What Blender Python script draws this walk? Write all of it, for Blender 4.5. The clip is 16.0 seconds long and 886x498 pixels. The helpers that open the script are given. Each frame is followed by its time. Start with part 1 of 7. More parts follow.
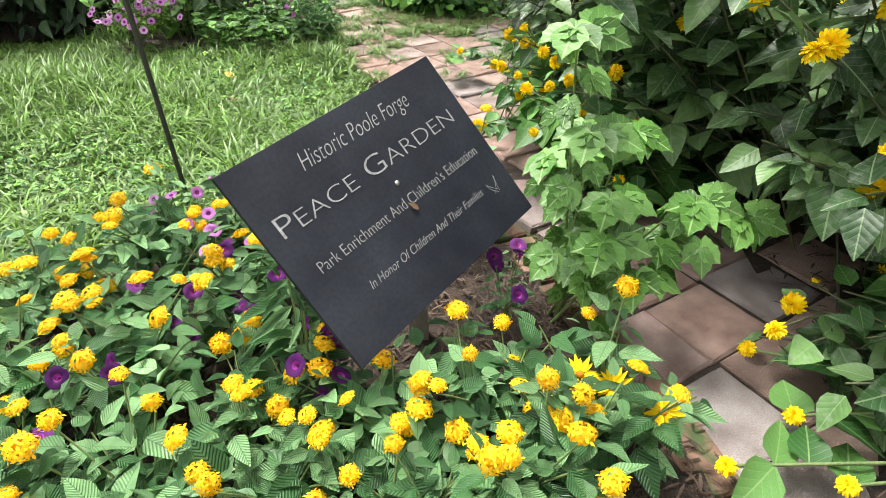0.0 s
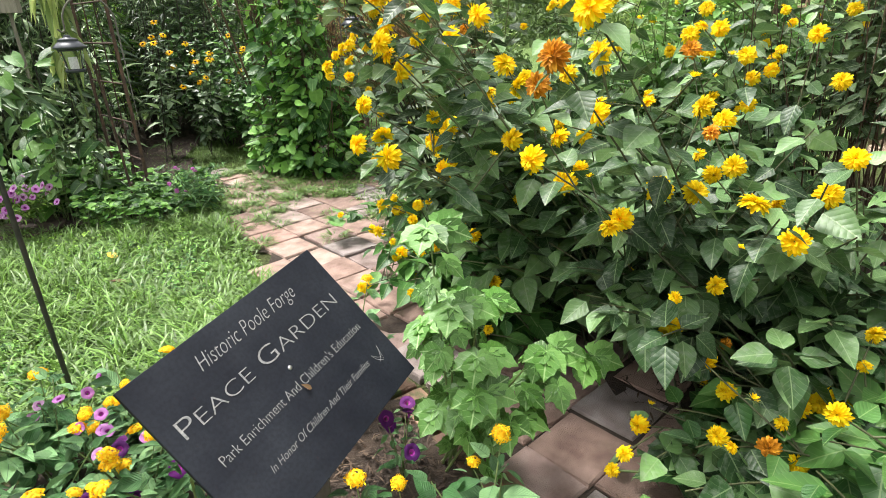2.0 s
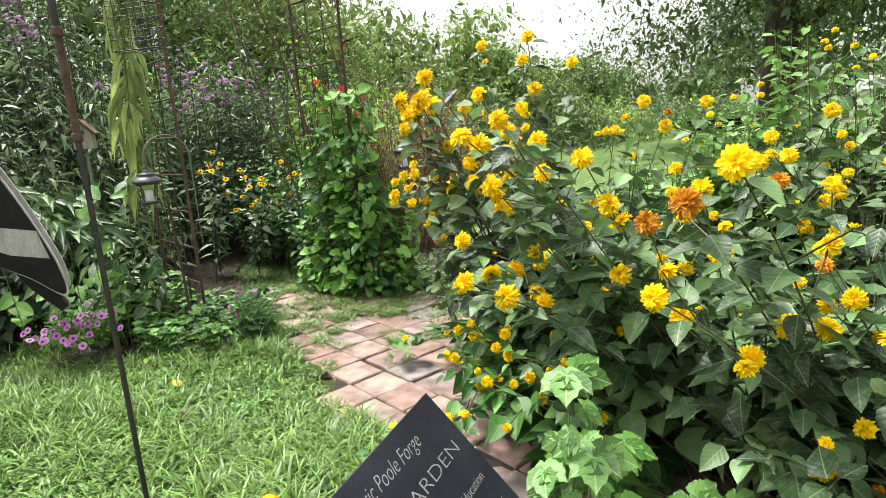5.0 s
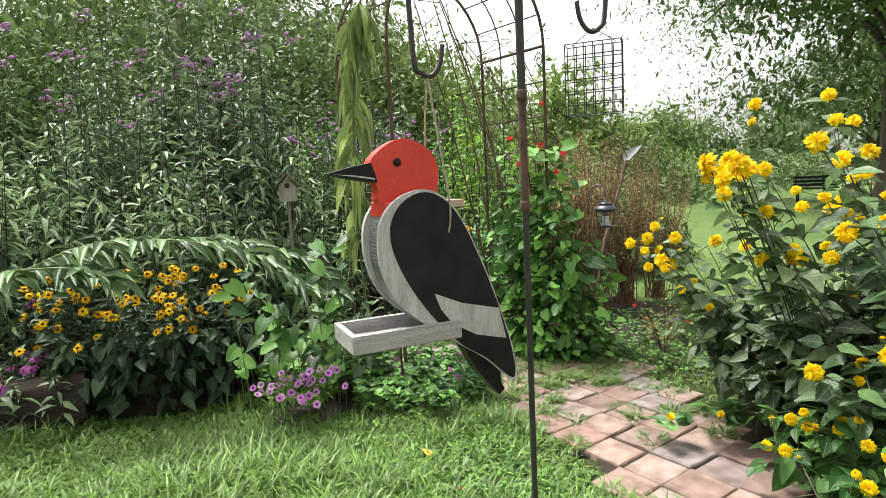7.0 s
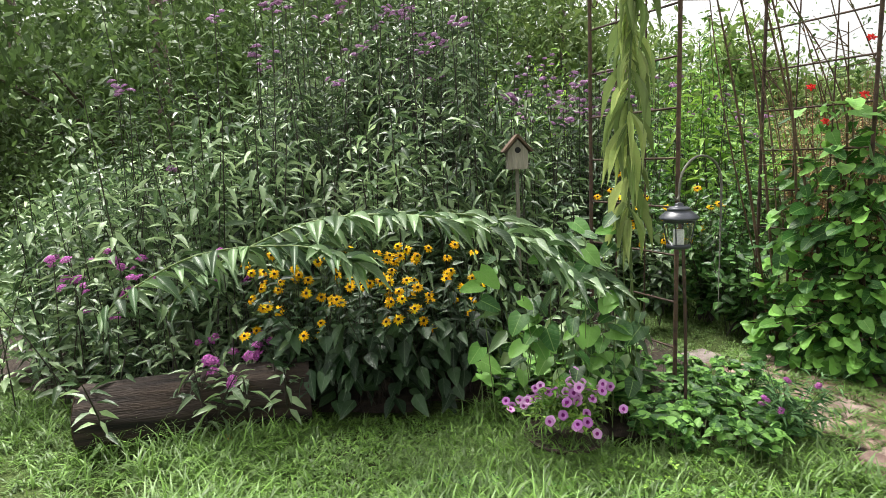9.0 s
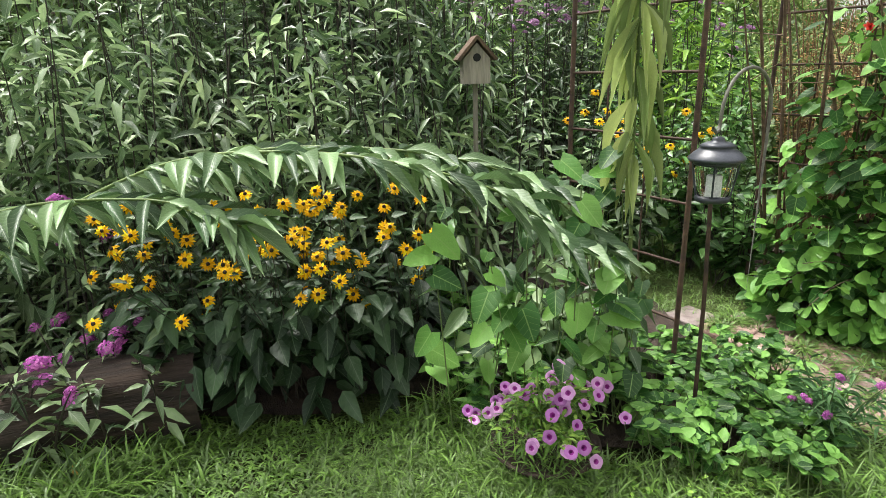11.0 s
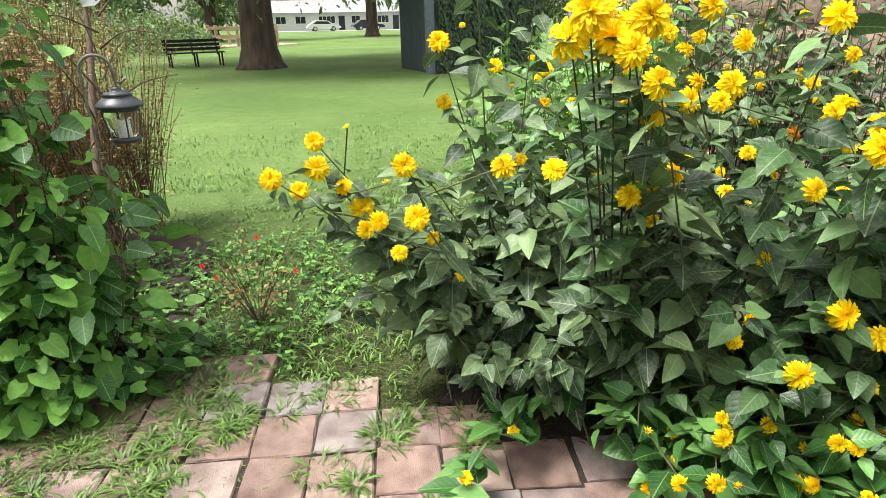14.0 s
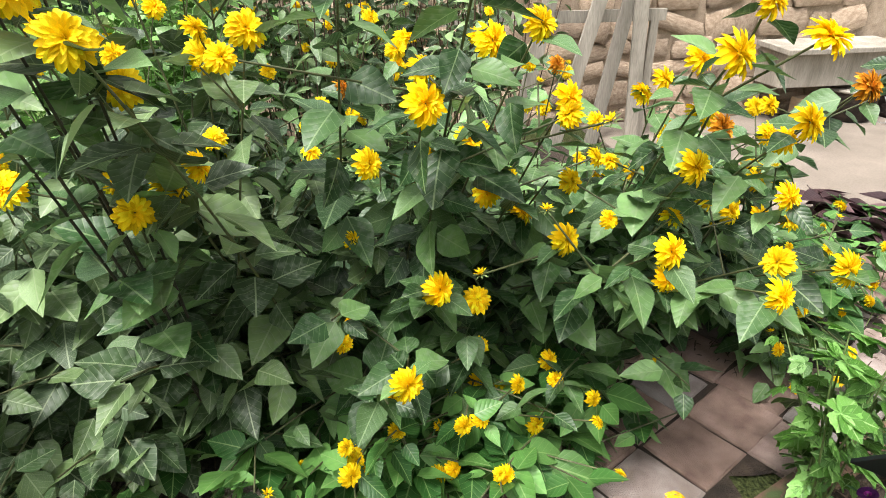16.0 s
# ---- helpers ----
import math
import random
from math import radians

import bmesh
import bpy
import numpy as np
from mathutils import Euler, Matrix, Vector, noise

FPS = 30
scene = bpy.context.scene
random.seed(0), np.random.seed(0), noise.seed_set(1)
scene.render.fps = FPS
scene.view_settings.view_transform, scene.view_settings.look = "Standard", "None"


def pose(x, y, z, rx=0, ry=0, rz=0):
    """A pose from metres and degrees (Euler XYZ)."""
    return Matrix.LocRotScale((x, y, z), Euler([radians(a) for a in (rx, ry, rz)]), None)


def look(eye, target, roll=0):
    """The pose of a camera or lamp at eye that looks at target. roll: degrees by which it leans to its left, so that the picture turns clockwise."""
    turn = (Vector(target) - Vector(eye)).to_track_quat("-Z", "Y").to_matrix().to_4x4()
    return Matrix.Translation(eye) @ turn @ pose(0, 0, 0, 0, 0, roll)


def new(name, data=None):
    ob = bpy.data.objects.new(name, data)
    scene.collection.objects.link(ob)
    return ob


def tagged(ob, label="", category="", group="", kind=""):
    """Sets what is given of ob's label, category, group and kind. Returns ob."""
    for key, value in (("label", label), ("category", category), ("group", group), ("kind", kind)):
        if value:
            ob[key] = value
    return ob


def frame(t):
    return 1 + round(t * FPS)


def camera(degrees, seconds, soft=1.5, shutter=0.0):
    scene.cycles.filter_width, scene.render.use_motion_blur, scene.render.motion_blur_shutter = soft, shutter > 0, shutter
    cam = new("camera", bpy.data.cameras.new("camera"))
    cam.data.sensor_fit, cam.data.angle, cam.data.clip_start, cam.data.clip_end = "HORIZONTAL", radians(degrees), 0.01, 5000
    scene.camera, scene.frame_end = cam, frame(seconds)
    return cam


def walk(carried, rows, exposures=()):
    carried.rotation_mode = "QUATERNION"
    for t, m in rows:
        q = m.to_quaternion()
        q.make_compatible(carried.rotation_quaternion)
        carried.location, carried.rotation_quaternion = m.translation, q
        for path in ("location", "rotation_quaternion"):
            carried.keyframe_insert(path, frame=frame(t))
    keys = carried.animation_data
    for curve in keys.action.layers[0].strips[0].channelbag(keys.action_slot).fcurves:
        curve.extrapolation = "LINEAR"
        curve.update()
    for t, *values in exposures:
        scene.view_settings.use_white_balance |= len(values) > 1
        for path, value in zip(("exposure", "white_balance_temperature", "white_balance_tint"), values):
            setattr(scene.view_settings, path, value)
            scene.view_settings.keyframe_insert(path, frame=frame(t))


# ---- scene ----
cam = camera(75.0, 16.0, soft=0.72)
PATH = [
    (0, (-0.071, 0.036, 0.966), (-0.085, 1.679, -0.174), -1.5),
    (0.5, (-0.041, 0.005, 0.976), (0.03, 1.672, -0.126), -1.9),
    (1, (-0.033, -0.018, 1.024), (0.14, 1.694, 0.005), -1.9),
    (1.5, (-0.033, -0.04, 1.081), (0.24, 1.726, 0.183), -2.2),
    (2, (-0.042, -0.077, 1.132), (0.326, 1.736, 0.371), -2.4),
    (2.5, (-0.059, -0.12, 1.171), (0.405, 1.717, 0.529), -2.6),
    (3, (-0.07, -0.157, 1.185), (0.482, 1.685, 0.636), -2.8),
    (3.2, (-0.082, -0.176, 1.19), (0.505, 1.664, 0.67), -2.8),
    (5.3, (-0.39, 0.056, 1.23), (-0.067, 1.992, 0.847), -3.3),
    (5.5, (-0.492, 0.082, 1.235), (-0.182, 2.025, 0.877), -2.9),
    (6, (-0.762, 0.052, 1.283), (-0.507, 2.011, 0.975), -3.1),
    (6.5, (-0.994, 0.123, 1.307), (-0.786, 2.095, 1.048), -2.9),
    (7, (-1.223, 0.311, 1.33), (-1.064, 2.291, 1.095), -2.9),
    (7.5, (-1.458, 0.449, 1.334), (-1.367, 2.434, 1.107), -2.9),
    (8, (-1.717, 0.581, 1.361), (-1.744, 2.567, 1.129), -2.9),
    (8.5, (-1.846, 0.777, 1.363), (-2.06, 2.747, 1.094), -2.9),
    (8.7, (-1.898, 0.885, 1.35), (-2.177, 2.844, 1.063), -2.8),
    (10.8, (-2.115, 1.768, 1.322), (-2.254, 3.677, 0.74), -1.8),
    (11, (-2.07, 1.853, 1.315), (-2.142, 3.759, 0.713), -1.9),
    (11.5, (-1.977, 1.985, 1.313), (-1.863, 3.888, 0.706), -1.8),
    (12, (-1.913, 2.187, 1.357), (-1.526, 4.049, 0.739), -1.7),
    (12.5, (-1.777, 2.264, 1.354), (-1.044, 4.012, 0.715), -1.7),
    (13, (-1.488, 2.289, 1.34), (-0.423, 3.841, 0.665), -1.8),
    (13.5, (-1.247, 2.289, 1.342), (0.142, 3.536, 0.625), -1.4),
    (13.9, (-1.135, 2.307, 1.349), (0.475, 3.225, 0.596), -1.2),
    (14, (-1.114, 2.304, 1.341), (0.544, 3.145, 0.601), -1.0),
    (14.5, (-1.004, 2.347, 1.349), (0.803, 2.76, 0.599), -0.5),
    (15, (-0.906, 2.314, 1.35), (0.939, 2.377, 0.581), -0.3),
    (15.5, (-0.733, 2.221, 1.33), (1.082, 2.033, 0.511), -0.8),
    (16, (-0.64, 2.154, 1.305), (1.116, 1.886, 0.384), -0.7),
]
EXPOSURES = [(0, 1.48), (3.2, 1.48), (6, 1.38), (8.4, 1.26), (11, 1.38), (13, 1.52), (14, 1.45), (16, 1.36)]
walk(cam, [(t, look(eye, target, roll)) for t, eye, target, roll in PATH], EXPOSURES)

# ---- world, sun ----
world = bpy.data.worlds.new("world")
scene.world = world
world.use_nodes = True
wn, wl = world.node_tree.nodes, world.node_tree.links
sky = wn.new("ShaderNodeTexSky")
sky.sky_type, sky.sun_disc = "NISHITA", False
sky.sun_elevation, sky.sun_rotation = radians(66), radians(320)
sky.air_density, sky.dust_density, sky.ozone_density = 1.0, 6.0, 1.0
pale = wn.new("ShaderNodeHueSaturation")
pale.inputs["Saturation"].default_value = 0.18
wl.new(sky.outputs[0], pale.inputs["Color"])
cloud = wn.new("ShaderNodeMix")
cloud.data_type = "RGBA"
cloud.inputs["Factor"].default_value = 0.4
cloud.inputs[7].default_value = (3.1, 3.05, 2.85, 1)
wl.new(pale.outputs[0], cloud.inputs[6])
wl.new(cloud.outputs[2], wn["Background"].inputs["Color"])
wn["Background"].inputs["Strength"].default_value = 0.15
sun = new("sun", bpy.data.lights.new("sun", "SUN"))
sun.data.energy, sun.data.angle, sun.data.color = 2.3, radians(20), (1.0, 0.97, 0.91)
sun.matrix_world = look((0, 0, 20), (0.262, -0.312, 19.086))

rng = np.random.default_rng(7)


# ---- materials ----
def node_mat(name):
    m = bpy.data.materials.new(name)
    m.use_nodes = True
    nt = m.node_tree
    return m, nt.nodes, nt.links, nt.nodes["Principled BSDF"]


def ramp_of(n, l, source, stops):
    r = n.new("ShaderNodeValToRGB")
    els = r.color_ramp.elements
    while len(els) < len(stops):
        els.new(0.5)
    for e, (p, c) in zip(els, stops):
        e.position, e.color = p, (*c, 1)
    l.new(source, r.inputs[0])
    return r.outputs[0]


def rough_mat(name, c1, c2, rough=0.8, scale=20.0, bump=0.3, metal=0.0, fine=180.0, stretch=(1, 1, 1), vary=0.25, moss=None, spec=0.5):
    """Two scales of noise in colour and relief; each object is a little different."""
    m, n, l, b = node_mat(name)
    co = n.new("ShaderNodeTexCoord")
    mp = n.new("ShaderNodeMapping")
    mp.inputs["Scale"].default_value = stretch
    l.new(co.outputs["Object"], mp.inputs[0])
    big, small = n.new("ShaderNodeTexNoise"), n.new("ShaderNodeTexNoise")
    info = n.new("ShaderNodeObjectInfo")
    for tex, s, d in ((big, scale, 4), (small, fine, 3)):
        tex.noise_dimensions = "4D"
        tex.inputs["Scale"].default_value, tex.inputs["Detail"].default_value = s, d
        l.new(mp.outputs[0], tex.inputs["Vector"])
    mul = n.new("ShaderNodeMath")
    mul.operation = "MULTIPLY"
    mul.inputs[1].default_value = 37.0
    l.new(info.outputs["Random"], mul.inputs[0])
    l.new(mul.outputs[0], big.inputs["W"])
    col = ramp_of(n, l, big.outputs[0], [(0.32, c1), (0.68, c2)])
    dark = n.new("ShaderNodeMix")
    dark.data_type, dark.blend_type = "RGBA", "MULTIPLY"
    dark.inputs["Factor"].default_value = 0.6
    l.new(col, dark.inputs[6])
    l.new(ramp_of(n, l, small.outputs[0], [(0.3, (0.55, 0.55, 0.55)), (0.6, (1, 1, 1))]), dark.inputs[7])
    out = dark.outputs[2]
    if vary:
        hsv = n.new("ShaderNodeHueSaturation")
        mr = n.new("ShaderNodeMapRange")
        mr.inputs[3].default_value, mr.inputs[4].default_value = 1 - vary, 1 + vary
        l.new(info.outputs["Random"], mr.inputs[0])
        l.new(mr.outputs[0], hsv.inputs["Value"])
        l.new(out, hsv.inputs["Color"])
        out = hsv.outputs[0]
    if moss:
        mt = n.new("ShaderNodeTexNoise")
        mt.inputs["Scale"].default_value, mt.inputs["Detail"].default_value = 9, 6
        l.new(co.outputs["Object"], mt.inputs["Vector"])
        mm = n.new("ShaderNodeMix")
        mm.data_type = "RGBA"
        l.new(ramp_of(n, l, mt.outputs[0], [(0.5, (0, 0, 0)), (0.62, (1, 1, 1))]), mm.inputs["Factor"])
        l.new(out, mm.inputs[6])
        mm.inputs[7].default_value = (*moss, 1)
        out = mm.outputs[2]
    l.new(out, b.inputs["Base Color"])
    b.inputs["Roughness"].default_value, b.inputs["Metallic"].default_value = rough, metal
    b.inputs["Specular IOR Level"].default_value = spec
    bp = n.new("ShaderNodeBump")
    bp.inputs["Strength"].default_value, bp.inputs["Distance"].default_value = bump, 0.01
    add = n.new("ShaderNodeMath")
    l.new(big.outputs[0], add.inputs[0])
    l.new(small.outputs[0], add.inputs[1])
    l.new(add.outputs[0], bp.inputs["Height"])
    l.new(bp.outputs[0], b.inputs["Normal"])
    return m


def paver_mat():
    """Worn clay pavers: each between brick red, buff and grey, with pale scuffs and dark stains."""
    m = rough_mat("red_paver", (0.20, 0.140, 0.120), (0.46, 0.365, 0.325), rough=0.85, scale=11, fine=300, bump=0.7, vary=0.0)
    n, l = m.node_tree.nodes, m.node_tree.links
    b = n["Principled BSDF"]
    src = b.inputs["Base Color"].links[0].from_socket
    info = n.new("ShaderNodeObjectInfo")
    tone = ramp_of(n, l, info.outputs["Random"], [(0.0, (0.70, 0.62, 0.58)), (0.3, (1.0, 0.86, 0.80)), (0.6, (1.15, 1.08, 1.02)), (0.8, (0.82, 0.92, 1.0)), (1.0, (1.1, 0.84, 0.74))])
    mx = n.new("ShaderNodeMix")
    mx.data_type, mx.blend_type = "RGBA", "MULTIPLY"
    mx.inputs["Factor"].default_value = 1.0
    l.new(src, mx.inputs[6])
    l.new(tone, mx.inputs[7])
    l.new(mx.outputs[2], b.inputs["Base Color"])
    return m


def leaf_mat(name, c1, c2, vein=(0.2, 0.3, 0.1), rough=0.45, through_light=0.3, veins=9.0, spots=0.0, spec=0.4, hue=0.488, ribbed=0.22):
    """A leaf: midrib and side veins along its own length, a tone of its own for each leaf, some light let through."""
    m, n, l, b = node_mat(name)
    uv = n.new("ShaderNodeUVMap")
    sep = n.new("ShaderNodeSeparateXYZ")
    l.new(uv.outputs[0], sep.inputs[0])

    def math_node(op, a, c=None):
        k = n.new("ShaderNodeMath")
        k.operation = op
        for i, v in enumerate((a, c)):
            if v is None:
                continue
            if isinstance(v, (int, float)):
                k.inputs[i].default_value = v
            else:
                l.new(v, k.inputs[i])
        return k.outputs[0]
    across = math_node("ABSOLUTE", math_node("SUBTRACT", sep.outputs[0], 0.5))
    slant = math_node("SUBTRACT", sep.outputs[1], math_node("MULTIPLY", across, 0.7))
    wave = math_node("ABSOLUTE", math_node("SINE", math_node("MULTIPLY", slant, veins * math.pi)))
    rib = math_node("LESS_THAN", across, 0.018)
    side = math_node("LESS_THAN", wave, 0.13)
    line = math_node("MAXIMUM", rib, math_node("MULTIPLY", side, 0.45))
    info, geo = n.new("ShaderNodeObjectInfo"), n.new("ShaderNodeNewGeometry")
    rnd = math_node("FRACT", math_node("ADD", info.outputs["Random"], geo.outputs["Random Per Island"]))
    col = ramp_of(n, l, rnd, [(0.0, tuple(0.6 * v for v in c1)), (0.35, c1), (0.8, c2), (1.0, tuple(min(1, 1.35 * v + 0.02) for v in c2))])
    co = n.new("ShaderNodeTexCoord")
    nz = n.new("ShaderNodeTexNoise")
    nz.inputs["Scale"].default_value, nz.inputs["Detail"].default_value = 45, 3
    l.new(co.outputs["Object"], nz.inputs["Vector"])
    mot = n.new("ShaderNodeMix")
    mot.data_type, mot.blend_type = "RGBA", "MULTIPLY"
    mot.inputs["Factor"].default_value = 0.7
    l.new(col, mot.inputs[6])
    l.new(ramp_of(n, l, nz.outputs[0], [(0.3, (0.7, 0.72, 0.7)), (0.7, (1.1, 1.08, 1.0))]), mot.inputs[7])
    out = mot.outputs[2]
    if spots:
        sp = n.new("ShaderNodeTexNoise")
        sp.inputs["Scale"].default_value, sp.inputs["Detail"].default_value = 60, 5
        l.new(co.outputs["Object"], sp.inputs["Vector"])
        sm = n.new("ShaderNodeMix")
        sm.data_type = "RGBA"
        l.new(ramp_of(n, l, sp.outputs[0], [(0.5, (0, 0, 0)), (0.7, (spots, spots, spots))]), sm.inputs["Factor"])
        l.new(out, sm.inputs[6])
        sm.inputs[7].default_value = (0.33, 0.36, 0.30, 1)
        out = sm.outputs[2]
    vm = n.new("ShaderNodeMix")
    vm.data_type = "RGBA"
    l.new(math_node("MULTIPLY", line, 0.55), vm.inputs["Factor"])
    tone = n.new("ShaderNodeHueSaturation")
    l.new(math_node("ADD", math_node("MULTIPLY", info.outputs["Random"], 0.5), 0.72), tone.inputs["Value"])
    l.new(out, tone.inputs["Color"])
    out = tone.outputs[0]
    l.new(out, vm.inputs[6])
    vm.inputs[7].default_value = (*vein, 1)
    l.new(vm.outputs[2], b.inputs["Base Color"])
    b.inputs["Roughness"].default_value = rough
    b.inputs["Specular IOR Level"].default_value = spec
    bp = n.new("ShaderNodeBump")
    bp.inputs["Strength"].default_value, bp.inputs["Distance"].default_value = ribbed, 0.004
    l.new(math_node("ADD", math_node("MULTIPLY", wave, 0.6), nz.outputs[0]), bp.inputs["Height"])
    l.new(bp.outputs[0], b.inputs["Normal"])
    tr, mx = n.new("ShaderNodeBsdfTranslucent"), n.new("ShaderNodeMixShader")
    bright = n.new("ShaderNodeHueSaturation")
    bright.inputs["Value"].default_value, bright.inputs["Hue"].default_value = 1.5, hue
    l.new(vm.outputs[2], bright.inputs["Color"])
    l.new(bright.outputs[0], tr.inputs["Color"])
    mx.inputs[0].default_value = 0.62 * through_light
    l.new(b.outputs[0], mx.inputs[1])
    l.new(tr.outputs[0], mx.inputs[2])
    l.new(mx.outputs[0], n["Material Output"].inputs["Surface"])
    return m


def petal_mat(name, inner, outer, rough=0.6):
    m = leaf_mat(name, inner, outer, vein=inner, rough=rough, through_light=0.35, veins=0.0, spec=0.15, hue=0.5)
    return m


M_GRASS = leaf_mat("grass_blade", (0.022, 0.086, 0.007), (0.118, 0.265, 0.027), vein=(0.3, 0.42, 0.14), rough=0.45, through_light=0.25, veins=0, spec=0.4)
M_DUSTY = leaf_mat("dusty_ovate_leaf", (0.055, 0.11, 0.04), (0.165, 0.26, 0.10), vein=(0.30, 0.37, 0.22), rough=0.5, through_light=0.22, spots=0.35, veins=6, spec=0.4)
M_SUNLEAF = leaf_mat("ovate_leaf", (0.035, 0.095, 0.028), (0.135, 0.255, 0.085), vein=(0.26, 0.36, 0.18), rough=0.42, through_light=0.28, spots=0.3, veins=6, spec=0.4)
M_SUNLEAF2 = leaf_mat("ovate_leaf_bright", (0.03, 0.105, 0.022), (0.10, 0.235, 0.055), vein=(0.25, 0.36, 0.14), rough=0.42, veins=6, spec=0.4)
M_LANTANA = leaf_mat("crinkled_leaf", (0.06, 0.175, 0.055), (0.22, 0.41, 0.18), vein=(0.03, 0.10, 0.03), rough=0.42, veins=11, spec=0.5, ribbed=0.8)
M_HIBISCUS = leaf_mat("lobed_leaf", (0.08, 0.22, 0.03), (0.185, 0.38, 0.095), vein=(0.4, 0.55, 0.25), rough=0.42, veins=5, spec=0.5)
M_VINE = leaf_mat("heart_leaf", (0.03, 0.11, 0.018), (0.18, 0.385, 0.075), vein=(0.25, 0.4, 0.12), rough=0.45, veins=5, spec=0.32)
M_LANCE = leaf_mat("lance_leaf", (0.065, 0.13, 0.05), (0.27, 0.39, 0.185), vein=(0.34, 0.42, 0.27), rough=0.36, through_light=0.25, veins=10, spec=0.55)
M_PALE = leaf_mat("pale_lance_leaf", (0.10, 0.18, 0.075), (0.33, 0.45, 0.24), vein=(0.40, 0.48, 0.32), rough=0.42, through_light=0.35, veins=10, spec=0.45)
M_ARCHING = leaf_mat("arching_lance_leaf", (0.055, 0.115, 0.045), (0.18, 0.29, 0.125), vein=(0.32, 0.40, 0.25), rough=0.4, through_light=0.22, veins=10, spec=0.45)
M_LANCE2 = leaf_mat("lance_leaf_dark", (0.04, 0.085, 0.035), (0.19, 0.28, 0.14), vein=(0.22, 0.28, 0.17), rough=0.34, through_light=0.22, veins=10, spec=0.6)
M_BRIGHT = leaf_mat("fresh_leaf", (0.12, 0.28, 0.03), (0.30, 0.50, 0.08), vein=(0.3, 0.45, 0.15), rough=0.5, veins=6)
M_WILT = leaf_mat("drooping_leaf", (0.12, 0.22, 0.045), (0.40, 0.50, 0.16), vein=(0.45, 0.5, 0.25), rough=0.45, through_light=0.4, veins=0)
M_DARKLEAF = leaf_mat("broad_dark_leaf", (0.022, 0.055, 0.022), (0.055, 0.11, 0.045), vein=(0.12, 0.17, 0.1), rough=0.45, veins=5)
M_TREE = leaf_mat("tree_leaf", (0.025, 0.065, 0.018), (0.10, 0.18, 0.05), rough=0.45, veins=0)
M_WOODS = leaf_mat("woodland_leaf", (0.02, 0.05, 0.014), (0.12, 0.20, 0.06), rough=0.6, veins=0)
M_WILLOW = leaf_mat("pale_tree_leaf", (0.13, 0.22, 0.05), (0.28, 0.38, 0.12), rough=0.6, veins=0)
M_RUST = leaf_mat("rust_leaf", (0.14, 0.05, 0.02), (0.40, 0.20, 0.08), rough=0.6, veins=0)
M_PLUM = leaf_mat("plum_leaf", (0.05, 0.025, 0.03), (0.13, 0.07, 0.08), vein=(0.03, 0.015, 0.02), rough=0.45, veins=7)
M_YLEAF = leaf_mat("fallen_leaf", (0.6, 0.38, 0.04), (0.75, 0.5, 0.1), vein=(0.4, 0.25, 0.05), veins=5)
M_BROWNLEAF = leaf_mat("dead_leaf", (0.10, 0.05, 0.025), (0.28, 0.16, 0.08), veins=5, rough=0.7)
M_GREYLEAF = leaf_mat("grey_dead_leaf", (0.20, 0.22, 0.24), (0.38, 0.40, 0.42), veins=5, rough=0.6)
M_YELLOW = petal_mat("golden_petal", (0.96, 0.64, 0.004), (1.0, 0.82, 0.015))
M_ORANGE = petal_mat("faded_petal", (0.55, 0.22, 0.015), (0.80, 0.38, 0.03))
M_LANFLOWER = petal_mat("lantana_floret", (0.94, 0.50, 0.006), (1.0, 0.76, 0.03))
M_RUDB = petal_mat("coneflower_petal", (0.94, 0.50, 0.006), (1.0, 0.66, 0.015))
M_PETUNIA = petal_mat("pink_petal", (0.52, 0.20, 0.55), (0.74, 0.42, 0.74))
M_PETCORE = petal_mat("petunia_throat", (0.30, 0.03, 0.28), (0.40, 0.06, 0.36))
M_PETDARK = petal_mat("purple_petal", (0.07, 0.012, 0.10), (0.14, 0.02, 0.17))
M_MAGENTA = petal_mat("magenta_petal", (0.45, 0.10, 0.42), (0.70, 0.24, 0.62))
M_IRON = petal_mat("ironweed_petal", (0.28, 0.13, 0.29), (0.46, 0.26, 0.44))
M_ROSE = petal_mat("red_petal", (0.65, 0.03, 0.03), (0.85, 0.08, 0.06))
M_CONE = rough_mat("seed_cone", (0.02, 0.012, 0.008), (0.06, 0.03, 0.015), fine=600)
M_STEM = rough_mat("green_stem", (0.10, 0.16, 0.05), (0.18, 0.24, 0.08), rough=0.6, scale=30)
M_DSTEM = rough_mat("dark_stem", (0.025, 0.02, 0.018), (0.06, 0.05, 0.035), rough=0.6, scale=30)
M_VSTEM = rough_mat("olive_stem", (0.06, 0.07, 0.03), (0.13, 0.14, 0.06), rough=0.6, scale=30)
M_TWIG = rough_mat("reddish_twig", (0.14, 0.06, 0.035), (0.32, 0.17, 0.10), rough=0.8, scale=30)
M_CANE = rough_mat("woody_cane", (0.06, 0.036, 0.024), (0.17, 0.11, 0.07), rough=0.8, scale=30)
M_BARK = rough_mat("bark", (0.03, 0.021, 0.016), (0.10, 0.07, 0.05), rough=0.95, scale=6, fine=40, stretch=(1, 1, 0.2), bump=1.0)
M_SOIL = rough_mat("mulch_soil", (0.022, 0.015, 0.011), (0.07, 0.048, 0.034), rough=0.95, scale=25, fine=220, bump=1.0, vary=0)
M_MULCH = rough_mat("mulch_chip", (0.03, 0.02, 0.014), (0.12, 0.08, 0.055), rough=0.9)
M_PAVER = paver_mat()
M_EDGER = rough_mat("mossy_edging", (0.15, 0.085, 0.06), (0.26, 0.16, 0.11), rough=0.9, scale=14, moss=(0.06, 0.09, 0.03))
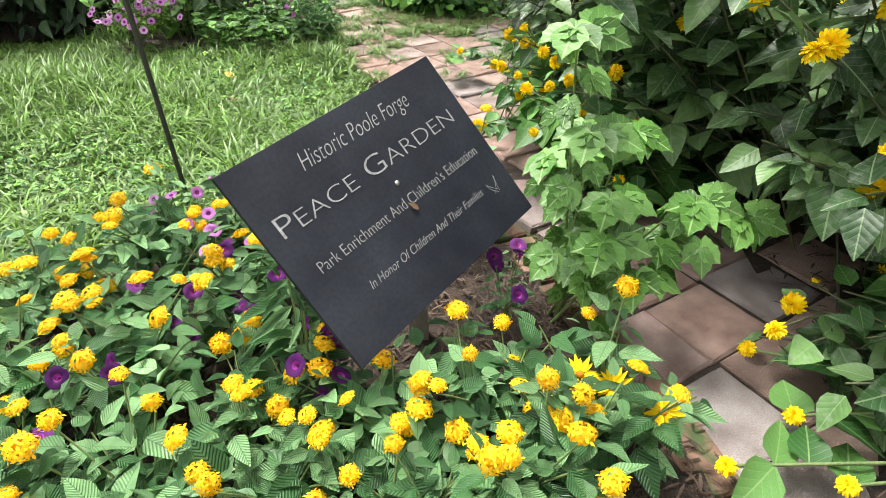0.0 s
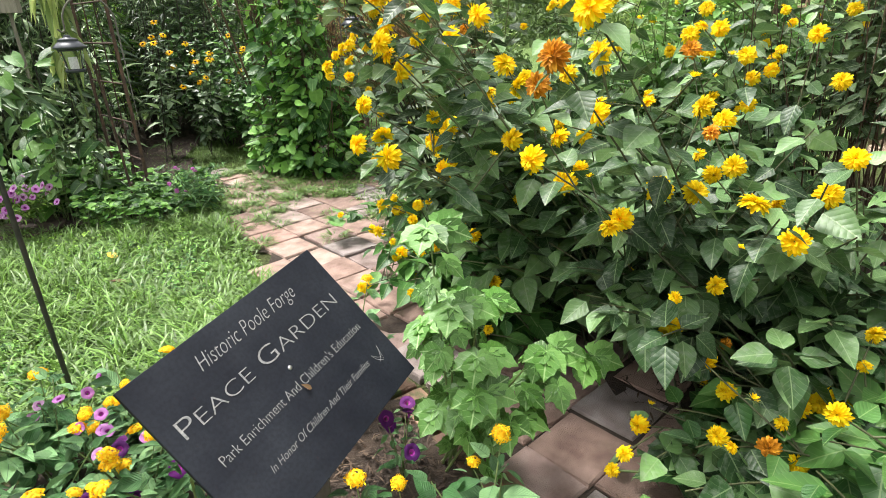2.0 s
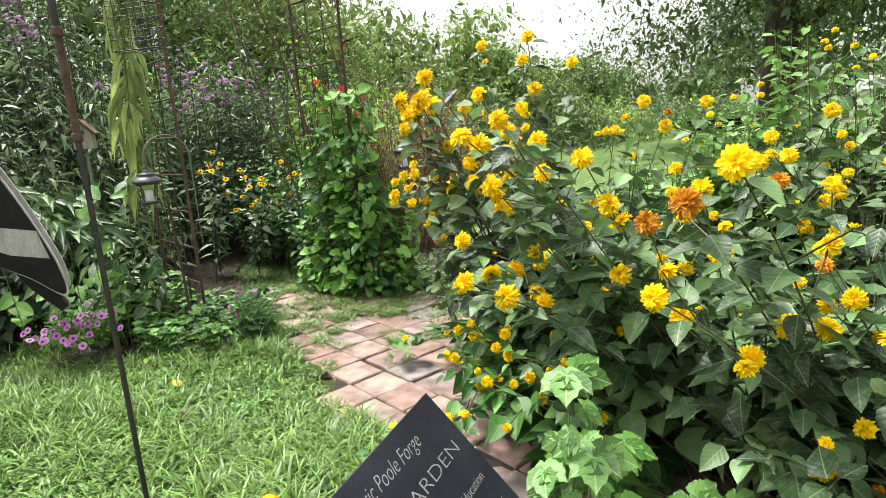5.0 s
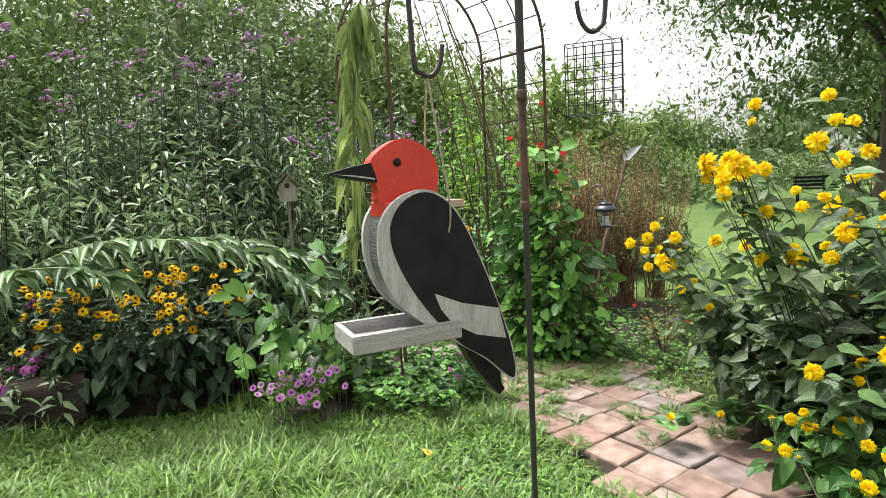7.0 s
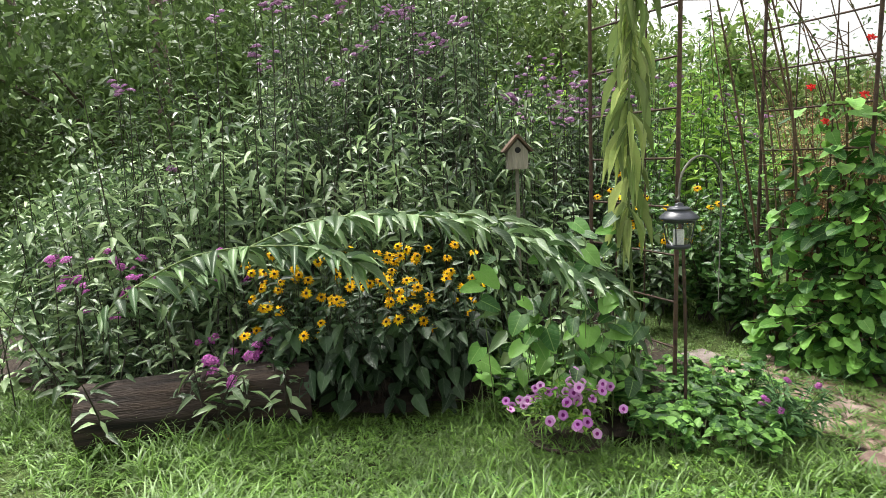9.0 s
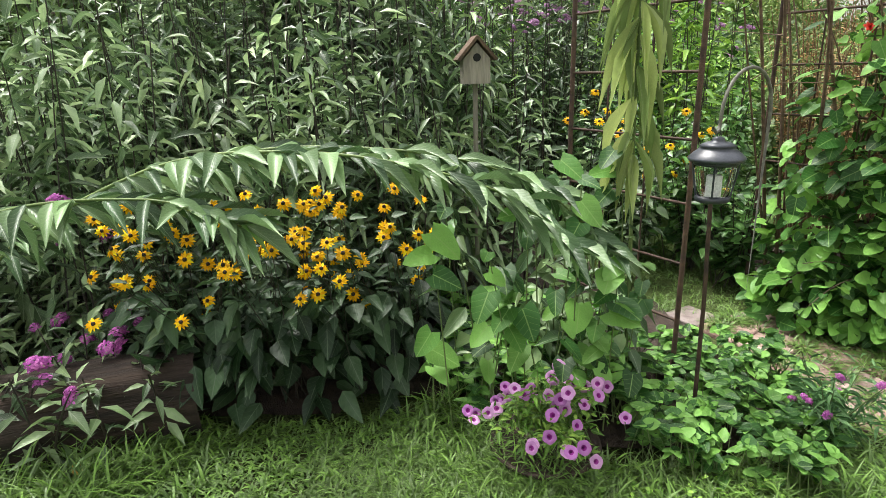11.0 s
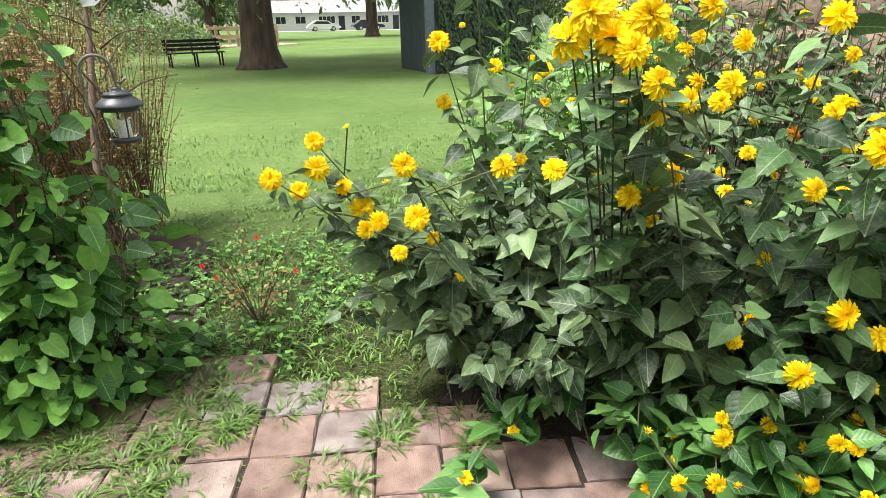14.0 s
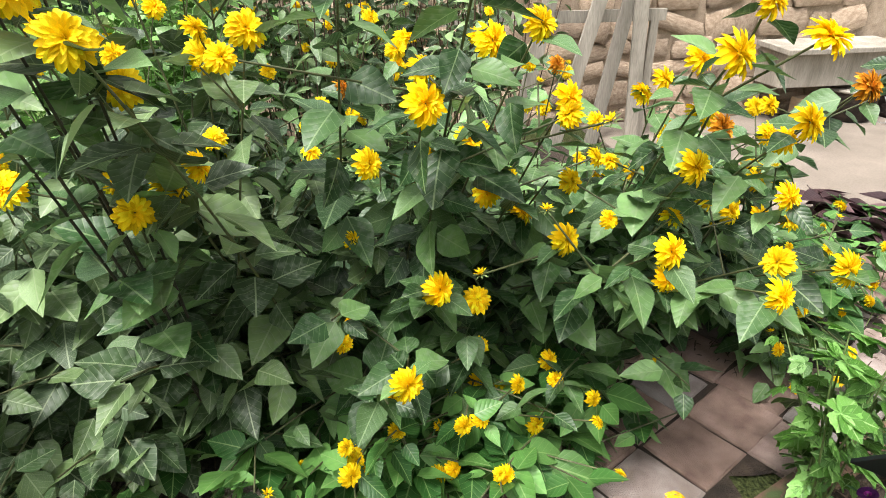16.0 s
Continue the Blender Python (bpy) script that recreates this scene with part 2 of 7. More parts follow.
M_SLATE = rough_mat("black_slate", (0.010, 0.012, 0.019), (0.026, 0.030, 0.040), rough=0.6, scale=7, fine=120, bump=0.08, vary=0, spec=0.22)
M_ENGRAVE = rough_mat("engraved_grey", (0.20, 0.205, 0.21), (0.40, 0.40, 0.40), rough=0.8, scale=200, bump=0, vary=0)
M_STEEL = rough_mat("screw_steel", (0.5, 0.5, 0.5), (0.7, 0.7, 0.7), rough=0.35, metal=1.0, bump=0.02, vary=0)
M_IRONPOLE = rough_mat("painted_iron", (0.018, 0.022, 0.02), (0.05, 0.045, 0.04), rough=0.5, scale=18, bump=0.15)
M_RUSTIRON = rough_mat("rusty_iron", (0.05, 0.03, 0.025), (0.13, 0.075, 0.05), rough=0.8, scale=30, bump=0.3)
M_HOOKGREY = rough_mat("weathered_hook", (0.10, 0.10, 0.085), (0.24, 0.23, 0.19), rough=0.6, scale=40, bump=0.1)
M_LANTERN = rough_mat("lantern_metal", (0.03, 0.034, 0.045), (0.06, 0.065, 0.08), rough=0.38, scale=25, bump=0.05)
M_CANDLE = rough_mat("candle_wax", (0.75, 0.75, 0.72), (0.85, 0.85, 0.82), rough=0.5, bump=0.02, vary=0)
M_RED = rough_mat("red_paint", (0.60, 0.035, 0.02), (0.72, 0.06, 0.035), rough=0.5, scale=15, fine=300, bump=0.1, vary=0)
M_BLACK = rough_mat("black_paint", (0.006, 0.006, 0.007), (0.018, 0.018, 0.019), rough=0.5, scale=20, fine=300, bump=0.12, vary=0, spec=0.25)
M_WHITE = rough_mat("worn_white_paint", (0.38, 0.38, 0.37), (0.60, 0.60, 0.58), rough=0.7, scale=10, fine=90, stretch=(6, 6, 1), bump=0.35, vary=0)
M_WHITEH = rough_mat("worn_white_boards", (0.33, 0.32, 0.31), (0.58, 0.57, 0.55), rough=0.75, scale=10, fine=110, stretch=(0.4, 8, 8), bump=0.6, vary=0.06)
M_WIRE = rough_mat("galvanised_wire", (0.45, 0.46, 0.47), (0.6, 0.6, 0.6), rough=0.4, metal=0.8, bump=0)
M_SEED = rough_mat("bird_seed", (0.01, 0.01, 0.011), (0.05, 0.05, 0.05), rough=0.6, scale=120, fine=500, bump=0.8, vary=0)
M_ROPE = rough_mat("jute_rope", (0.35, 0.30, 0.22), (0.55, 0.48, 0.36), rough=0.9, scale=200)
M_LOG = rough_mat("weathered_log", (0.008, 0.006, 0.005), (0.07, 0.048, 0.036), rough=0.95, scale=26, fine=160, stretch=(0.10, 1, 1), bump=1.0, vary=0.1)
M_LOGEND = rough_mat("log_end", (0.16, 0.11, 0.07), (0.32, 0.23, 0.15), rough=0.9, scale=14, bump=0.6)
M_GREYWOOD = rough_mat("grey_wood", (0.20, 0.18, 0.15), (0.38, 0.34, 0.29), rough=0.85, scale=8, fine=90, stretch=(1, 1, 0.15), bump=0.6)
M_TANWOOD = rough_mat("tan_wood", (0.28, 0.20, 0.13), (0.45, 0.35, 0.25), rough=0.8, scale=8, fine=90, stretch=(0.2, 1, 1), bump=0.4)
M_STONE = rough_mat("tan_field_stone", (0.36, 0.255, 0.18), (0.58, 0.45, 0.34), rough=0.9, scale=9, fine=70, bump=0.9, vary=0.25)
M_MORTAR = rough_mat("mortar", (0.34, 0.255, 0.185), (0.50, 0.39, 0.295), rough=0.95, scale=20, bump=0.6)
M_CONCRETE = rough_mat("worn_concrete", (0.165, 0.135, 0.11), (0.265, 0.222, 0.185), rough=0.9, scale=2.5, fine=120, bump=0.25, vary=0)
M_TERRA = rough_mat("dark_pot", (0.05, 0.035, 0.03), (0.12, 0.085, 0.065), rough=0.85, scale=20)
M_SIDING = rough_mat("white_siding", (0.62, 0.62, 0.62), (0.74, 0.74, 0.73), rough=0.7, scale=2, stretch=(1, 1, 8), bump=0.1)
M_ROOF = rough_mat("grey_shingles", (0.22, 0.22, 0.225), (0.34, 0.34, 0.345), rough=0.9, scale=3, fine=20, bump=0.4)
M_WINDOW = rough_mat("dark_pane", (0.015, 0.017, 0.02), (0.04, 0.045, 0.05), rough=0.08, bump=0)
M_CARW = rough_mat("white_car_paint", (0.7, 0.7, 0.7), (0.75, 0.75, 0.75), rough=0.2, bump=0)
M_CARD = rough_mat("dark_car_paint", (0.02, 0.022, 0.035), (0.03, 0.032, 0.05), rough=0.2, bump=0)
M_TYRE = rough_mat("tyre_rubber", (0.015, 0.015, 0.015), (0.03, 0.03, 0.03), rough=0.9)
M_ASPHALT = rough_mat("drive_asphalt", (0.22, 0.22, 0.22), (0.32, 0.32, 0.31), rough=0.9, scale=3)
M_GREENBIN = rough_mat("green_plastic", (0.02, 0.22, 0.15), (0.03, 0.28, 0.19), rough=0.45, bump=0.05)
M_SHED = rough_mat("dark_shed_boards", (0.03, 0.05, 0.06), (0.07, 0.09, 0.10), rough=0.8, scale=4, stretch=(6, 6, 1), bump=0.5)
M_SHEDTRIM = rough_mat("blue_grey_trim", (0.12, 0.15, 0.19), (0.18, 0.22, 0.27), rough=0.7, scale=6)

m_glass, gn, gl, gb = node_mat("clear_glass")
gb.inputs["Roughness"].default_value, gb.inputs["Transmission Weight"].default_value, gb.inputs["IOR"].default_value = 0.03, 1.0, 1.15
gb.inputs["Base Color"].default_value = (0.93, 0.96, 0.95, 1)
M_GLASS = m_glass

# lawn: green sheet with yellower patches and fine relief
M_LAWN, gn, gl, gb = node_mat("lawn_ground")
gco = gn.new("ShaderNodeTexCoord")
ga, gc, gf = gn.new("ShaderNodeTexNoise"), gn.new("ShaderNodeTexNoise"), gn.new("ShaderNodeTexNoise")
for tex, s in ((ga, 0.35), (gc, 5.0), (gf, 90.0)):
    tex.inputs["Scale"].default_value, tex.inputs["Detail"].default_value = s, 5
    gl.new(gco.outputs["Object"], tex.inputs["Vector"])
gmix = gn.new("ShaderNodeMix")
gmix.data_type, gmix.blend_type = "RGBA", "MULTIPLY"
gmix.inputs["Factor"].default_value = 0.8
gl.new(ramp_of(gn, gl, ga.outputs[0], [(0.35, (0.105, 0.175, 0.05)), (0.7, (0.175, 0.25, 0.085))]), gmix.inputs[6])
gl.new(ramp_of(gn, gl, gc.outputs[0], [(0.3, (0.7, 0.75, 0.65)), (0.65, (1.0, 1.0, 0.95))]), gmix.inputs[7])
gm2 = gn.new("ShaderNodeMix")
gm2.data_type, gm2.blend_type = "RGBA", "MULTIPLY"
gm2.inputs["Factor"].default_value = 0.6
gl.new(gmix.outputs[2], gm2.inputs[6])
gl.new(ramp_of(gn, gl, gf.outputs[0], [(0.35, (0.45, 0.5, 0.4)), (0.6, (1, 1, 1))]), gm2.inputs[7])
# Ground colour darkened near the origin for dark gaps between the modelled blades.
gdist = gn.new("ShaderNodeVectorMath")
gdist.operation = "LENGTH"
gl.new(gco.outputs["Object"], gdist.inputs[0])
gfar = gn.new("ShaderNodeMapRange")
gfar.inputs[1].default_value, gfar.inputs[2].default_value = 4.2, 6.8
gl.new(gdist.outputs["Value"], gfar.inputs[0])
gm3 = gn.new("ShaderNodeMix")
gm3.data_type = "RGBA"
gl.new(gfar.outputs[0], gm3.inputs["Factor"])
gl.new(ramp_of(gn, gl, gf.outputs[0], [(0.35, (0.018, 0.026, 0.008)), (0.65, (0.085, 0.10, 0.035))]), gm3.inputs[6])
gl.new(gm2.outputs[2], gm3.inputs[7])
gl.new(gm3.outputs[2], gb.inputs["Base Color"])
gb.inputs["Roughness"].default_value, gb.inputs["Specular IOR Level"].default_value = 0.9, 0.15
gbp = gn.new("ShaderNodeBump")
gbp.inputs["Strength"].default_value, gbp.inputs["Distance"].default_value = 0.8, 0.02
gl.new(gf.outputs[0], gbp.inputs["Height"])
gl.new(gbp.outputs[0], gb.inputs["Normal"])


# ---- mesh helpers ----
def part(name, bm, material, parent=None, label="", smooth=False):
    """Links a bmesh as one mesh object under a thing or a part; its coordinates are those of the parent."""
    me = bpy.data.meshes.new(name)
    bm.to_mesh(me)
    bm.free()
    return link(name, me, material, parent, label, smooth)


def link(name, me, material, parent=None, label="", smooth=False):
    for mt in (material if isinstance(material, (list, tuple)) else [material]):
        me.materials.append(mt)
    if smooth:
        me.polygons.foreach_set("use_smooth", np.ones(len(me.polygons), dtype=bool))
    ob = new(name, me)
    ob.parent = parent
    if label:
        tagged(ob, label)
    return ob


def thing(name, at, label, category, group="", kind="", turn=0.0):
    ob = new(name)
    ob.empty_display_size = 0.1
    ob.matrix_basis = pose(*at, 0, 0, turn)
    return tagged(ob, label, category, group, kind)


def box(bm, x0, x1, y0, y1, z0, z1, m=None, bevel=0.0):
    r = bmesh.ops.create_cube(bm, size=1.0, matrix=(m or Matrix()) @ Matrix.Translation(((x0 + x1) / 2, (y0 + y1) / 2, (z0 + z1) / 2)) @ Matrix.Diagonal((x1 - x0, y1 - y0, z1 - z0, 1)))
    if bevel:
        edges = list({e for v in r["verts"] for e in v.link_edges})
        bmesh.ops.bevel(bm, geom=edges, offset=bevel, segments=2, affect="EDGES", profile=0.6)
    return bm


def lathe(bm, profile, segs=24, m=None):
    """A turned body round z from (radius, height) pairs."""
    m = m or Matrix()
    rings = []
    for r, z in profile:
        rings.append([bm.verts.new(m @ Vector((r * math.cos(a), r * math.sin(a), z))) for a in (2 * math.pi * i / segs for i in range(segs))])
    for a, b in zip(rings, rings[1:]):
        for i in range(segs):
            bm.faces.new((a[i], a[(i + 1) % segs], b[(i + 1) % segs], b[i]))
    for ring in (rings[0], rings[-1]):
        bm.faces.new(ring)
    bmesh.ops.recalc_face_normals(bm, faces=bm.faces[:])
    return bm


def smooth_line(points, steps=8, closed=False):
    """Catmull-Rom through a few points."""
    p = [Vector(q) for q in points]
    n = len(p)
    out = []
    for i in range(n if closed else n - 1):
        if closed:
            a, b, c, d = p[i - 1], p[i], p[(i + 1) % n], p[(i + 2) % n]
        else:
            a, b, c, d = p[max(i - 1, 0)], p[i], p[i + 1], p[min(i + 2, n - 1)]
        for s in range(steps):
            t = s / steps
            out.append(0.5 * ((2 * b) + (c - a) * t + (2 * a - 5 * b + 4 * c - d) * t * t + (3 * b - a - 3 * c + d) * t ** 3))
    if not closed:
        out.append(p[-1])
    return out


def tube_arrays(paths, sides=5):
    """Vertices and quads of tapered tubes; paths: (points, radius at start, radius at end)."""
    V, Fc, base = [], [], 0
    ang = np.linspace(0, 2 * np.pi, sides, endpoint=False)
    for pts, r0, r1 in paths:
        P = np.array([tuple(p) for p in pts], dtype=float)
        n = len(P)
        T = np.gradient(P, axis=0)
        T /= np.linalg.norm(T, axis=1)[:, None] + 1e-9
        ref = np.array((0.0, 0.0, 1.0)) if abs(T[:, 2]).mean() < 0.9 else np.array((1.0, 0.0, 0.0))
        X = np.cross(T, ref)
        X /= np.linalg.norm(X, axis=1)[:, None] + 1e-9
        Y = np.cross(T, X)
        R = np.linspace(r0, r1, n)[:, None, None]
        ring = P[:, None] + R * (np.cos(ang)[None, :, None] * X[:, None] + np.sin(ang)[None, :, None] * Y[:, None])
        V.append(ring.reshape(-1, 3))
        i, j = np.meshgrid(np.arange(n - 1), np.arange(sides), indexing="ij")
        a, b = base + i * sides + j, base + i * sides + (j + 1) % sides
        Fc.append(np.stack([a, b, b + sides, a + sides], -1).reshape(-1, 4))
        base += n * sides
    return np.concatenate(V), np.concatenate(Fc)


def quads_mesh(name, V, Q, uv=None):
    me = bpy.data.meshes.new(name)
    me.vertices.add(len(V))
    me.vertices.foreach_set("co", np.ascontiguousarray(V, dtype=np.float32).ravel())
    me.loops.add(Q.size)
    me.loops.foreach_set("vertex_index", Q.astype(np.int32).ravel())
    me.polygons.add(len(Q))
    me.polygons.foreach_set("loop_start", np.arange(0, Q.size, 4, dtype=np.int32))
    if uv is not None:
        lay = me.uv_layers.new(name="UVMap")
        lay.data.foreach_set("uv", np.ascontiguousarray(uv[Q.ravel()], dtype=np.float32).ravel())
    me.update(calc_edges=True)
    me.validate()
    return me


def tubes(name, paths, material, parent=None, sides=5, label=""):
    V, Q = tube_arrays(paths, sides)
    if parent is not None and parent.parent is None:
        V = V - np.array(tuple(parent.matrix_basis.translation))
    return link(name, quads_mesh(name, V, Q), material, parent, label, True)


# ---- leaf shapes: along +y from 0 to 1, face up ----
def leaf_shape(kind, rows=6):
    """Rows of five vertices: edge, half, midrib, half, edge."""
    t = np.linspace(0, 1, rows + 1)
    if kind == "ovate":
        w, fold, droop = np.sin(np.pi * t ** 0.62) ** 0.85 * (1 - 0.15 * t), 0.16, 0.25
    elif kind == "heart":
        w, fold, droop = np.where(t < 0.2, 0.55 + 2.2 * t, 1.0) * np.sqrt(np.clip(1 - t, 0, 1)) * 1.05, 0.14, 0.2
    elif kind == "lance":
        w, fold, droop = np.sin(np.pi * t ** 0.7) ** 1.1, 0.2, 0.55
    elif kind == "ellipse":
        w, fold, droop = np.sin(np.pi * t ** 0.8), 0.14, 0.15
    else:
        w, fold, droop = (1 - t ** 2.2), 0.15, 0.7
    w = np.clip(w, 0.02, None)
    V, UV = [], []
    for ti, wi in zip(t, w):
        back = 0.16 * (1 - ti / 0.25) if kind == "heart" and ti < 0.25 else 0.0
        for s in (-1, -0.5, 0, 0.5, 1):
            V.append((0.5 * s * wi, ti - back * abs(s), fold * wi * s * s * 0.5 + 0.10 * math.sin(9 * ti + 3 * s) * wi * abs(s) * 0.3 - droop * ti * ti * 0.5))
            UV.append((0.5 + 0.5 * s * wi, ti))
    Q = [(r * 5 + c, r * 5 + c + 1, r * 5 + c + 6, r * 5 + c + 5) for r in range(rows) for c in range(4)]
    return np.array(V), np.array(Q), np.array(UV)


def lobed_shape():
    """A maple-like leaf of five toothed lobes, as a fan of strips from the base."""
    V, Q, UV = [], [], []
    for deg, ln in ((-100, 0.42), (-50, 0.66), (0, 0.85), (50, 0.66), (100, 0.42)):
        a = radians(deg)
        d, s = np.array((math.sin(a), math.cos(a), 0)), np.array((math.cos(a), -math.sin(a), 0))
        base = len(V)
        for k, (u, w) in enumerate(((0, 0.16), (0.3, 0.30), (0.5, 0.34), (0.55, 0.27), (0.75, 0.22), (0.8, 0.14), (1.0, 0.015))):
            c = np.array((0, 0.26, 0)) + d * u * ln
            for side in (-1, 0, 1):
                V.append(c + s * side * w * (0.8 + 0.2 * ln) + np.array((0, 0, 0.05 * abs(side) - 0.16 * u * u)))
                UV.append((0.5 + 0.5 * side * w * 2, u))
        Q += [(base + r * 3 + c, base + r * 3 + c + 1, base + r * 3 + c + 4, base + r * 3 + c + 3) for r in range(6) for c in range(2)]
    return np.array(V), np.array(Q), np.array(UV)


SHAPES = {"ovate": leaf_shape("ovate"), "heart": leaf_shape("heart"), "lance": leaf_shape("lance"), "ellipse": leaf_shape("ellipse", 4), "blade": leaf_shape("blade", 4), "lobed": lobed_shape()}
def petal_shape():
    """A blunt, cupped petal."""
    rows = ((0.0, 0.35), (0.4, 0.85), (0.72, 1.0), (0.92, 0.62), (1.0, 0.12))
    V = [(0.5 * s * w, t, 0.10 * abs(s) * w - 0.25 * t * t) for t, w in rows for s in (-1, 0, 1)]
    UV = [(0.5 + 0.5 * s * w, t) for t, w in rows for s in (-1, 0, 1)]
    Q = [(r * 3 + c, r * 3 + c + 1, r * 3 + c + 4, r * 3 + c + 3) for r in range(4) for c in range(2)]
    return np.array(V), np.array(Q), np.array(UV)


SHAPES["petal"] = petal_shape()


def slim(shape):
    """The same leaf with three vertices across and every second row, for plants that stand far back."""
    V, Q, UV = SHAPES[shape]
    rows = len(V) // 5
    keep = [r for r in range(0, rows, 2)]
    idx = [r * 5 + c for r in keep for c in (0, 2, 4)]
    QQ = [(r * 3 + c, r * 3 + c + 1, r * 3 + c + 4, r * 3 + c + 3) for r in range(len(keep) - 1) for c in range(2)]
    return V[idx], np.array(QQ), UV[idx]


SHAPES["slim_lance"], SHAPES["slim_ellipse"], SHAPES["slim_heart"] = slim("lance"), slim("ellipse"), slim("heart")
t3 = np.array([(-0.5, 0, 0), (0.5, 0, 0), (0.35, 0.55, -0.06), (-0.35, 0.55, -0.06), (0.04, 1, -0.25), (-0.04, 1, -0.25)])
SHAPES["simple"] = (t3 + np.array([(0.3, 0, 0), (-0.3, 0, 0), (0, 0, 0), (0, 0, 0), (0, 0, 0), (0, 0, 0)]), np.array([(0, 1, 2, 3), (3, 2, 4, 5)]), np.array([(0.4, 0), (0.6, 0), (0.9, 0.55), (0.1, 0.55), (0.5, 1), (0.5, 1)]))
blade_rows = ((0.0, 0.40, 0.0), (0.38, 0.50, 0.05), (0.74, 0.36, -0.12), (1.0, 0.06, -0.46))
SHAPES["grass"] = (np.array([(k * w, t, h) for t, w, h in blade_rows for k in (-1, 1)]), np.array([(2 * r, 2 * r + 1, 2 * r + 3, 2 * r + 2) for r in range(3)]), np.array([(0.5 + k * w, t) for t, w, h in blade_rows for k in (-1, 1)]))


def bases(pos, way, up, length, width):
    """Frames of leaves: N x 3 x 3 (columns x, y, z scaled) for leaves at pos that point along way with their face towards up."""
    way = way / (np.linalg.norm(way, axis=1)[:, None] + 1e-9)
    x = np.cross(way, up)
    x /= np.linalg.norm(x, axis=1)[:, None] + 1e-9
    z = np.cross(x, way)
    return np.stack([x * width[:, None], way * length[:, None], z * length[:, None]], -1)


def leaves_mesh(name, shape, pos, B):
    V, Q, UV = SHAPES[shape]
    n, k = len(pos), len(V)
    W = np.einsum("nij,kj->nki", B, V) + pos[:, None]
    QQ = (Q[None] + (np.arange(n) * k)[:, None, None]).reshape(-1, 4)
    return quads_mesh(name, W.reshape(-1, 3), QQ, np.tile(UV, (n, 1)))


LEAF_DATA = {}


def single_leaf(shape, material):
    """The shared mesh of one leaf of a kind."""
    key = (shape, material.name)
    if key not in LEAF_DATA:
        V, Q, UV = SHAPES[shape]
        me = quads_mesh("leaf", V, Q, UV)
        me.materials.append(material)
        me.polygons.foreach_set("use_smooth", np.ones(len(me.polygons), dtype=bool))
        LEAF_DATA[key] = me
    return LEAF_DATA[key]


class Plant:
    """Stems, leaves and flowers of one plant, collected and then linked under one empty."""

    def __init__(self, name, at, label, category, group=""):
        self.root = thing(name, at, label, category, group)
        self.at = np.array(at, dtype=float)
        self.stems, self.leaves, self.flowers = [], [], []

    def leaf(self, pos, way, up, length, width):
        self.leaves.append((*pos, *way, *up, length, width))

    def stem(self, points, r0, r1):
        self.stems.append((points, r0, r1))

    def flower(self, pos, way, size, mesh, name="flower"):
        self.flowers.append((Vector(pos), Vector(way), size, mesh, name))

    def branch(self, base, tip, r=0.004, sag=0.0, start=0.2, gap=0.05, length=0.1, width=0.07, droop=0.3, pair=True, steps=9):
        """A bowed stem with leaves at its nodes."""
        base, tip = np.array(base, dtype=float), np.array(tip, dtype=float)
        mid = (base * 0.55 + tip * 0.45) + np.array((0, 0, 0.22 * np.linalg.norm((tip - base)[:2]) - sag))
        ts = np.linspace(0, 1, steps)[:, None]
        pts = (1 - ts) ** 2 * base + 2 * ts * (1 - ts) * mid + ts ** 2 * tip
        self.stem(pts, r, r * 0.5)
        seg = np.linalg.norm(np.diff(pts, axis=0), axis=1).sum()
        n = max(1, int(seg * (1 - start) / gap))
        a0 = rng.uniform(0, 6.28)
        for i in range(n):
            t = start + (1 - start) * (i + 0.6) / n
            p = (1 - t) ** 2 * base + 2 * t * (1 - t) * mid + t ** 2 * tip
            a = a0 + i * 1.57 + rng.normal(0, 0.35)
            size = (1.0 - 0.45 * t ** 3) * rng.uniform(0.6, 1.15)
            for k in ((0, np.pi) if pair else (0,)):
                way = np.array((math.cos(a + k), math.sin(a + k), rng.normal(0.12 - droop, 0.4)))
                self.leaf(p + way * 0.02, way, (rng.normal(0, 0.45), rng.normal(0, 0.45), 1.0), length * size, width * size * rng.uniform(0.85, 1.15))
        return pts

    def finish(self, shape, material, stem_material, singles=0, sides=5):
        if self.stems:
            tagged(tubes("stemwork", [(p, a, b) for p, a, b in self.stems], stem_material, self.root, sides), kind="stuff")
        if self.leaves:
            L = np.array(self.leaves)
            order = rng.permutation(len(L))
            L = L[order]
            B = bases(L[:, 3:6], L[:, 3:6], L[:, 6:9], L[:, 9], L[:, 10])
            P = L[:, 0:3] - self.at
            k = min(singles, len(L))
            me = single_leaf(shape, material)
            for i in range(k):
                ob = new("leaf", me)
                ob.parent = self.root
                m = Matrix([[*B[i][r], P[i][r]] for r in range(3)] + [[0, 0, 0, 1]])
                ob.matrix_basis = m
            if k < len(L):
                tagged(link("foliage", leaves_mesh("foliage", shape, P[k:], B[k:]), material, self.root, "", True), kind="stuff")
        for pos, way, size, mesh, name in self.flowers:
            ob = new(name, mesh)
            ob.parent = self.root
            q = way.to_track_quat("Z", "Y")
            ob.matrix_basis = Matrix.LocRotScale(pos - self.root.matrix_basis.translation, q @ Euler((0, 0, rng.uniform(0, 6.28))).to_quaternion(), (size, size, size))
        return self.root


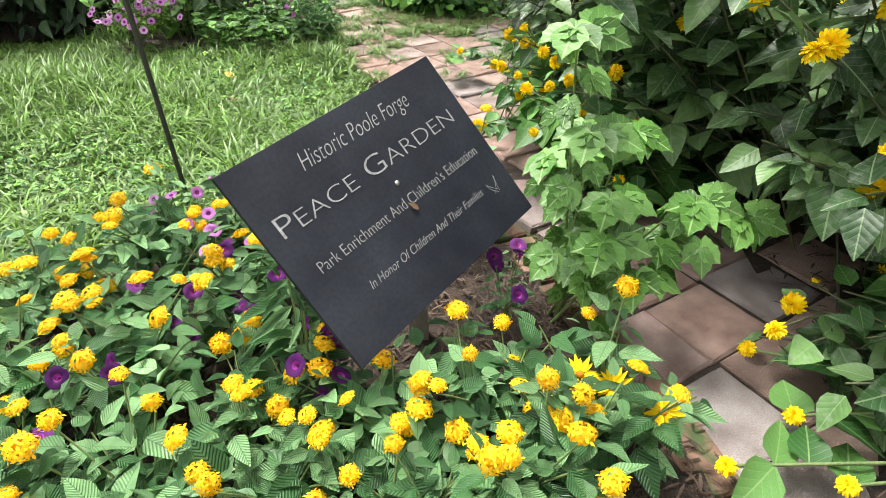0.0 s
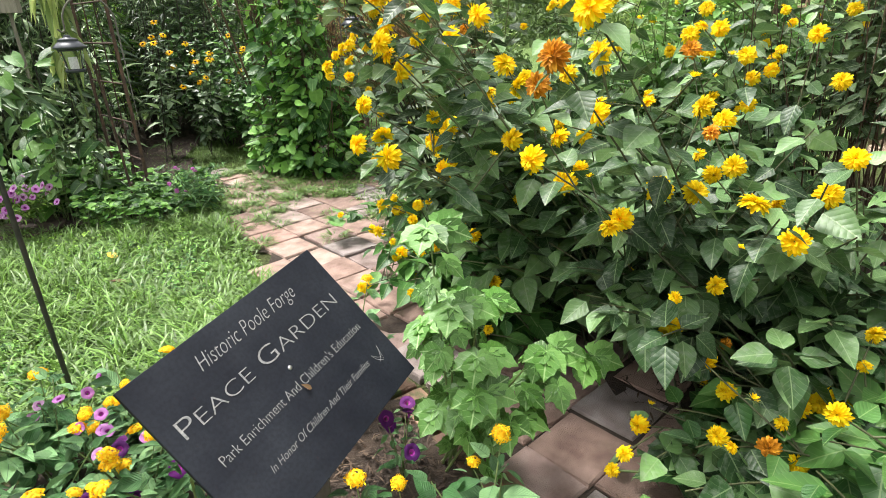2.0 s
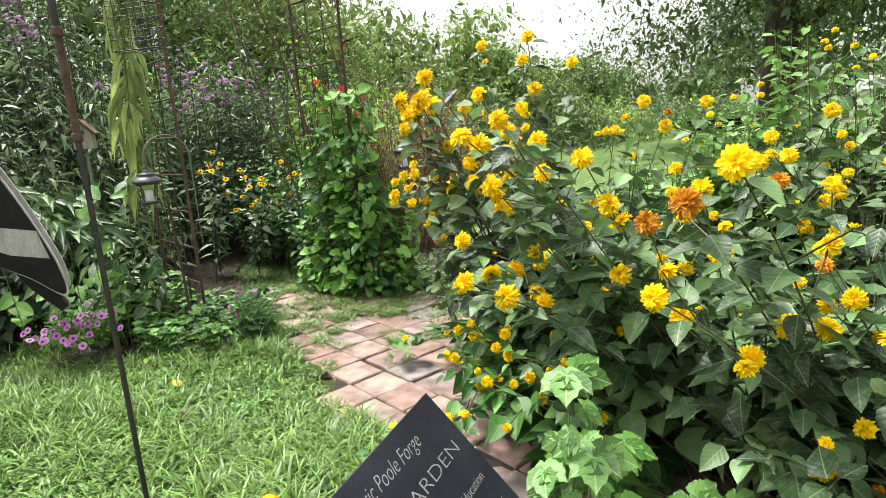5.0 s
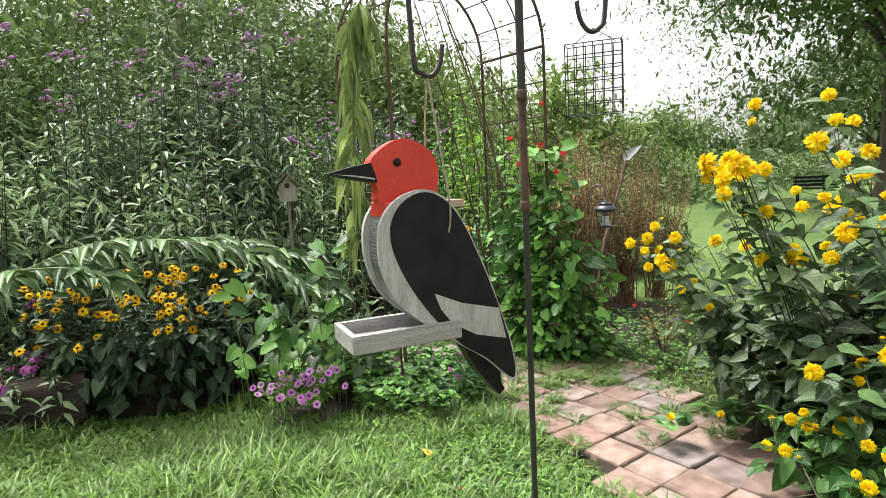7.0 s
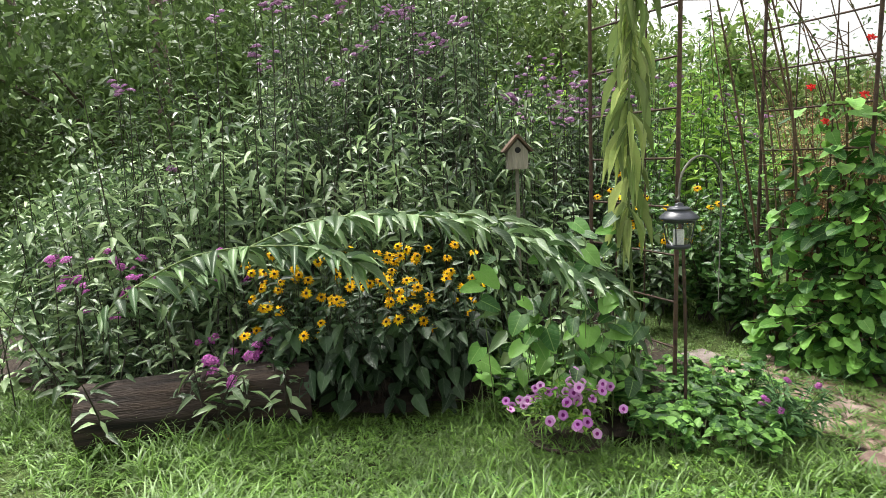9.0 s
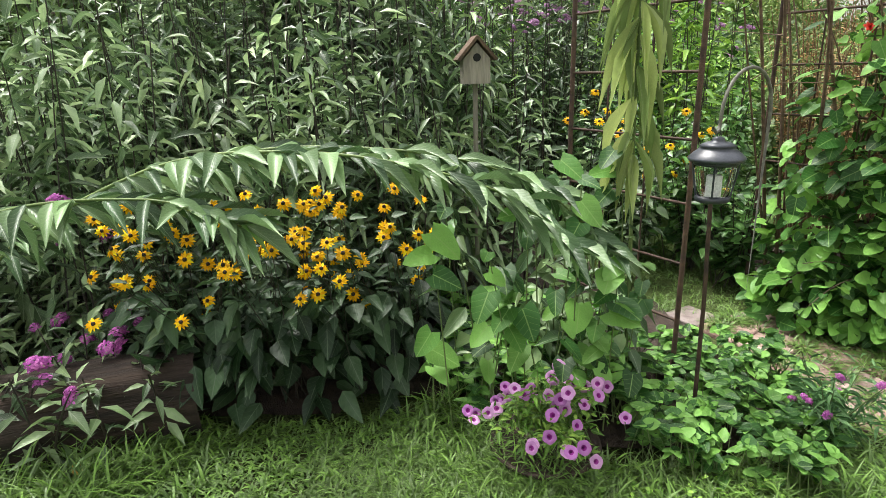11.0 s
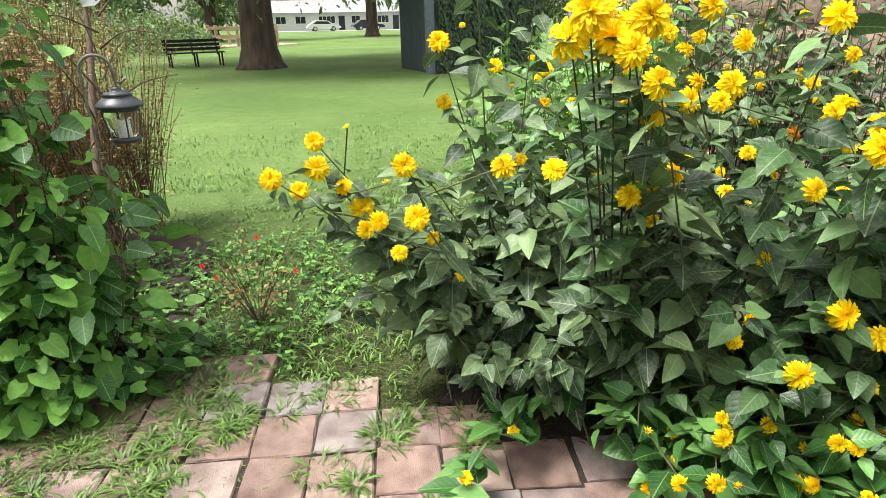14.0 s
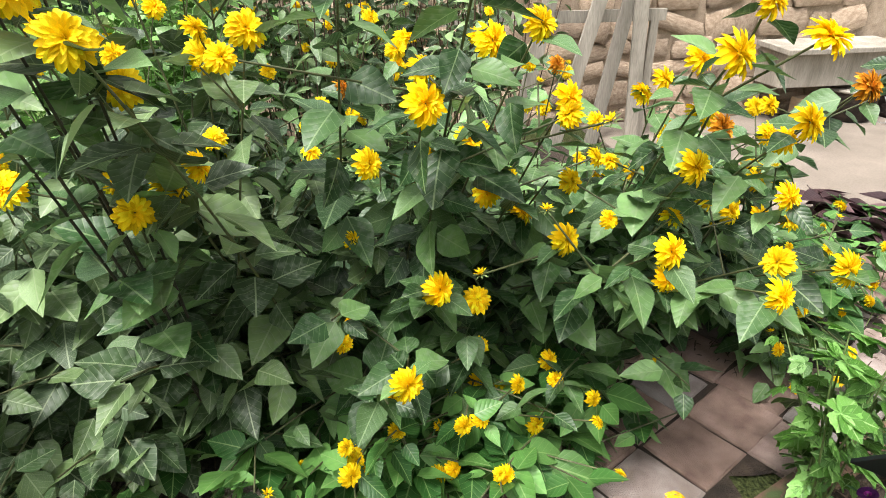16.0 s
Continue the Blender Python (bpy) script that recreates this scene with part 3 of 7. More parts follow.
# ---- flower shapes (unit radius, face towards +z) ----
def petal_rows(specs, shape="simple"):
    """Rings of petals: (count, inner radius, length, width, lift in degrees)."""
    P, B = [], []
    for count, r0, ln, wd, lift in specs:
        a0 = rng.uniform(0, 6.28)
        for i in range(count):
            a = a0 + 2 * math.pi * i / count + rng.normal(0, 0.06)
            e = radians(lift + rng.normal(0, 8))
            d = np.array((math.cos(a) * math.cos(e), math.sin(a) * math.cos(e), math.sin(e)))
            up = np.array((-math.cos(a) * math.sin(e), -math.sin(a) * math.sin(e), math.cos(e)))
            s = rng.uniform(0.85, 1.1)
            P.append((math.cos(a) * r0, math.sin(a) * r0, 0.12 * math.sin(e)))
            B.append(bases(None, d[None], up[None], np.array([ln * s]), np.array([wd * s]))[0])
    return leaves_mesh("petals", shape, np.array(P), np.array(B))


def joined(name, pieces):
    """One flower mesh out of (mesh, material, lift) pieces."""
    bm = bmesh.new()
    out = bpy.data.meshes.new(name)
    for i, (me, material, dz) in enumerate(pieces):
        out.materials.append(material)
        n0 = len(bm.faces)
        v0 = len(bm.verts)
        bm.from_mesh(me)
        bm.faces.ensure_lookup_table()
        bm.verts.ensure_lookup_table()
        for v in bm.verts[v0:]:
            v.co.z += dz
        for f in bm.faces[n0:]:
            f.material_index = i
            f.smooth = True
    bm.to_mesh(out)
    bm.free()
    return out


def dome(r, h, segs=10):
    bm = bmesh.new()
    lathe(bm, [(r * 0.6, -0.05), (r, 0.0), (r * 0.85, h * 0.6), (r * 0.45, h * 0.95), (0.02, h)], segs)
    me = bpy.data.meshes.new("dome")
    bm.to_mesh(me)
    bm.free()
    me.uv_layers.new(name="UVMap")
    return me


def double_flower(material):
    return joined("double_flower", [
        (petal_rows([(16, 0.12, 0.90, 0.30, -16), (17, 0.12, 0.88, 0.29, 3), (16, 0.12, 0.80, 0.27, 20), (15, 0.10, 0.68, 0.24, 38), (12, 0.07, 0.54, 0.20, 56), (8, 0.04, 0.42, 0.17, 74)], "petal"), material, 0.05),
        (dome(0.22, 0.10), M_STEM, -0.06)])


def ray_flower(count, core_r, core_h, petal, core, droop=-10, wd=0.34):
    return joined("ray_flower", [(petal_rows([(count, core_r * 0.7, 1 - core_r * 0.7, wd, droop)], "ellipse"), petal, 0.02), (dome(core_r, core_h), core, 0.0)])


def floret_dome(count, material, size=0.3, flat=0.6):
    P, B = [], []
    for i in range(count):
        z = 1 - i / count
        a = i * 2.4
        r = math.sqrt(max(0, 1 - (z * 0.95) ** 2)) * 0.8
        n = np.array((r * math.cos(a), r * math.sin(a), z * 0.95))
        for k in range(4):
            b = 1.571 * k + i
            d = np.array((math.cos(b), math.sin(b), 0.15))
            d = d - n * (d @ n) * 0.9
            P.append(n * np.array((1, 1, flat)) + d * 0.02)
            B.append(bases(None, d[None], n[None], np.array([size]), np.array([size * 0.9]))[0])
    return leaves_mesh("florets", "simple", np.array(P), np.array(B))


def funnel_flower(petal, core):
    bm = bmesh.new()
    segs = 20
    rings = []
    for r, z in ((0.08, -0.75), (0.16, -0.3), (0.36, -0.02), (0.72, 0.10), (1.0, 0.04)):
        ring = []
        for i in range(segs):
            a = 2 * math.pi * i / segs
            lob = 1.0 - 0.10 * (1 if r > 0.9 else 0) * (0.5 + 0.5 * math.cos(5 * a))
            ring.append(bm.verts.new((r * lob * math.cos(a), r * lob * math.sin(a), z + (0.05 * math.cos(5 * a) if r > 0.7 else 0))))
        rings.append(ring)
    for k, (a, b) in enumerate(zip(rings, rings[1:])):
        for i in range(segs):
            f = bm.faces.new((a[i], a[(i + 1) % segs], b[(i + 1) % segs], b[i]))
            f.material_index = 1 if k < 2 else 0
            f.smooth = True
    f = bm.faces.new(rings[0])
    f.material_index = 1
    me = bpy.data.meshes.new("funnel_flower")
    bm.to_mesh(me)
    bm.free()
    me.uv_layers.new(name="UVMap")
    me.materials.append(petal)
    me.materials.append(core)
    return me


F_GOLD = [double_flower(M_YELLOW) for _ in range(3)]
F_FADED = [double_flower(M_ORANGE)]
F_BUD = joined("bud", [(petal_rows([(8, 0.2, 0.5, 0.3, 55), (8, 0.1, 0.4, 0.3, 75)]), M_YELLOW, 0.1), (petal_rows([(9, 0.2, 0.6, 0.25, 20)]), M_STEM, 0.0)])
F_LANT = [joined("floret_head", [(floret_dome(26, M_LANFLOWER), M_LANFLOWER, 0.0), (dome(0.5, 0.45), M_LANFLOWER, -0.1)]) for _ in range(2)]
F_RUDB = [ray_flower(13, 0.24, 0.3, M_RUDB, M_CONE, -8), ray_flower(12, 0.24, 0.32, M_RUDB, M_CONE, -22)]
F_DAISY = ray_flower(17, 0.22, 0.14, M_YELLOW, M_ORANGE, 4, 0.24)
F_PET = funnel_flower(M_PETUNIA, M_PETCORE)
F_PETD = funnel_flower(M_PETDARK, M_PETCORE)
F_MAG = joined("floret_head", [(floret_dome(14, M_MAGENTA, 0.42, 0.8), M_MAGENTA, 0.0)])
F_IRON = joined("floret_head", [(floret_dome(22, M_IRON, 0.34, 0.5), M_IRON, 0.0)])
F_ROSE = joined("rose", [(petal_rows([(6, 0.1, 0.9, 0.9, 15), (5, 0.05, 0.7, 0.7, 45), (4, 0.0, 0.5, 0.5, 70)]), M_ROSE, 0.0)])

# ---- plan ----
PATH_Y = [-2.0, 0.0, 0.64, 0.88, 1.06, 1.5, 2.53, 2.82, 3.27, 3.92, 4.75]
PATH_L = [0.62, 0.52, 0.46, 0.40, 0.32, 0.16, -0.33, -0.44, -0.58, -0.72, -0.92]
PATH_R = [1.5, 1.35, 1.25, 1.2, 1.12, 1.0, 0.62, 0.48, 0.36, 0.33, 0.22]


def in_path(x, y, grow=0.0):
    return (x > np.interp(y, PATH_Y, PATH_L) - grow) & (x < np.interp(y, PATH_Y, PATH_R) + grow) & (y < 4.75 + grow) & (y > -2)


BED = [(-1.12, 0.45), (-1.16, 1.0), (-0.98, 1.36), (-0.62, 1.52), (-0.22, 1.62), (0.08, 1.45), (0.30, 1.06), (0.44, 0.62), (0.42, 0.25), (-0.6, 0.2)]


def in_poly(x, y, poly):
    inside = np.zeros(np.shape(x), dtype=bool)
    for (xa, ya), (xb, yb) in zip(poly, poly[1:] + poly[:1]):
        cross = ((ya > y) != (yb > y)) & (x < (xb - xa) * (y - ya) / (yb - ya + 1e-12) + xa)
        inside ^= cross
    return inside


BORDER = [(-6.5, 4.5), (-4.3, 3.75), (-3.1, 3.75), (-2.1, 3.85), (-1.95, 3.55), (-1.5, 3.5), (-1.0, 3.45), (-0.78, 3.7), (-0.95, 4.75), (-1.2, 5.5), (-1.2, 8), (-7, 8)]
SUNBED = [(0.55, 0.2), (0.75, 1.2), (0.5, 2.4), (0.3, 3.05), (0.8, 3.4), (2.0, 3.6), (3.4, 2.6), (3.4, 0.6), (1.6, 0.1)]
ROSEBED = [(-0.35, 4.55), (0.1, 4.2), (0.5, 4.35), (1.4, 5.2), (1.2, 6.2), (-0.3, 5.8)]


# ---- ground ----
def disc_ground():
    bm = bmesh.new()
    rings = [0, 3, 6, 12, 25, 60, 150, 500, 2500]
    prev = None
    for r in rings[1:]:
        ring = [bm.verts.new((r * math.cos(2 * math.pi * i / 48), r * math.sin(2 * math.pi * i / 48) + 2, 0)) for i in range(48)]
        if prev is None:
            bm.faces.new(ring)
        else:
            for i in range(48):
                bm.faces.new((prev[i], prev[(i + 1) % 48], ring[(i + 1) % 48], ring[i]))
        prev = ring
    return bm


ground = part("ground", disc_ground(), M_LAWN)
tagged(ground, "mown green lawn reaching to the far trees", "lawn", kind="structure")


def patch(name, poly, z, label, category, edge=0.04, lump=0.02, step=0.07):
    """A slightly mounded sheet of earth over an outline."""
    xs, ys = [p[0] for p in poly], [p[1] for p in poly]
    nx, ny = int((max(xs) - min(xs)) / step) + 2, int((max(ys) - min(ys)) / step) + 2
    bm = bmesh.new()
    grid = {}
    for i in range(nx):
        for j in range(ny):
            x, y = min(xs) + i * step, min(ys) + j * step
            if in_poly(np.array(x), np.array(y), poly):
                grid[i, j] = bm.verts.new((x + rng.normal(0, 0.01), y + rng.normal(0, 0.01), z + lump * noise.noise(Vector((x * 4, y * 4, 0)))))
    for (i, j), v in grid.items():
        q = [grid.get((i, j)), grid.get((i + 1, j)), grid.get((i + 1, j + 1)), grid.get((i, j + 1))]
        if all(q):
            bm.faces.new(q)
    ob = part(name, bm, M_SOIL, smooth=True)
    return tagged(ob, label, category, kind="structure")


patch("bed_soil", BED, 0.03, "dark brown mulched soil of the sign bed", "soil")
patch("border_soil", BORDER, 0.03, "dark soil of the tall flower border", "soil", step=0.12)
patch("sunflower_soil", SUNBED, 0.02, "dark shaded soil under the yellow bush", "soil", step=0.09)
patch("rose_soil", ROSEBED, 0.03, "dark soil at the foot of the vines", "soil")
bed_path = list(zip(PATH_L, PATH_Y)) + list(zip(PATH_R, PATH_Y))[::-1]
patch("path_bed", bed_path, 0.0125, "dark earth between the pavers of the path", "path", lump=0.003)

# ---- slate sign ----
SIGN = Matrix(((0.629, -0.571, 0.527, -0.163), (0.768, 0.349, -0.537, 1.004), (0.123, 0.743, 0.658, 0.423), (0, 0, 0, 1)))
SIGN = Matrix.LocRotScale(SIGN.translation, SIGN.to_quaternion(), None)


def slate_sign():
    root = thing("garden_sign", (-0.14, 1.03, 0.03), "black slate garden sign with engraved grey lettering", "sign")
    inv = root.matrix_basis.inverted()
    bm = box(bmesh.new(), -0.27, 0.27, -0.199, 0.199, -0.010, 0.0, None, 0.0015)
    board = part("board", bm, M_SLATE, root)
    board.matrix_basis = inv @ SIGN

    def words(text, x0, y0, x1, size, tilt=0.0, shear=0.0, squeeze=1.0, caps=False, name="lettering"):
        cu = bpy.data.curves.new(name, "FONT")
        cu.body, cu.size, cu.shear, cu.extrude, cu.offset = text, size, shear, 0.0003, -0.016 * size
        cu.small_caps_scale = 0.80
        tmp = new("lettering_form", cu)
        if caps:
            for f in cu.body_format:
                f.use_small_caps = True
        me = bpy.data.meshes.new_from_object(tmp.evaluated_get(bpy.context.evaluated_depsgraph_get()))
        bpy.data.objects.remove(tmp)
        xs = [v.co.x for v in me.vertices]
        k = (x1 - x0) / (max(xs) - min(xs))
        for v in me.vertices:
            v.co.x = x0 + (v.co.x - min(xs)) * k
            v.co.y += y0
            v.co.z += 0.0006
        return link(name, me, M_ENGRAVE, board)
    words("Historic Poole Forge", *SIGN_LINES[0], shear=0.35)
    words("Peace Garden", *SIGN_LINES[1], caps=True)
    words("Park Enrichment And Children's Education", *SIGN_LINES[2])
    words("In Honor Of Children And Their Families", *SIGN_LINES[3], shear=0.3)
    wing = [[(0.0, 0.0), (0.012, 0.012), (0.022, 0.034), (0.017, 0.016), (0.014, 0.0)], [(0.010, -0.002), (-0.004, 0.010), (-0.010, 0.026), (0.0, 0.014), (0.012, 0.004)]]
    for pts in wing:
        line = [(SIGN_DOVE[0] + x, SIGN_DOVE[1] + y, 0.0007) for x, y in pts]
        V, Q = tube_arrays([(smooth_line(line, 4), 0.0007, 0.0005)], 4)
        link("engraved_outline", quads_mesh("engraved_outline", V, Q), M_ENGRAVE, board)
    for x, y in SIGN_SCREWS:
        bm = lathe(bmesh.new(), [(0.0052, 0.0), (0.0052, 0.0012), (0.003, 0.0026), (0.0005, 0.003)], 14, Matrix.Translation((x, y, 0)))
        part("screw", bm, M_STEEL, board, "round steel screw head", True)
    bm = box(bmesh.new(), -0.022, 0.022, -0.016, 0.016, -0.25, 0.345, None, 0.003)
    post = part("post", bm, M_GREYWOOD, root, "short brown wooden stake")
    return root


SIGN_LINES = [(-0.128, 0.130, 0.156, 0.050), (-0.236, 0.052, 0.229, 0.058), (-0.220, -0.0315, 0.228, 0.032), (-0.163, -0.108, 0.176, 0.025)]
SIGN_DOVE = (0.205, -0.122)
SIGN_SCREWS = [(0.0152, 0.0188), (0.0163, -0.0385)]
slate_sign()


bit = new("fallen_leaf", single_leaf("ovate", M_BROWNLEAF))
bit.matrix_basis = SIGN @ Matrix.LocRotScale((0.0175, -0.046, 0.0035), Euler((0.1, 0.1, 0.5)), (0.012, 0.026, 0.02))
tagged(bit, "small rusty-brown dead leaf lying on the slate sign", "fallen leaf", "fallen leaves")


# ---- feeder pole, feeder, suet cage ----
def feeder_pole():
    root = thing("feeder_pole", (-0.91, 1.677, 0.0), "dark iron garden pole with two curled hooks", "plant hook")
    sec = [(0.0, 1.27, 0.0075, M_IRONPOLE), (1.25, 1.53, 0.0095, M_RUSTIRON), (1.51, 2.25, 0.0095, M_IRONPOLE)]
    for z0, z1, r, m in sec:
        V, Q = tube_arrays([([(0, 0, z0), (0, 0, (z0 + z1) / 2), (0, 0, z1)], r, r)], 10)
        link("tube", quads_mesh("tube", V, Q), m, root, "", True)
    for z in (1.26, 1.52):
        part("collar", lathe(bmesh.new(), [(0.0115, z - 0.012), (0.013, z - 0.008), (0.013, z + 0.008), (0.0115, z + 0.012)], 14), M_RUSTIRON, root, "rusty joint collar", True)
    for end in (HOOK_A, HOOK_B):
        d = Vector((end[0] + 0.91, end[1] - 1.677, 0))
        zb = end[2]
        u = d.normalized()
        pts = [(0, 0, 1.98), (0, 0, 2.06), u * (d.length * 0.3) + Vector((0, 0, 2.14)), u * (d.length * 0.8) + Vector((0, 0, 2.10)), u * (d.length + 0.028) + Vector((0, 0, 1.9)), u * (d.length + 0.03) + Vector((0, 0, zb + 0.05)), u * (d.length + 0.012) + Vector((0, 0, zb + 0.008)), u * (d.length - 0.012) + Vector((0, 0, zb + 0.004)), u * (d.length - 0.032) + Vector((0, 0, zb + 0.03)), u * (d.length - 0.04) + Vector((0, 0, zb + 0.07))]
        V, Q = tube_arrays([(smooth_line(pts, 8), 0.007, 0.0055)], 8)
        link("hook", quads_mesh("hook", V, Q), M_IRONPOLE, root, "curled iron hook arm", True)
    return root


HOOK_A = (-1.135, 1.60, 1.555)
HOOK_B = (-0.73, 1.69, 1.66)
feeder_pole()


def board_from(outline, y0, y1):
    """A board cut to an outline in the x-z plane."""
    bm = bmesh.new()
    a = [bm.verts.new((p[0], y0, p[1])) for p in outline]
    b = [bm.verts.new((p[0], y1, p[1])) for p in outline]
    bm.faces.new(a)
    bm.faces.new(b[::-1])
    n = len(a)
    for i in range(n):
        bm.faces.new((a[i], b[i], b[(i + 1) % n], a[(i + 1) % n]))
    bmesh.ops.recalc_face_normals(bm, faces=bm.faces[:])
    bmesh.ops.triangulate(bm, faces=[f for f in bm.faces if len(f.verts) > 4])
    return bm


def curve2(points, steps=5):
    return [(p.x, p.y) for p in smooth_line([(x, z, 0) for x, z in points], steps, True)]


def woodpecker_feeder():
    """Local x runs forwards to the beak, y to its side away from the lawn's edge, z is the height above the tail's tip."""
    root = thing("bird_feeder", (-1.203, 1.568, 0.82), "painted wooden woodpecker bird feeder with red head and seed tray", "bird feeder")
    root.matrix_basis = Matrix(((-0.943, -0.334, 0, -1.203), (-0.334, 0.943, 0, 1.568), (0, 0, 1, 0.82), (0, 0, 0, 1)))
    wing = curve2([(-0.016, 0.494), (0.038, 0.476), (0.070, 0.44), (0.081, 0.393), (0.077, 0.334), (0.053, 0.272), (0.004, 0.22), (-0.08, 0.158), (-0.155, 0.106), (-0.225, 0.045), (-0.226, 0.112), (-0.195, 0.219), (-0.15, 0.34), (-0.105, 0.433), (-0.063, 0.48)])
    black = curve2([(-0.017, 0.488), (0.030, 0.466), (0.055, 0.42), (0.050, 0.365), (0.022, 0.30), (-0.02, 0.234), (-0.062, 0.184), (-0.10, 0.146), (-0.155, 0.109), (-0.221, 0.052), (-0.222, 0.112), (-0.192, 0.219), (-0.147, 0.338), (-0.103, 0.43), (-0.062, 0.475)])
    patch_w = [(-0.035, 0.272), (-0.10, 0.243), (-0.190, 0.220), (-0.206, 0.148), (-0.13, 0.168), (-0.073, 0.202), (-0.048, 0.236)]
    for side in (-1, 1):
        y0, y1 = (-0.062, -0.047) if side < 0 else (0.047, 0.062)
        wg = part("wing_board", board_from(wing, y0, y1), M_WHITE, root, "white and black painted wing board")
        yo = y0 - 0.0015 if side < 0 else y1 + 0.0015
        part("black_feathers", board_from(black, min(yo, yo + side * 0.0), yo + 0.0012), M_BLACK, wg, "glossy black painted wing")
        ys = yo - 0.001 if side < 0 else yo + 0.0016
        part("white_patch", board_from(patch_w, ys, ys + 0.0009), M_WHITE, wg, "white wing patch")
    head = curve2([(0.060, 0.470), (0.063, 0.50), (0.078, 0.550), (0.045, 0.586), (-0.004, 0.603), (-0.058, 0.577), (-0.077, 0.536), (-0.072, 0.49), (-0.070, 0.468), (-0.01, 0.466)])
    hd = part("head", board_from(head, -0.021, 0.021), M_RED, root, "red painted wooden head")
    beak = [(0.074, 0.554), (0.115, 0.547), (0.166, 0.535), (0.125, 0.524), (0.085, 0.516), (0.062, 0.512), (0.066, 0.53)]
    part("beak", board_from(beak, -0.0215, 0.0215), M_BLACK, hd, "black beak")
    for y in (-0.0225, 0.0215):
        part("beak_stripe", board_from([(0.068, 0.519), (0.11, 0.5265), (0.155, 0.5335), (0.11, 0.5295), (0.068, 0.5225)], y, y + 0.001), M_WHITE, hd, "thin white beak stripe")
    for y, s in ((-0.021, 90), (0.021, -90)):
        part("eye", lathe(bmesh.new(), [(0.009, 0.0), (0.009, 0.002), (0.006, 0.006), (0.001, 0.0075)], 14, pose(0.017, y, 0.553, s, 0, 0)), M_BLACK, hd, "round black bead eye", True)
    # lid, with the red shoulders
    part("lid", box(bmesh.new(), -0.06, 0.060, -0.0465, 0.0465, 0.440, 0.470, None, 0.002), M_RED, root, "red painted lid")
    part("lid_back", box(bmesh.new(), -0.125, -0.0605, -0.0465, 0.0465, 0.452, 0.468, None, 0.002), M_TANWOOD, root, "bare wooden back of the lid")
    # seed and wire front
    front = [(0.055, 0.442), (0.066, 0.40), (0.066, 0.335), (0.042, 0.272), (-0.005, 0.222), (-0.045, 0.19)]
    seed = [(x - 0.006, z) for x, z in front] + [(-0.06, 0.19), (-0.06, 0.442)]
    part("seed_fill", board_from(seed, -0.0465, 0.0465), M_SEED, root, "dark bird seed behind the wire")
    curve = [Vector((p.x, 0, p.y)) for p in smooth_line([(x, z, 0) for x, z in front], 9)]
    wires = [([(p.x, y, p.z) for p in curve], 0.0007, 0.0007) for y in np.linspace(-0.045, 0.045, 15)]
    cum = list(np.arange(0, len(curve), 1))
    wires += [([(curve[i].x, -0.0465, curve[i].z), (curve[i].x, 0.0, curve[i].z), (curve[i].x, 0.0465, curve[i].z)], 0.0007, 0.0007) for i in cum]
    V, Q = tube_arrays(wires, 4)
    link("wire_mesh", quads_mesh("wire_mesh", V, Q), M_WIRE, root, "galvanised wire mesh front")
    # tray
    x0, x1, w = -0.09, 0.153, 0.074
    for k in range(3):
        ya, yb = -w + 0.0135 + k * (2 * w - 0.027) / 3, -w + 0.0135 + (k + 1) * (2 * w - 0.027) / 3 - 0.002
        part("tray_plank", box(bmesh.new(), x0 + 0.013, x1 - 0.0135, ya, yb, 0.172, 0.180, None, 0.001), M_WHITEH, root, "worn white floor plank")
    part("tray_side", box(bmesh.new(), x0, x1, -w, -w + 0.013, 0.170, 0.208, None, 0.001), M_WHITEH, root)
    part("tray_side", box(bmesh.new(), x0, x1, w - 0.013, w, 0.170, 0.208, None, 0.001), M_WHITEH, root)
    part("tray_front", box(bmesh.new(), x1 - 0.013, x1, -w + 0.0132, w - 0.0132, 0.170, 0.207, None, 0.001), M_WHITEH, root)
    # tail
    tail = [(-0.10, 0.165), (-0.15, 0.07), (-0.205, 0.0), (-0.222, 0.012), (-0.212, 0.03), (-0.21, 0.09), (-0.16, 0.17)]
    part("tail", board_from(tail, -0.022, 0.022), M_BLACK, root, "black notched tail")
    # rope sling up to the hook
    inv = root.matrix_basis.inverted()
    top = inv @ Vector((HOOK_A[0], HOOK_A[1], HOOK_A[2] + 0.006))
    for y in (-0.065, 0.065):
        V, Q = tube_arrays([(smooth_line([(-0.075, y, 0.40), (-0.080, y * 1.01, 0.46), tuple(top.lerp(Vector((-0.075, y, 0.50)), 0.5)), tuple(top)], 5), 0.0022, 0.0022)], 6)
        link("rope", quads_mesh("rope", V, Q), M_ROPE, root, "jute hanging rope", True)
    return root


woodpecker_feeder()


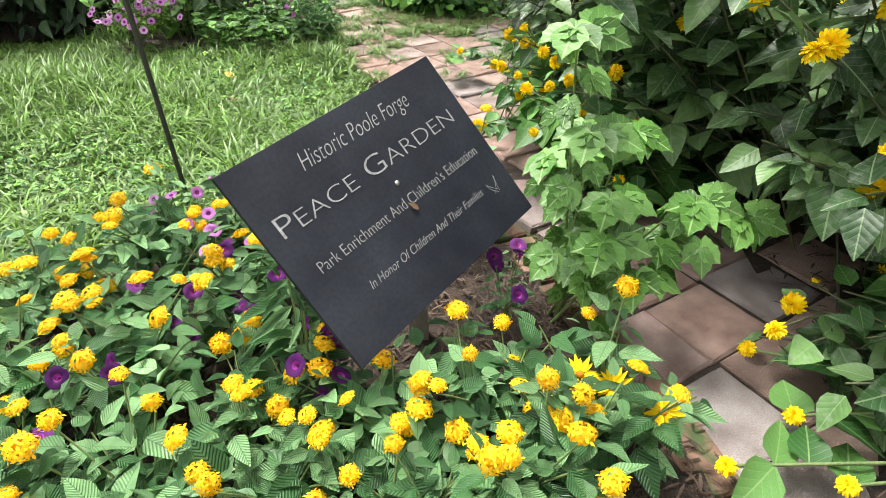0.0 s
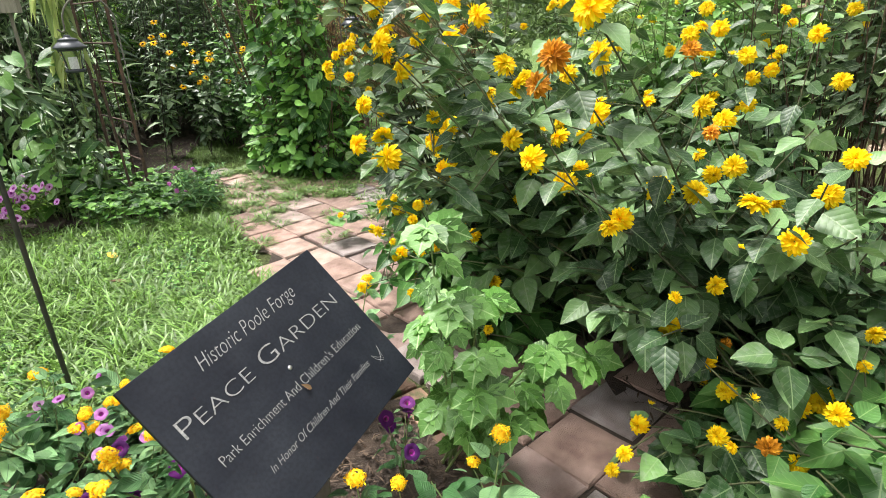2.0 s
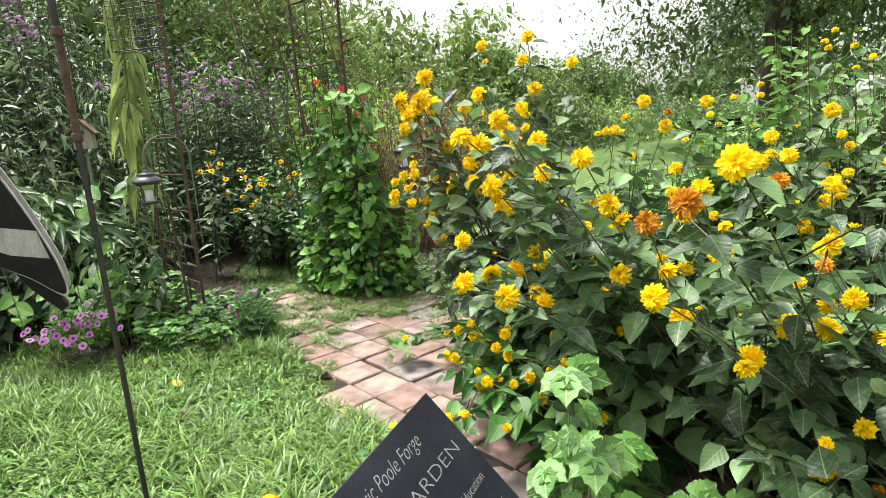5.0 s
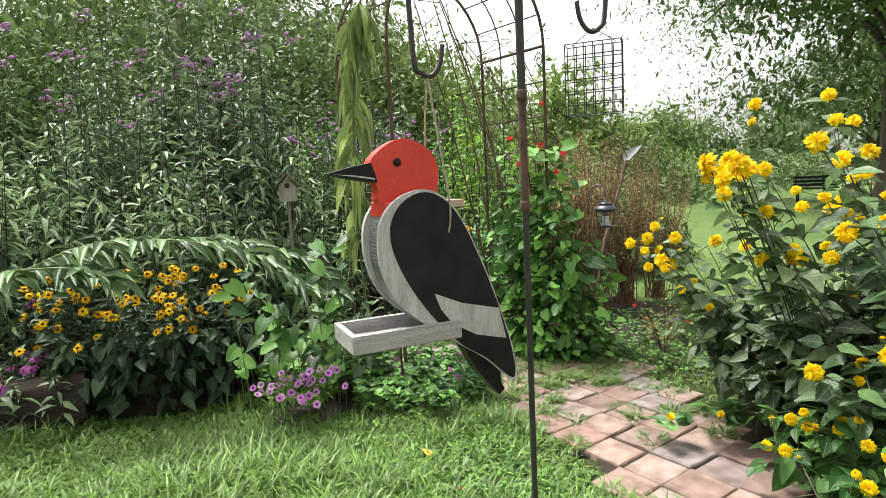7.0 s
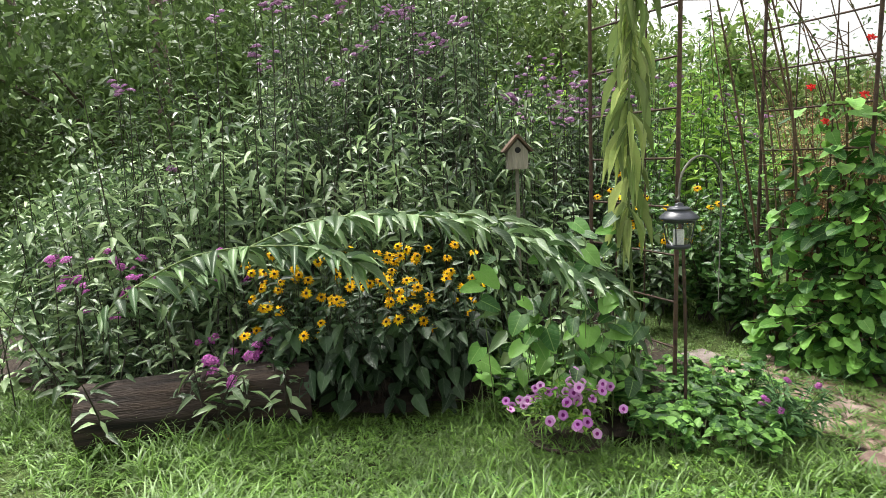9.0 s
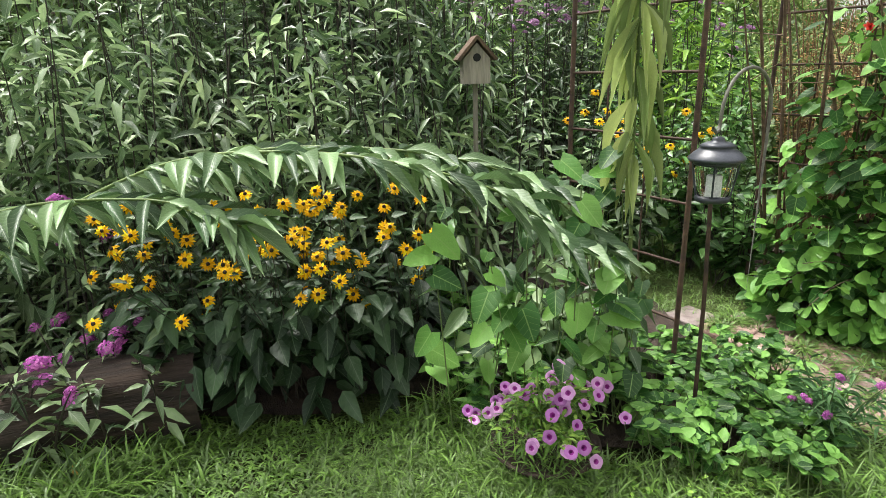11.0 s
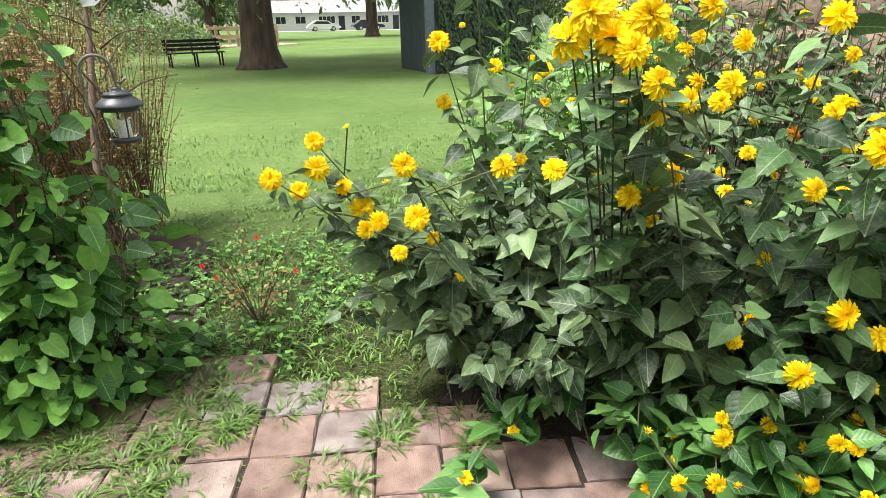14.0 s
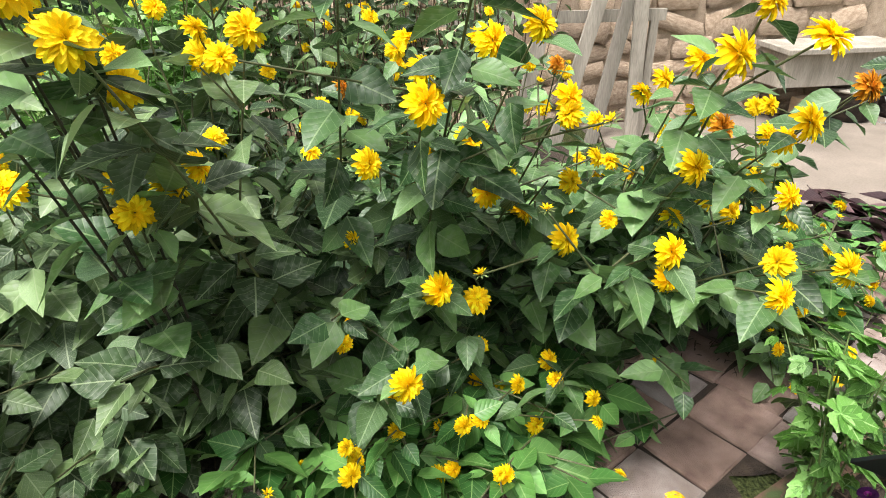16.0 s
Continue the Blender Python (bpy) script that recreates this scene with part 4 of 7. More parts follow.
def suet_cage():
    root = thing("suet_cage", (HOOK_B[0], HOOK_B[1], HOOK_B[2] - 0.19), "empty dark wire suet cage hanging from the hook", "bird feeder", turn=-25)
    w, d, h = 0.065, 0.022, 0.165
    wires = []
    for y in (-d, d):
        for i in range(7):
            x = -w + 2 * w * i / 6
            wires.append(([(x, y, 0), (x, y, h)], 0.0012, 0.0012))
        for i in range(7):
            z = h * i / 6
            wires.append(([(-w, y, z), (w, y, z)], 0.0012, 0.0012))
    side = wires
    for x in (-w, w):
        side += [([(x, -d, h * i / 4), (x, d, h * i / 4)], 0.0012, 0.0012) for i in range(5)]
    side += [([(-w + 2 * w * i / 6, -d, 0), (-w + 2 * w * i / 6, d, 0)], 0.0012, 0.0012) for i in range(7)]
    V, Q = tube_arrays(side, 4)
    tagged(link("wire_cage", quads_mesh("wire_cage", V, Q), M_IRONPOLE, root), kind="stuff")
    V, Q = tube_arrays([([(-0.05, 0, h), (0, 0, 0.2), (0.05, 0, h)], 0.001, 0.001)], 4)
    link("chain", quads_mesh("chain", V, Q), M_IRONPOLE, root)
    return root


suet_cage()


# ---- lanterns on hooks ----
def lantern_hook(at, over, top, label):
    """A crook planted at (x, y) that carries its hanger over the second place."""
    root = thing("shepherd_hook", (*at, 0), label, "plant hook", "lantern hooks")
    d = Vector((over[0] - at[0], over[1] - at[1], 0))
    r = d.length / 2
    u = d.normalized()
    pts = [Vector((0, 0, 0)), Vector((0, 0, 0.5)), Vector((0, 0, top - r))]
    pts += [u * (r - r * math.cos(a)) + Vector((0, 0, top - r + r * math.sin(a))) for a in (radians(k) for k in range(15, 181, 15))]
    pts += [u * (2 * r) + Vector((0, 0, over[2] + 0.03)), u * (2 * r + 0.004) + Vector((0, 0, over[2] + 0.012)), u * (2 * r + 0.018) + Vector((0, 0, over[2] + 0.008)), u * (2 * r + 0.035) + Vector((0, 0, over[2] + 0.022))]
    V, Q = tube_arrays([(pts, 0.0058, 0.005)], 8)
    link("rod", quads_mesh("rod", V, Q), M_HOOKGREY, root, "", True)
    return root


def lantern(at, label):
    """at: the place of its hanging ring; 0.2 m tall."""
    root = thing("solar_lantern", (at[0], at[1], at[2] - 0.205), label, "lantern", "garden lanterns", turn=20)
    part("base", lathe(bmesh.new(), [(0.046, 0.0), (0.050, 0.004), (0.050, 0.014), (0.046, 0.018), (0.02, 0.02)], 28), M_LANTERN, root, "", True)
    part("roof", lathe(bmesh.new(), [(0.066, 0.122), (0.078, 0.124), (0.081, 0.130), (0.079, 0.135), (0.066, 0.147), (0.052, 0.158), (0.049, 0.160), (0.049, 0.166), (0.052, 0.168), (0.036, 0.176), (0.020, 0.180), (0.017, 0.186), (0.017, 0.190), (0.006, 0.195)], 32), M_LANTERN, root, "dark blue-grey metal roof", True)
    part("collar", lathe(bmesh.new(), [(0.062, 0.112), (0.064, 0.116), (0.064, 0.1225), (0.06, 0.1235)], 28), M_LANTERN, root, "", True)
    gl_ = part("glass", lathe(bmesh.new(), [(0.0435, 0.019), (0.050, 0.05), (0.057, 0.09), (0.0595, 0.113)], 28), M_GLASS, root, "clear curved glass", True)
    gl_.visible_shadow = False
    for i in range(4):
        a = radians(45 + 90 * i)
        pts = [((r + 0.0025) * math.cos(a), (r + 0.0025) * math.sin(a), z) for r, z in ((0.045, 0.016), (0.051, 0.05), (0.058, 0.09), (0.061, 0.115))]
        V, Q = tube_arrays([(smooth_line(pts, 4), 0.003, 0.003)], 5)
        link("rib", quads_mesh("rib", V, Q), M_LANTERN, root, "", True)
    part("candle", lathe(bmesh.new(), [(0.019, 0.02), (0.0195, 0.022), (0.0195, 0.078), (0.017, 0.082), (0.002, 0.079)], 20), M_CANDLE, root, "white wax candle", True)
    bm = lathe(bmesh.new(), [(0.001, 0), (0.0115, 0.0), (0.0115, 0.001), (0.001, 0.001)], 4, pose(0.060, 0.0, 0.1515, 0, 38, 0))
    part("solar_cell", bm, M_WIRE, root, "small solar cell")
    V, Q = tube_arrays([([(0.007 * math.cos(a), 0, 0.199 + 0.007 * math.sin(a)) for a in np.linspace(0, 6.28, 13)], 0.0014, 0.0014)], 5)
    link("ring", quads_mesh("ring", V, Q), M_LANTERN, root)
    return root


lantern_hook((-1.098, 3.741), (-1.314, 3.591, 1.10), 1.285, "grey weathered iron hook beside the path")
lantern((-1.314, 3.591, 1.105), "dark metal solar lantern with white candle")
lantern_hook((0.185, 4.36), (0.267, 4.304, 1.14), 1.245, "thin grey iron hook beside the vines")
lantern((0.267, 4.304, 1.146), "dark metal solar lantern hanging by the lawn")
stake = thing("iron_stake", (-1.23, 3.74, 0), "rusty brown iron stake behind the lantern", "stake")
tubes("rod", [([(-1.23, 3.74, 0), (-1.24, 3.735, 0.5), (-1.26, 3.73, 0.93)], 0.008, 0.0075)], M_RUSTIRON, stake, 8)


# ---- garden arch ----
def garden_arch():
    root = thing("garden_arch", (-0.95, 4.5, 0), "rusty brown iron garden arch with square lattice sides", "garden arch")
    a0, a1 = Vector((-1.567, 4.56, 0)), Vector((-1.21, 4.03, 0))
    b0, b1 = Vector((-0.464, 4.99, 0)), Vector((-0.107, 4.456, 0))
    o = root.matrix_basis.translation
    zt = 2.24
    for p, q in ((a0, a1), (b0, b1)):
        side = []
        for c in (p, q):
            V, Q = tube_arrays([([c - o, c - o + Vector((0, 0, 1.1)), c - o + Vector((0, 0, zt))], 0.011, 0.011)], 8)
            link("post", quads_mesh("post", V, Q), M_RUSTIRON, root, "", True)
        for k in (1, 2):
            m = p.lerp(q, k / 3) - o
            side.append(([m + Vector((0, 0, 0.15)), m + Vector((0, 0, zt))], 0.0045, 0.0045))
        z = 0.3
        while z < zt + 0.01:
            side.append(([p - o + Vector((0, 0, z)), q - o + Vector((0, 0, z))], 0.006 if z < zt - 0.05 else 0.011, 0.006 if z < zt - 0.05 else 0.011))
            z += 0.2425
        V, Q = tube_arrays(side, 5)
        link("lattice", quads_mesh("lattice", V, Q), M_RUSTIRON, root)
        for c, s in ((p, 1), (q, -1)):
            u = (q - p).normalized() * s
            spiral = [c - o + u * (0.045 + (0.04 - 0.03 * k / 20) * math.cos(k * 0.45)) + Vector((0, 0, zt - 0.09 + (0.06 - 0.045 * k / 20) * math.sin(k * 0.45))) for k in range(21)]
            V, Q = tube_arrays([(spiral, 0.004, 0.004)], 5)
            link("scroll", quads_mesh("scroll", V, Q), M_RUSTIRON, root)
    for f in (0.0, 1 / 3, 2 / 3, 1.0):
        p, q = a0.lerp(a1, f) - o, b0.lerp(b1, f) - o
        mid = (p + q) / 2
        arc = [mid + (p - mid) * math.cos(t) + Vector((0, 0, zt + 0.62 * math.sin(t))) for t in np.linspace(0, math.pi, 21)]
        V, Q = tube_arrays([(arc, 0.010 if f in (0.0, 1.0) else 0.005, 0.010 if f in (0.0, 1.0) else 0.005)], 6)
        link("hoop", quads_mesh("hoop", V, Q), M_RUSTIRON, root, "", True)
    for t in np.linspace(0, math.pi, 10)[1:-1]:
        pts = []
        for f in (0.0, 1.0):
            p, q = a0.lerp(a1, f) - o, b0.lerp(b1, f) - o
            mid = (p + q) / 2
            pts.append(mid + (p - mid) * math.cos(t) + Vector((0, 0, zt + 0.62 * math.sin(t))))
        V, Q = tube_arrays([(pts, 0.005, 0.005)], 5)
        link("cross_bar", quads_mesh("cross_bar", V, Q), M_RUSTIRON, root)
    return root


garden_arch()


# ---- bird house on a stake ----
def bird_house():
    root = thing("bird_house", (-2.0, 4.68, 0), "small weathered grey wooden bird house on a stake", "bird house", turn=8)
    front = [(-0.062, 1.235), (0.062, 1.235), (0.062, 1.345), (0.0, 1.415), (-0.062, 1.345)]
    body = part("body", board_from(front, -0.06, 0.06), M_GREYWOOD, root, "bleached grey boards")
    # Black disc on the solid front; the hole's inner shade is only its colour.
    part("entrance", lathe(bmesh.new(), [(0.018, 0), (0.018, 0.003), (0.001, 0.0031)], 16, pose(0, -0.06, 1.35, 90, 0, 0)), M_BLACK, body, "round dark entrance hole")
    for s in (-1, 1):
        m = pose(s * 0.040, 0, 1.388, 0, s * 48.5, 0)
        roof = part("roof_board", box(bmesh.new(), -0.068, 0.068, -0.085, 0.085, -0.004, 0.010, m, 0.002), M_CANE, root, "dark mossy roof board")
    tubes("stake", [([(-2.0, 4.68, 0), (-2.0, 4.68, 1.24)], 0.012, 0.012)], M_GREYWOOD, root, 8)
    return root


bird_house()


# ---- logs and pot ----
def log(a, b, r, label):
    root = thing("log", (*a, 0), label, "log")
    d = Vector((b[0] - a[0], b[1] - a[1], 0))
    bm = bmesh.new()
    n, segs = 24, 40
    rings = []
    for i in range(n + 1):
        t = i / n
        ring = []
        for k in range(segs):
            an = 2 * math.pi * k / segs
            rr = r * (1 + 0.10 * noise.noise(Vector((math.cos(an) * 2, math.sin(an) * 2, t * 1.5))) + 0.10 * noise.noise(Vector((math.cos(an) * 7, math.sin(an) * 7, t * 2))))
            ring.append(bm.verts.new((t * d.length, rr * math.cos(an), r * 0.9 + rr * math.sin(an))))
        rings.append(ring)
    for p, q in zip(rings, rings[1:]):
        for k in range(segs):
            bm.faces.new((p[k], p[(k + 1) % segs], q[(k + 1) % segs], q[k]))
    bmesh.ops.recalc_face_normals(bm, faces=bm.faces[:])
    turn = math.degrees(math.atan2(d.y, d.x))
    ob = part("trunk", bm, M_LOG, root, "", True)
    bm = bmesh.new()
    bmesh.ops.create_circle(bm, cap_ends=True, segments=segs, radius=r * 1.0, matrix=pose(-0.004, 0, r * 0.9, 0, -90, 0))
    part("cut_end", bm, M_LOGEND, root, "pale sawn log end")
    root.matrix_basis = pose(*a, 0, 0, 0, turn)
    return root


log((-4.12, 3.44), (-3.10, 3.80), 0.170, "old weathered log edging the flower border")

pot = thing("planter_bowl", (-1.80, 3.60, -0.03), "low dark worn planter bowl sunk in the grass", "planter")
part("bowl", lathe(bmesh.new(), [(0.12, 0.0), (0.17, 0.03), (0.19, 0.065), (0.196, 0.075), (0.185, 0.08), (0.17, 0.07), (0.02, 0.065)], 32), M_TERRA, pot, "", True)


# ---- the yellow double-flowered bush ----
def gold(plant, pos, way, size=None, faded=0.035):
    u = rng.uniform()
    if size is not None and pos[2] < 0.6:
        size *= 0.72
    mesh = F_FADED[0] if u < faded else F_GOLD[int(rng.integers(3))]
    plant.flower(pos, way, 0.87 * (size or rng.uniform(0.028, 0.043)), mesh)


def sun_plant(base, tips, label, lean=(0, 0), n_leafy=16, height=0.95, spread=0.5, material=None, singles=150, low=0.15, bare=0.2):
    """tips: flowering stem ends; leafy stems fill the rest."""
    p = Plant("sunflower_bush", (*base, 0.02), label, "flower bush", "yellow flower bushes")
    for tx, ty, tz in tips:
        b = np.array((base[0] + rng.normal(0, 0.10), base[1] + rng.normal(0, 0.12), 0.02))
        pts = p.branch(b, (tx, ty, tz), 0.004, start=0.4, gap=0.06, length=0.13, width=0.092, droop=0.35)
        d = pts[-1] - pts[-2]
        gold(p, (tx, ty, tz), (d[0] * 0.5 - 0.35, d[1] * 0.5 - 0.25, 0.09 + d[2]), rng.uniform(0.034, 0.044))
        for _ in range(int(rng.integers(1, 3))):
            k = pts[int(rng.integers(5, 8))]
            e = k + np.array((rng.normal(-0.06, 0.1), rng.normal(0, 0.12), rng.uniform(0.03, 0.16)))
            p.stem(np.linspace(k, e, 4), 0.0025, 0.002)
            if rng.uniform() < 0.75:
                gold(p, e, (rng.normal(-0.5, 0.5), rng.normal(-0.4, 0.5), 0.5), rng.uniform(0.024, 0.040))
            else:
                p.flower(e, (rng.normal(0, 0.4), rng.normal(0, 0.4), 1), 0.022, F_BUD, "bud")
    for i in range(n_leafy):
        a, r = rng.uniform(0, 6.28), spread * math.sqrt(rng.uniform(0.05, 1))
        z = height * (1 - 0.55 * (r / spread) ** 2) * rng.uniform(0.55, 1.05)
        tip = (base[0] + lean[0] + r * math.cos(a), base[1] + lean[1] + r * math.sin(a) * 1.1, max(low, z))
        b = np.array((base[0] + rng.normal(0, 0.14), base[1] + rng.normal(0, 0.14), 0.02))
        p.branch(b, tip, 0.004, start=bare, gap=0.05, length=0.14, width=0.10, droop=0.5)
    return p.finish("ovate", material or M_SUNLEAF, M_VSTEM, singles)


LAB = "dense bush of golden double flowers with dusty green leaves"
sun_plant((1.15, 1.20), [(0.444, 0.934, 1.129), (0.707, 1.075, 0.731), (0.904, 0.869, 0.656), (0.440, 1.196, 0.80), (0.691, 0.944, 0.453), (0.44, 1.08, 1.04), (0.59, 1.17, 0.90), (1.05, 0.95, 0.72), (0.55, 1.25, 0.72), (0.63, 1.10, 0.66)], LAB, (-0.16, -0.04), 42, 0.92, 0.52, None, 110, 0.5, 0.45)
sun_plant((1.00, 1.58), [(0.055, 1.502, 0.806), (0.116, 1.327, 0.804), (0.18, 1.544, 1.236), (0.133, 1.469, 1.065), (0.142, 1.607, 1.169), (0.51, 1.35, 0.95), (0.40, 1.50, 1.12), (0.092, 1.684, 0.884), (0.30, 1.55, 0.70), (0.70, 1.40, 1.02), (0.36, 1.75, 0.78), (0.20, 1.60, 0.98)], LAB, (-0.22, 0), 32, 1.05, 0.55, None, 110, 0.45, 0.4)
sun_plant((0.92, 2.05), [(0.060, 1.98, 1.391), (0.291, 2.157, 1.334), (0.382, 1.761, 1.062), (0.675, 1.89, 0.902), (0.370, 2.012, 0.679), (0.223, 2.048, 1.10), (0.36, 2.01, 0.69), (0.55, 2.01, 0.90), (0.42, 1.90, 1.16), (0.16, 2.10, 0.62), (0.30, 1.85, 1.20)], LAB, (-0.20, 0), 32, 1.05, 0.55, None, 110, 0.3, 0.3)
sun_plant((0.80, 2.55), [(0.067, 2.496, 1.281), (0.356, 2.673, 1.309), (0.447, 2.324, 1.189), (0.041, 2.441, 1.227), (0.517, 2.417, 1.139), (0.24, 2.50, 0.95), (0.62, 2.60, 1.50), (0.60, 2.40, 1.36), (0.70, 2.75, 1.62)], LAB, (-0.18, 0), 36, 1.15, 0.52, M_DUSTY, 110)
sun_plant((0.75, 3.00), [(0.549, 3.038, 1.624), (1.031, 2.998, 1.517), (0.029, 2.952, 0.901), (0.154, 3.055, 0.991), (0.229, 3.251, 0.827), (0.131, 3.324, 0.963), (0.096, 3.465, 0.924), (0.16, 3.42, 0.88), (0.20, 3.38, 1.02), (0.55, 3.15, 1.28)], LAB, (-0.14, 0.05), 34, 1.05, 0.50, M_DUSTY, 110)
# trailing leafy shoots over the pavers
for bx, by, lean in ((0.72, 1.95, (-0.28, 0.05)), (0.66, 1.72, (-0.20, 0.06)), (0.62, 2.12, (-0.26, 0.0)), (0.75, 2.3, (-0.30, 0.08)), (1.15, 0.72, (-0.15, 0.05)), (1.25, 0.5, (-0.25, -0.05))):
    sun_plant((bx, by), [(bx + lean[0] - 0.12 + rng.normal(0, 0.1), by + rng.normal(0, 0.14), rng.uniform(0.12, 0.42)) for _ in range(5)], "low trailing shoots of the yellow flower bush", lean, 14, 0.48, 0.34, M_SUNLEAF2, 50, 0.1)
sun_plant((1.0, 0.80), [(0.72, 0.78, 0.26), (0.86, 0.70, 0.22), (0.62, 0.92, 0.20), (0.80, 0.95, 0.33)], "low trailing shoots of the yellow flower bush", (-0.14, 0.0), 16, 0.36, 0.30, M_SUNLEAF, 40, 0.1)
rng_bed, rng = rng, np.random.default_rng(77)
# long bare-stemmed shoots lying across the path with few large leaves
p = Plant("sunflower_bush", (1.12, 0.66, 0.02), "sprawling bare-stemmed shoots with large leaves and golden flowers", "flower bush", "yellow flower bushes")
for tip in ((0.404, 0.640, 0.077), (0.559, 0.729, 0.097), (0.543, 0.893, 0.106), (0.580, 0.590, 0.090)):
    b = np.array((1.12 + rng.normal(0, 0.04), 0.62 + rng.normal(0, 0.08), 0.10))
    tip = np.array(tip)
    line = smooth_line([b, (b + tip) / 2 + np.array((0, 0, 0.03)), tip], 7)
    p.stem(line, 0.005, 0.003)
    gold(p, tip, (-0.45, -0.3, 0.9), 0.030, 0)
    for _ in range(5):
        k = np.array(line[int(rng.integers(4, len(line)))])
        a = rng.uniform(0, 6.28)
        p.leaf(k, (math.cos(a), math.sin(a), rng.uniform(-0.2, 0.25)), (rng.normal(0, 0.2), rng.normal(-0.2, 0.2), 1), rng.uniform(0.085, 0.125), rng.uniform(0.06, 0.09))
p.finish("ovate", M_SUNLEAF2, M_STEM, 30)
# leafy flowering shoot bending onto the pavers
p = Plant("sunflower_bush", (0.62, 2.78, 0.02), "leafy shoot with two golden flowers bending over the pavers", "flower bush", "yellow flower bushes")
for tip in ((0.010, 2.817, 0.176), (0.221, 2.757, 0.196)):
    tip = np.array(tip)
    p.branch((0.60, 2.78, 0.05), tip, 0.005, sag=-0.03, start=0.45, gap=0.045, length=0.13, width=0.075, droop=0.1)
    gold(p, tip, (-0.7, -0.2, 0.6), 0.033, 0)
    for _ in range(5):
        a = rng.uniform(0, 6.28)
        p.leaf(tip + np.array((rng.uniform(0.0, 0.12), rng.normal(0, 0.04), -0.04)), (math.cos(a), math.sin(a), 0.1), (0, -0.1, 1), rng.uniform(0.11, 0.15), rng.uniform(0.06, 0.085))
p.finish("ovate", M_SUNLEAF2, M_STEM, 30)
rng = rng_bed
# crowded flower head leaning over the path
p = Plant("sunflower_bush", (0.62, 2.55, 0.02), "tall dark stem with a crowd of golden double flowers", "flower bush", "yellow flower bushes")
for dx, dy, dz in ((0, 0, 0), (0.05, 0.05, 0.06), (-0.05, 0.04, 0.05), (0.02, -0.06, 0.04), (0.08, -0.02, 0.02), (-0.02, 0.08, 0.0), (0.10, 0.06, 0.03)):
    t = (0.10 + dx, 2.54 + dy, 1.30 + dz)
    p.branch((0.62 + dx * 0.3, 2.55, 0.02), t, 0.004, start=0.4, gap=0.14, length=0.13, width=0.09)
    p.flower(t, (-0.55 + dx * 4, -0.15 + dy * 4, 0.35), 0.045, F_GOLD[int(rng.integers(3))])
p.finish("ovate", M_SUNLEAF, M_DSTEM, 20)
# back rows
for bx, by, h in ((1.38, 1.05, 0.70), (1.45, 1.65, 0.80), (1.40, 2.30, 0.95), (1.25, 2.95, 1.10), (1.85, 2.1, 0.85)):
    sun_plant((bx, by), [(bx + rng.normal(0, 0.25), by + rng.normal(0, 0.25), h + rng.uniform(0.0, 0.25)) for _ in range(4)], "tall back row of the yellow flower bush", (0, 0), 26, h, 0.45, M_SUNLEAF, 20)

# bright green shrub behind, at the wall
for bx, by, h in ((2.0, 3.0, 1.25), (2.35, 2.8, 1.6), (1.8, 3.4, 1.1), (2.75, 3.1, 1.5), (2.3, 3.5, 1.3)):
    p = Plant("leafy_shrub", (bx, by, 0.02), "bright green leafy shrub before the stone wall", "shrub", "green shrubs")
    for _ in range(24):
        a, r = rng.uniform(0, 6.28), 0.42 * math.sqrt(rng.uniform())
        p.branch((bx + rng.normal(0, 0.1), by + rng.normal(0, 0.1), 0.02), (bx + r * math.cos(a), by + r * math.sin(a), h * rng.uniform(0.55, 1.05)), 0.004, start=0.2, gap=0.06, length=0.11, width=0.08)
    for _ in range(5):
        gold(p, (bx + rng.normal(0, 0.3), by + rng.normal(0, 0.3), h * rng.uniform(0.8, 1.05)), (-0.4, -0.3, 0.8), 0.025)
    p.finish("slim_heart", M_HIBISCUS, M_STEM, 30)

# leggy brown-stemmed plants before the wall, leafy and flowering at the top alone
for bx, by in ((2.15, 1.55), (2.35, 1.95), (2.6, 1.6), (2.15, 2.2), (2.75, 2.05), (2.9, 2.45), (3.0, 2.8), (2.6, 2.4)):
    p = Plant("leggy_sunflower", (bx, by, 0.02), "leggy brown-stemmed plant with few leaves and small golden flowers", "flower plant", "leggy plants at the wall")
    for k in range(20):
        b = np.array((bx + rng.normal(0, 0.10), by + rng.normal(0, 0.10), 0.02))
        tip = b + np.array((rng.normal(-0.03, 0.12), rng.normal(0, 0.12), rng.uniform(0.9, 1.55)))
        p.branch(b, tip, 0.004, start=0.5, gap=0.07, length=0.12, width=0.065, droop=0.4)
        if k % 4 == 0:
            gold(p, tip, (-0.6, -0.4, 0.6), 0.026)
    p.finish("ovate", M_DUSTY, M_CANE, 20)

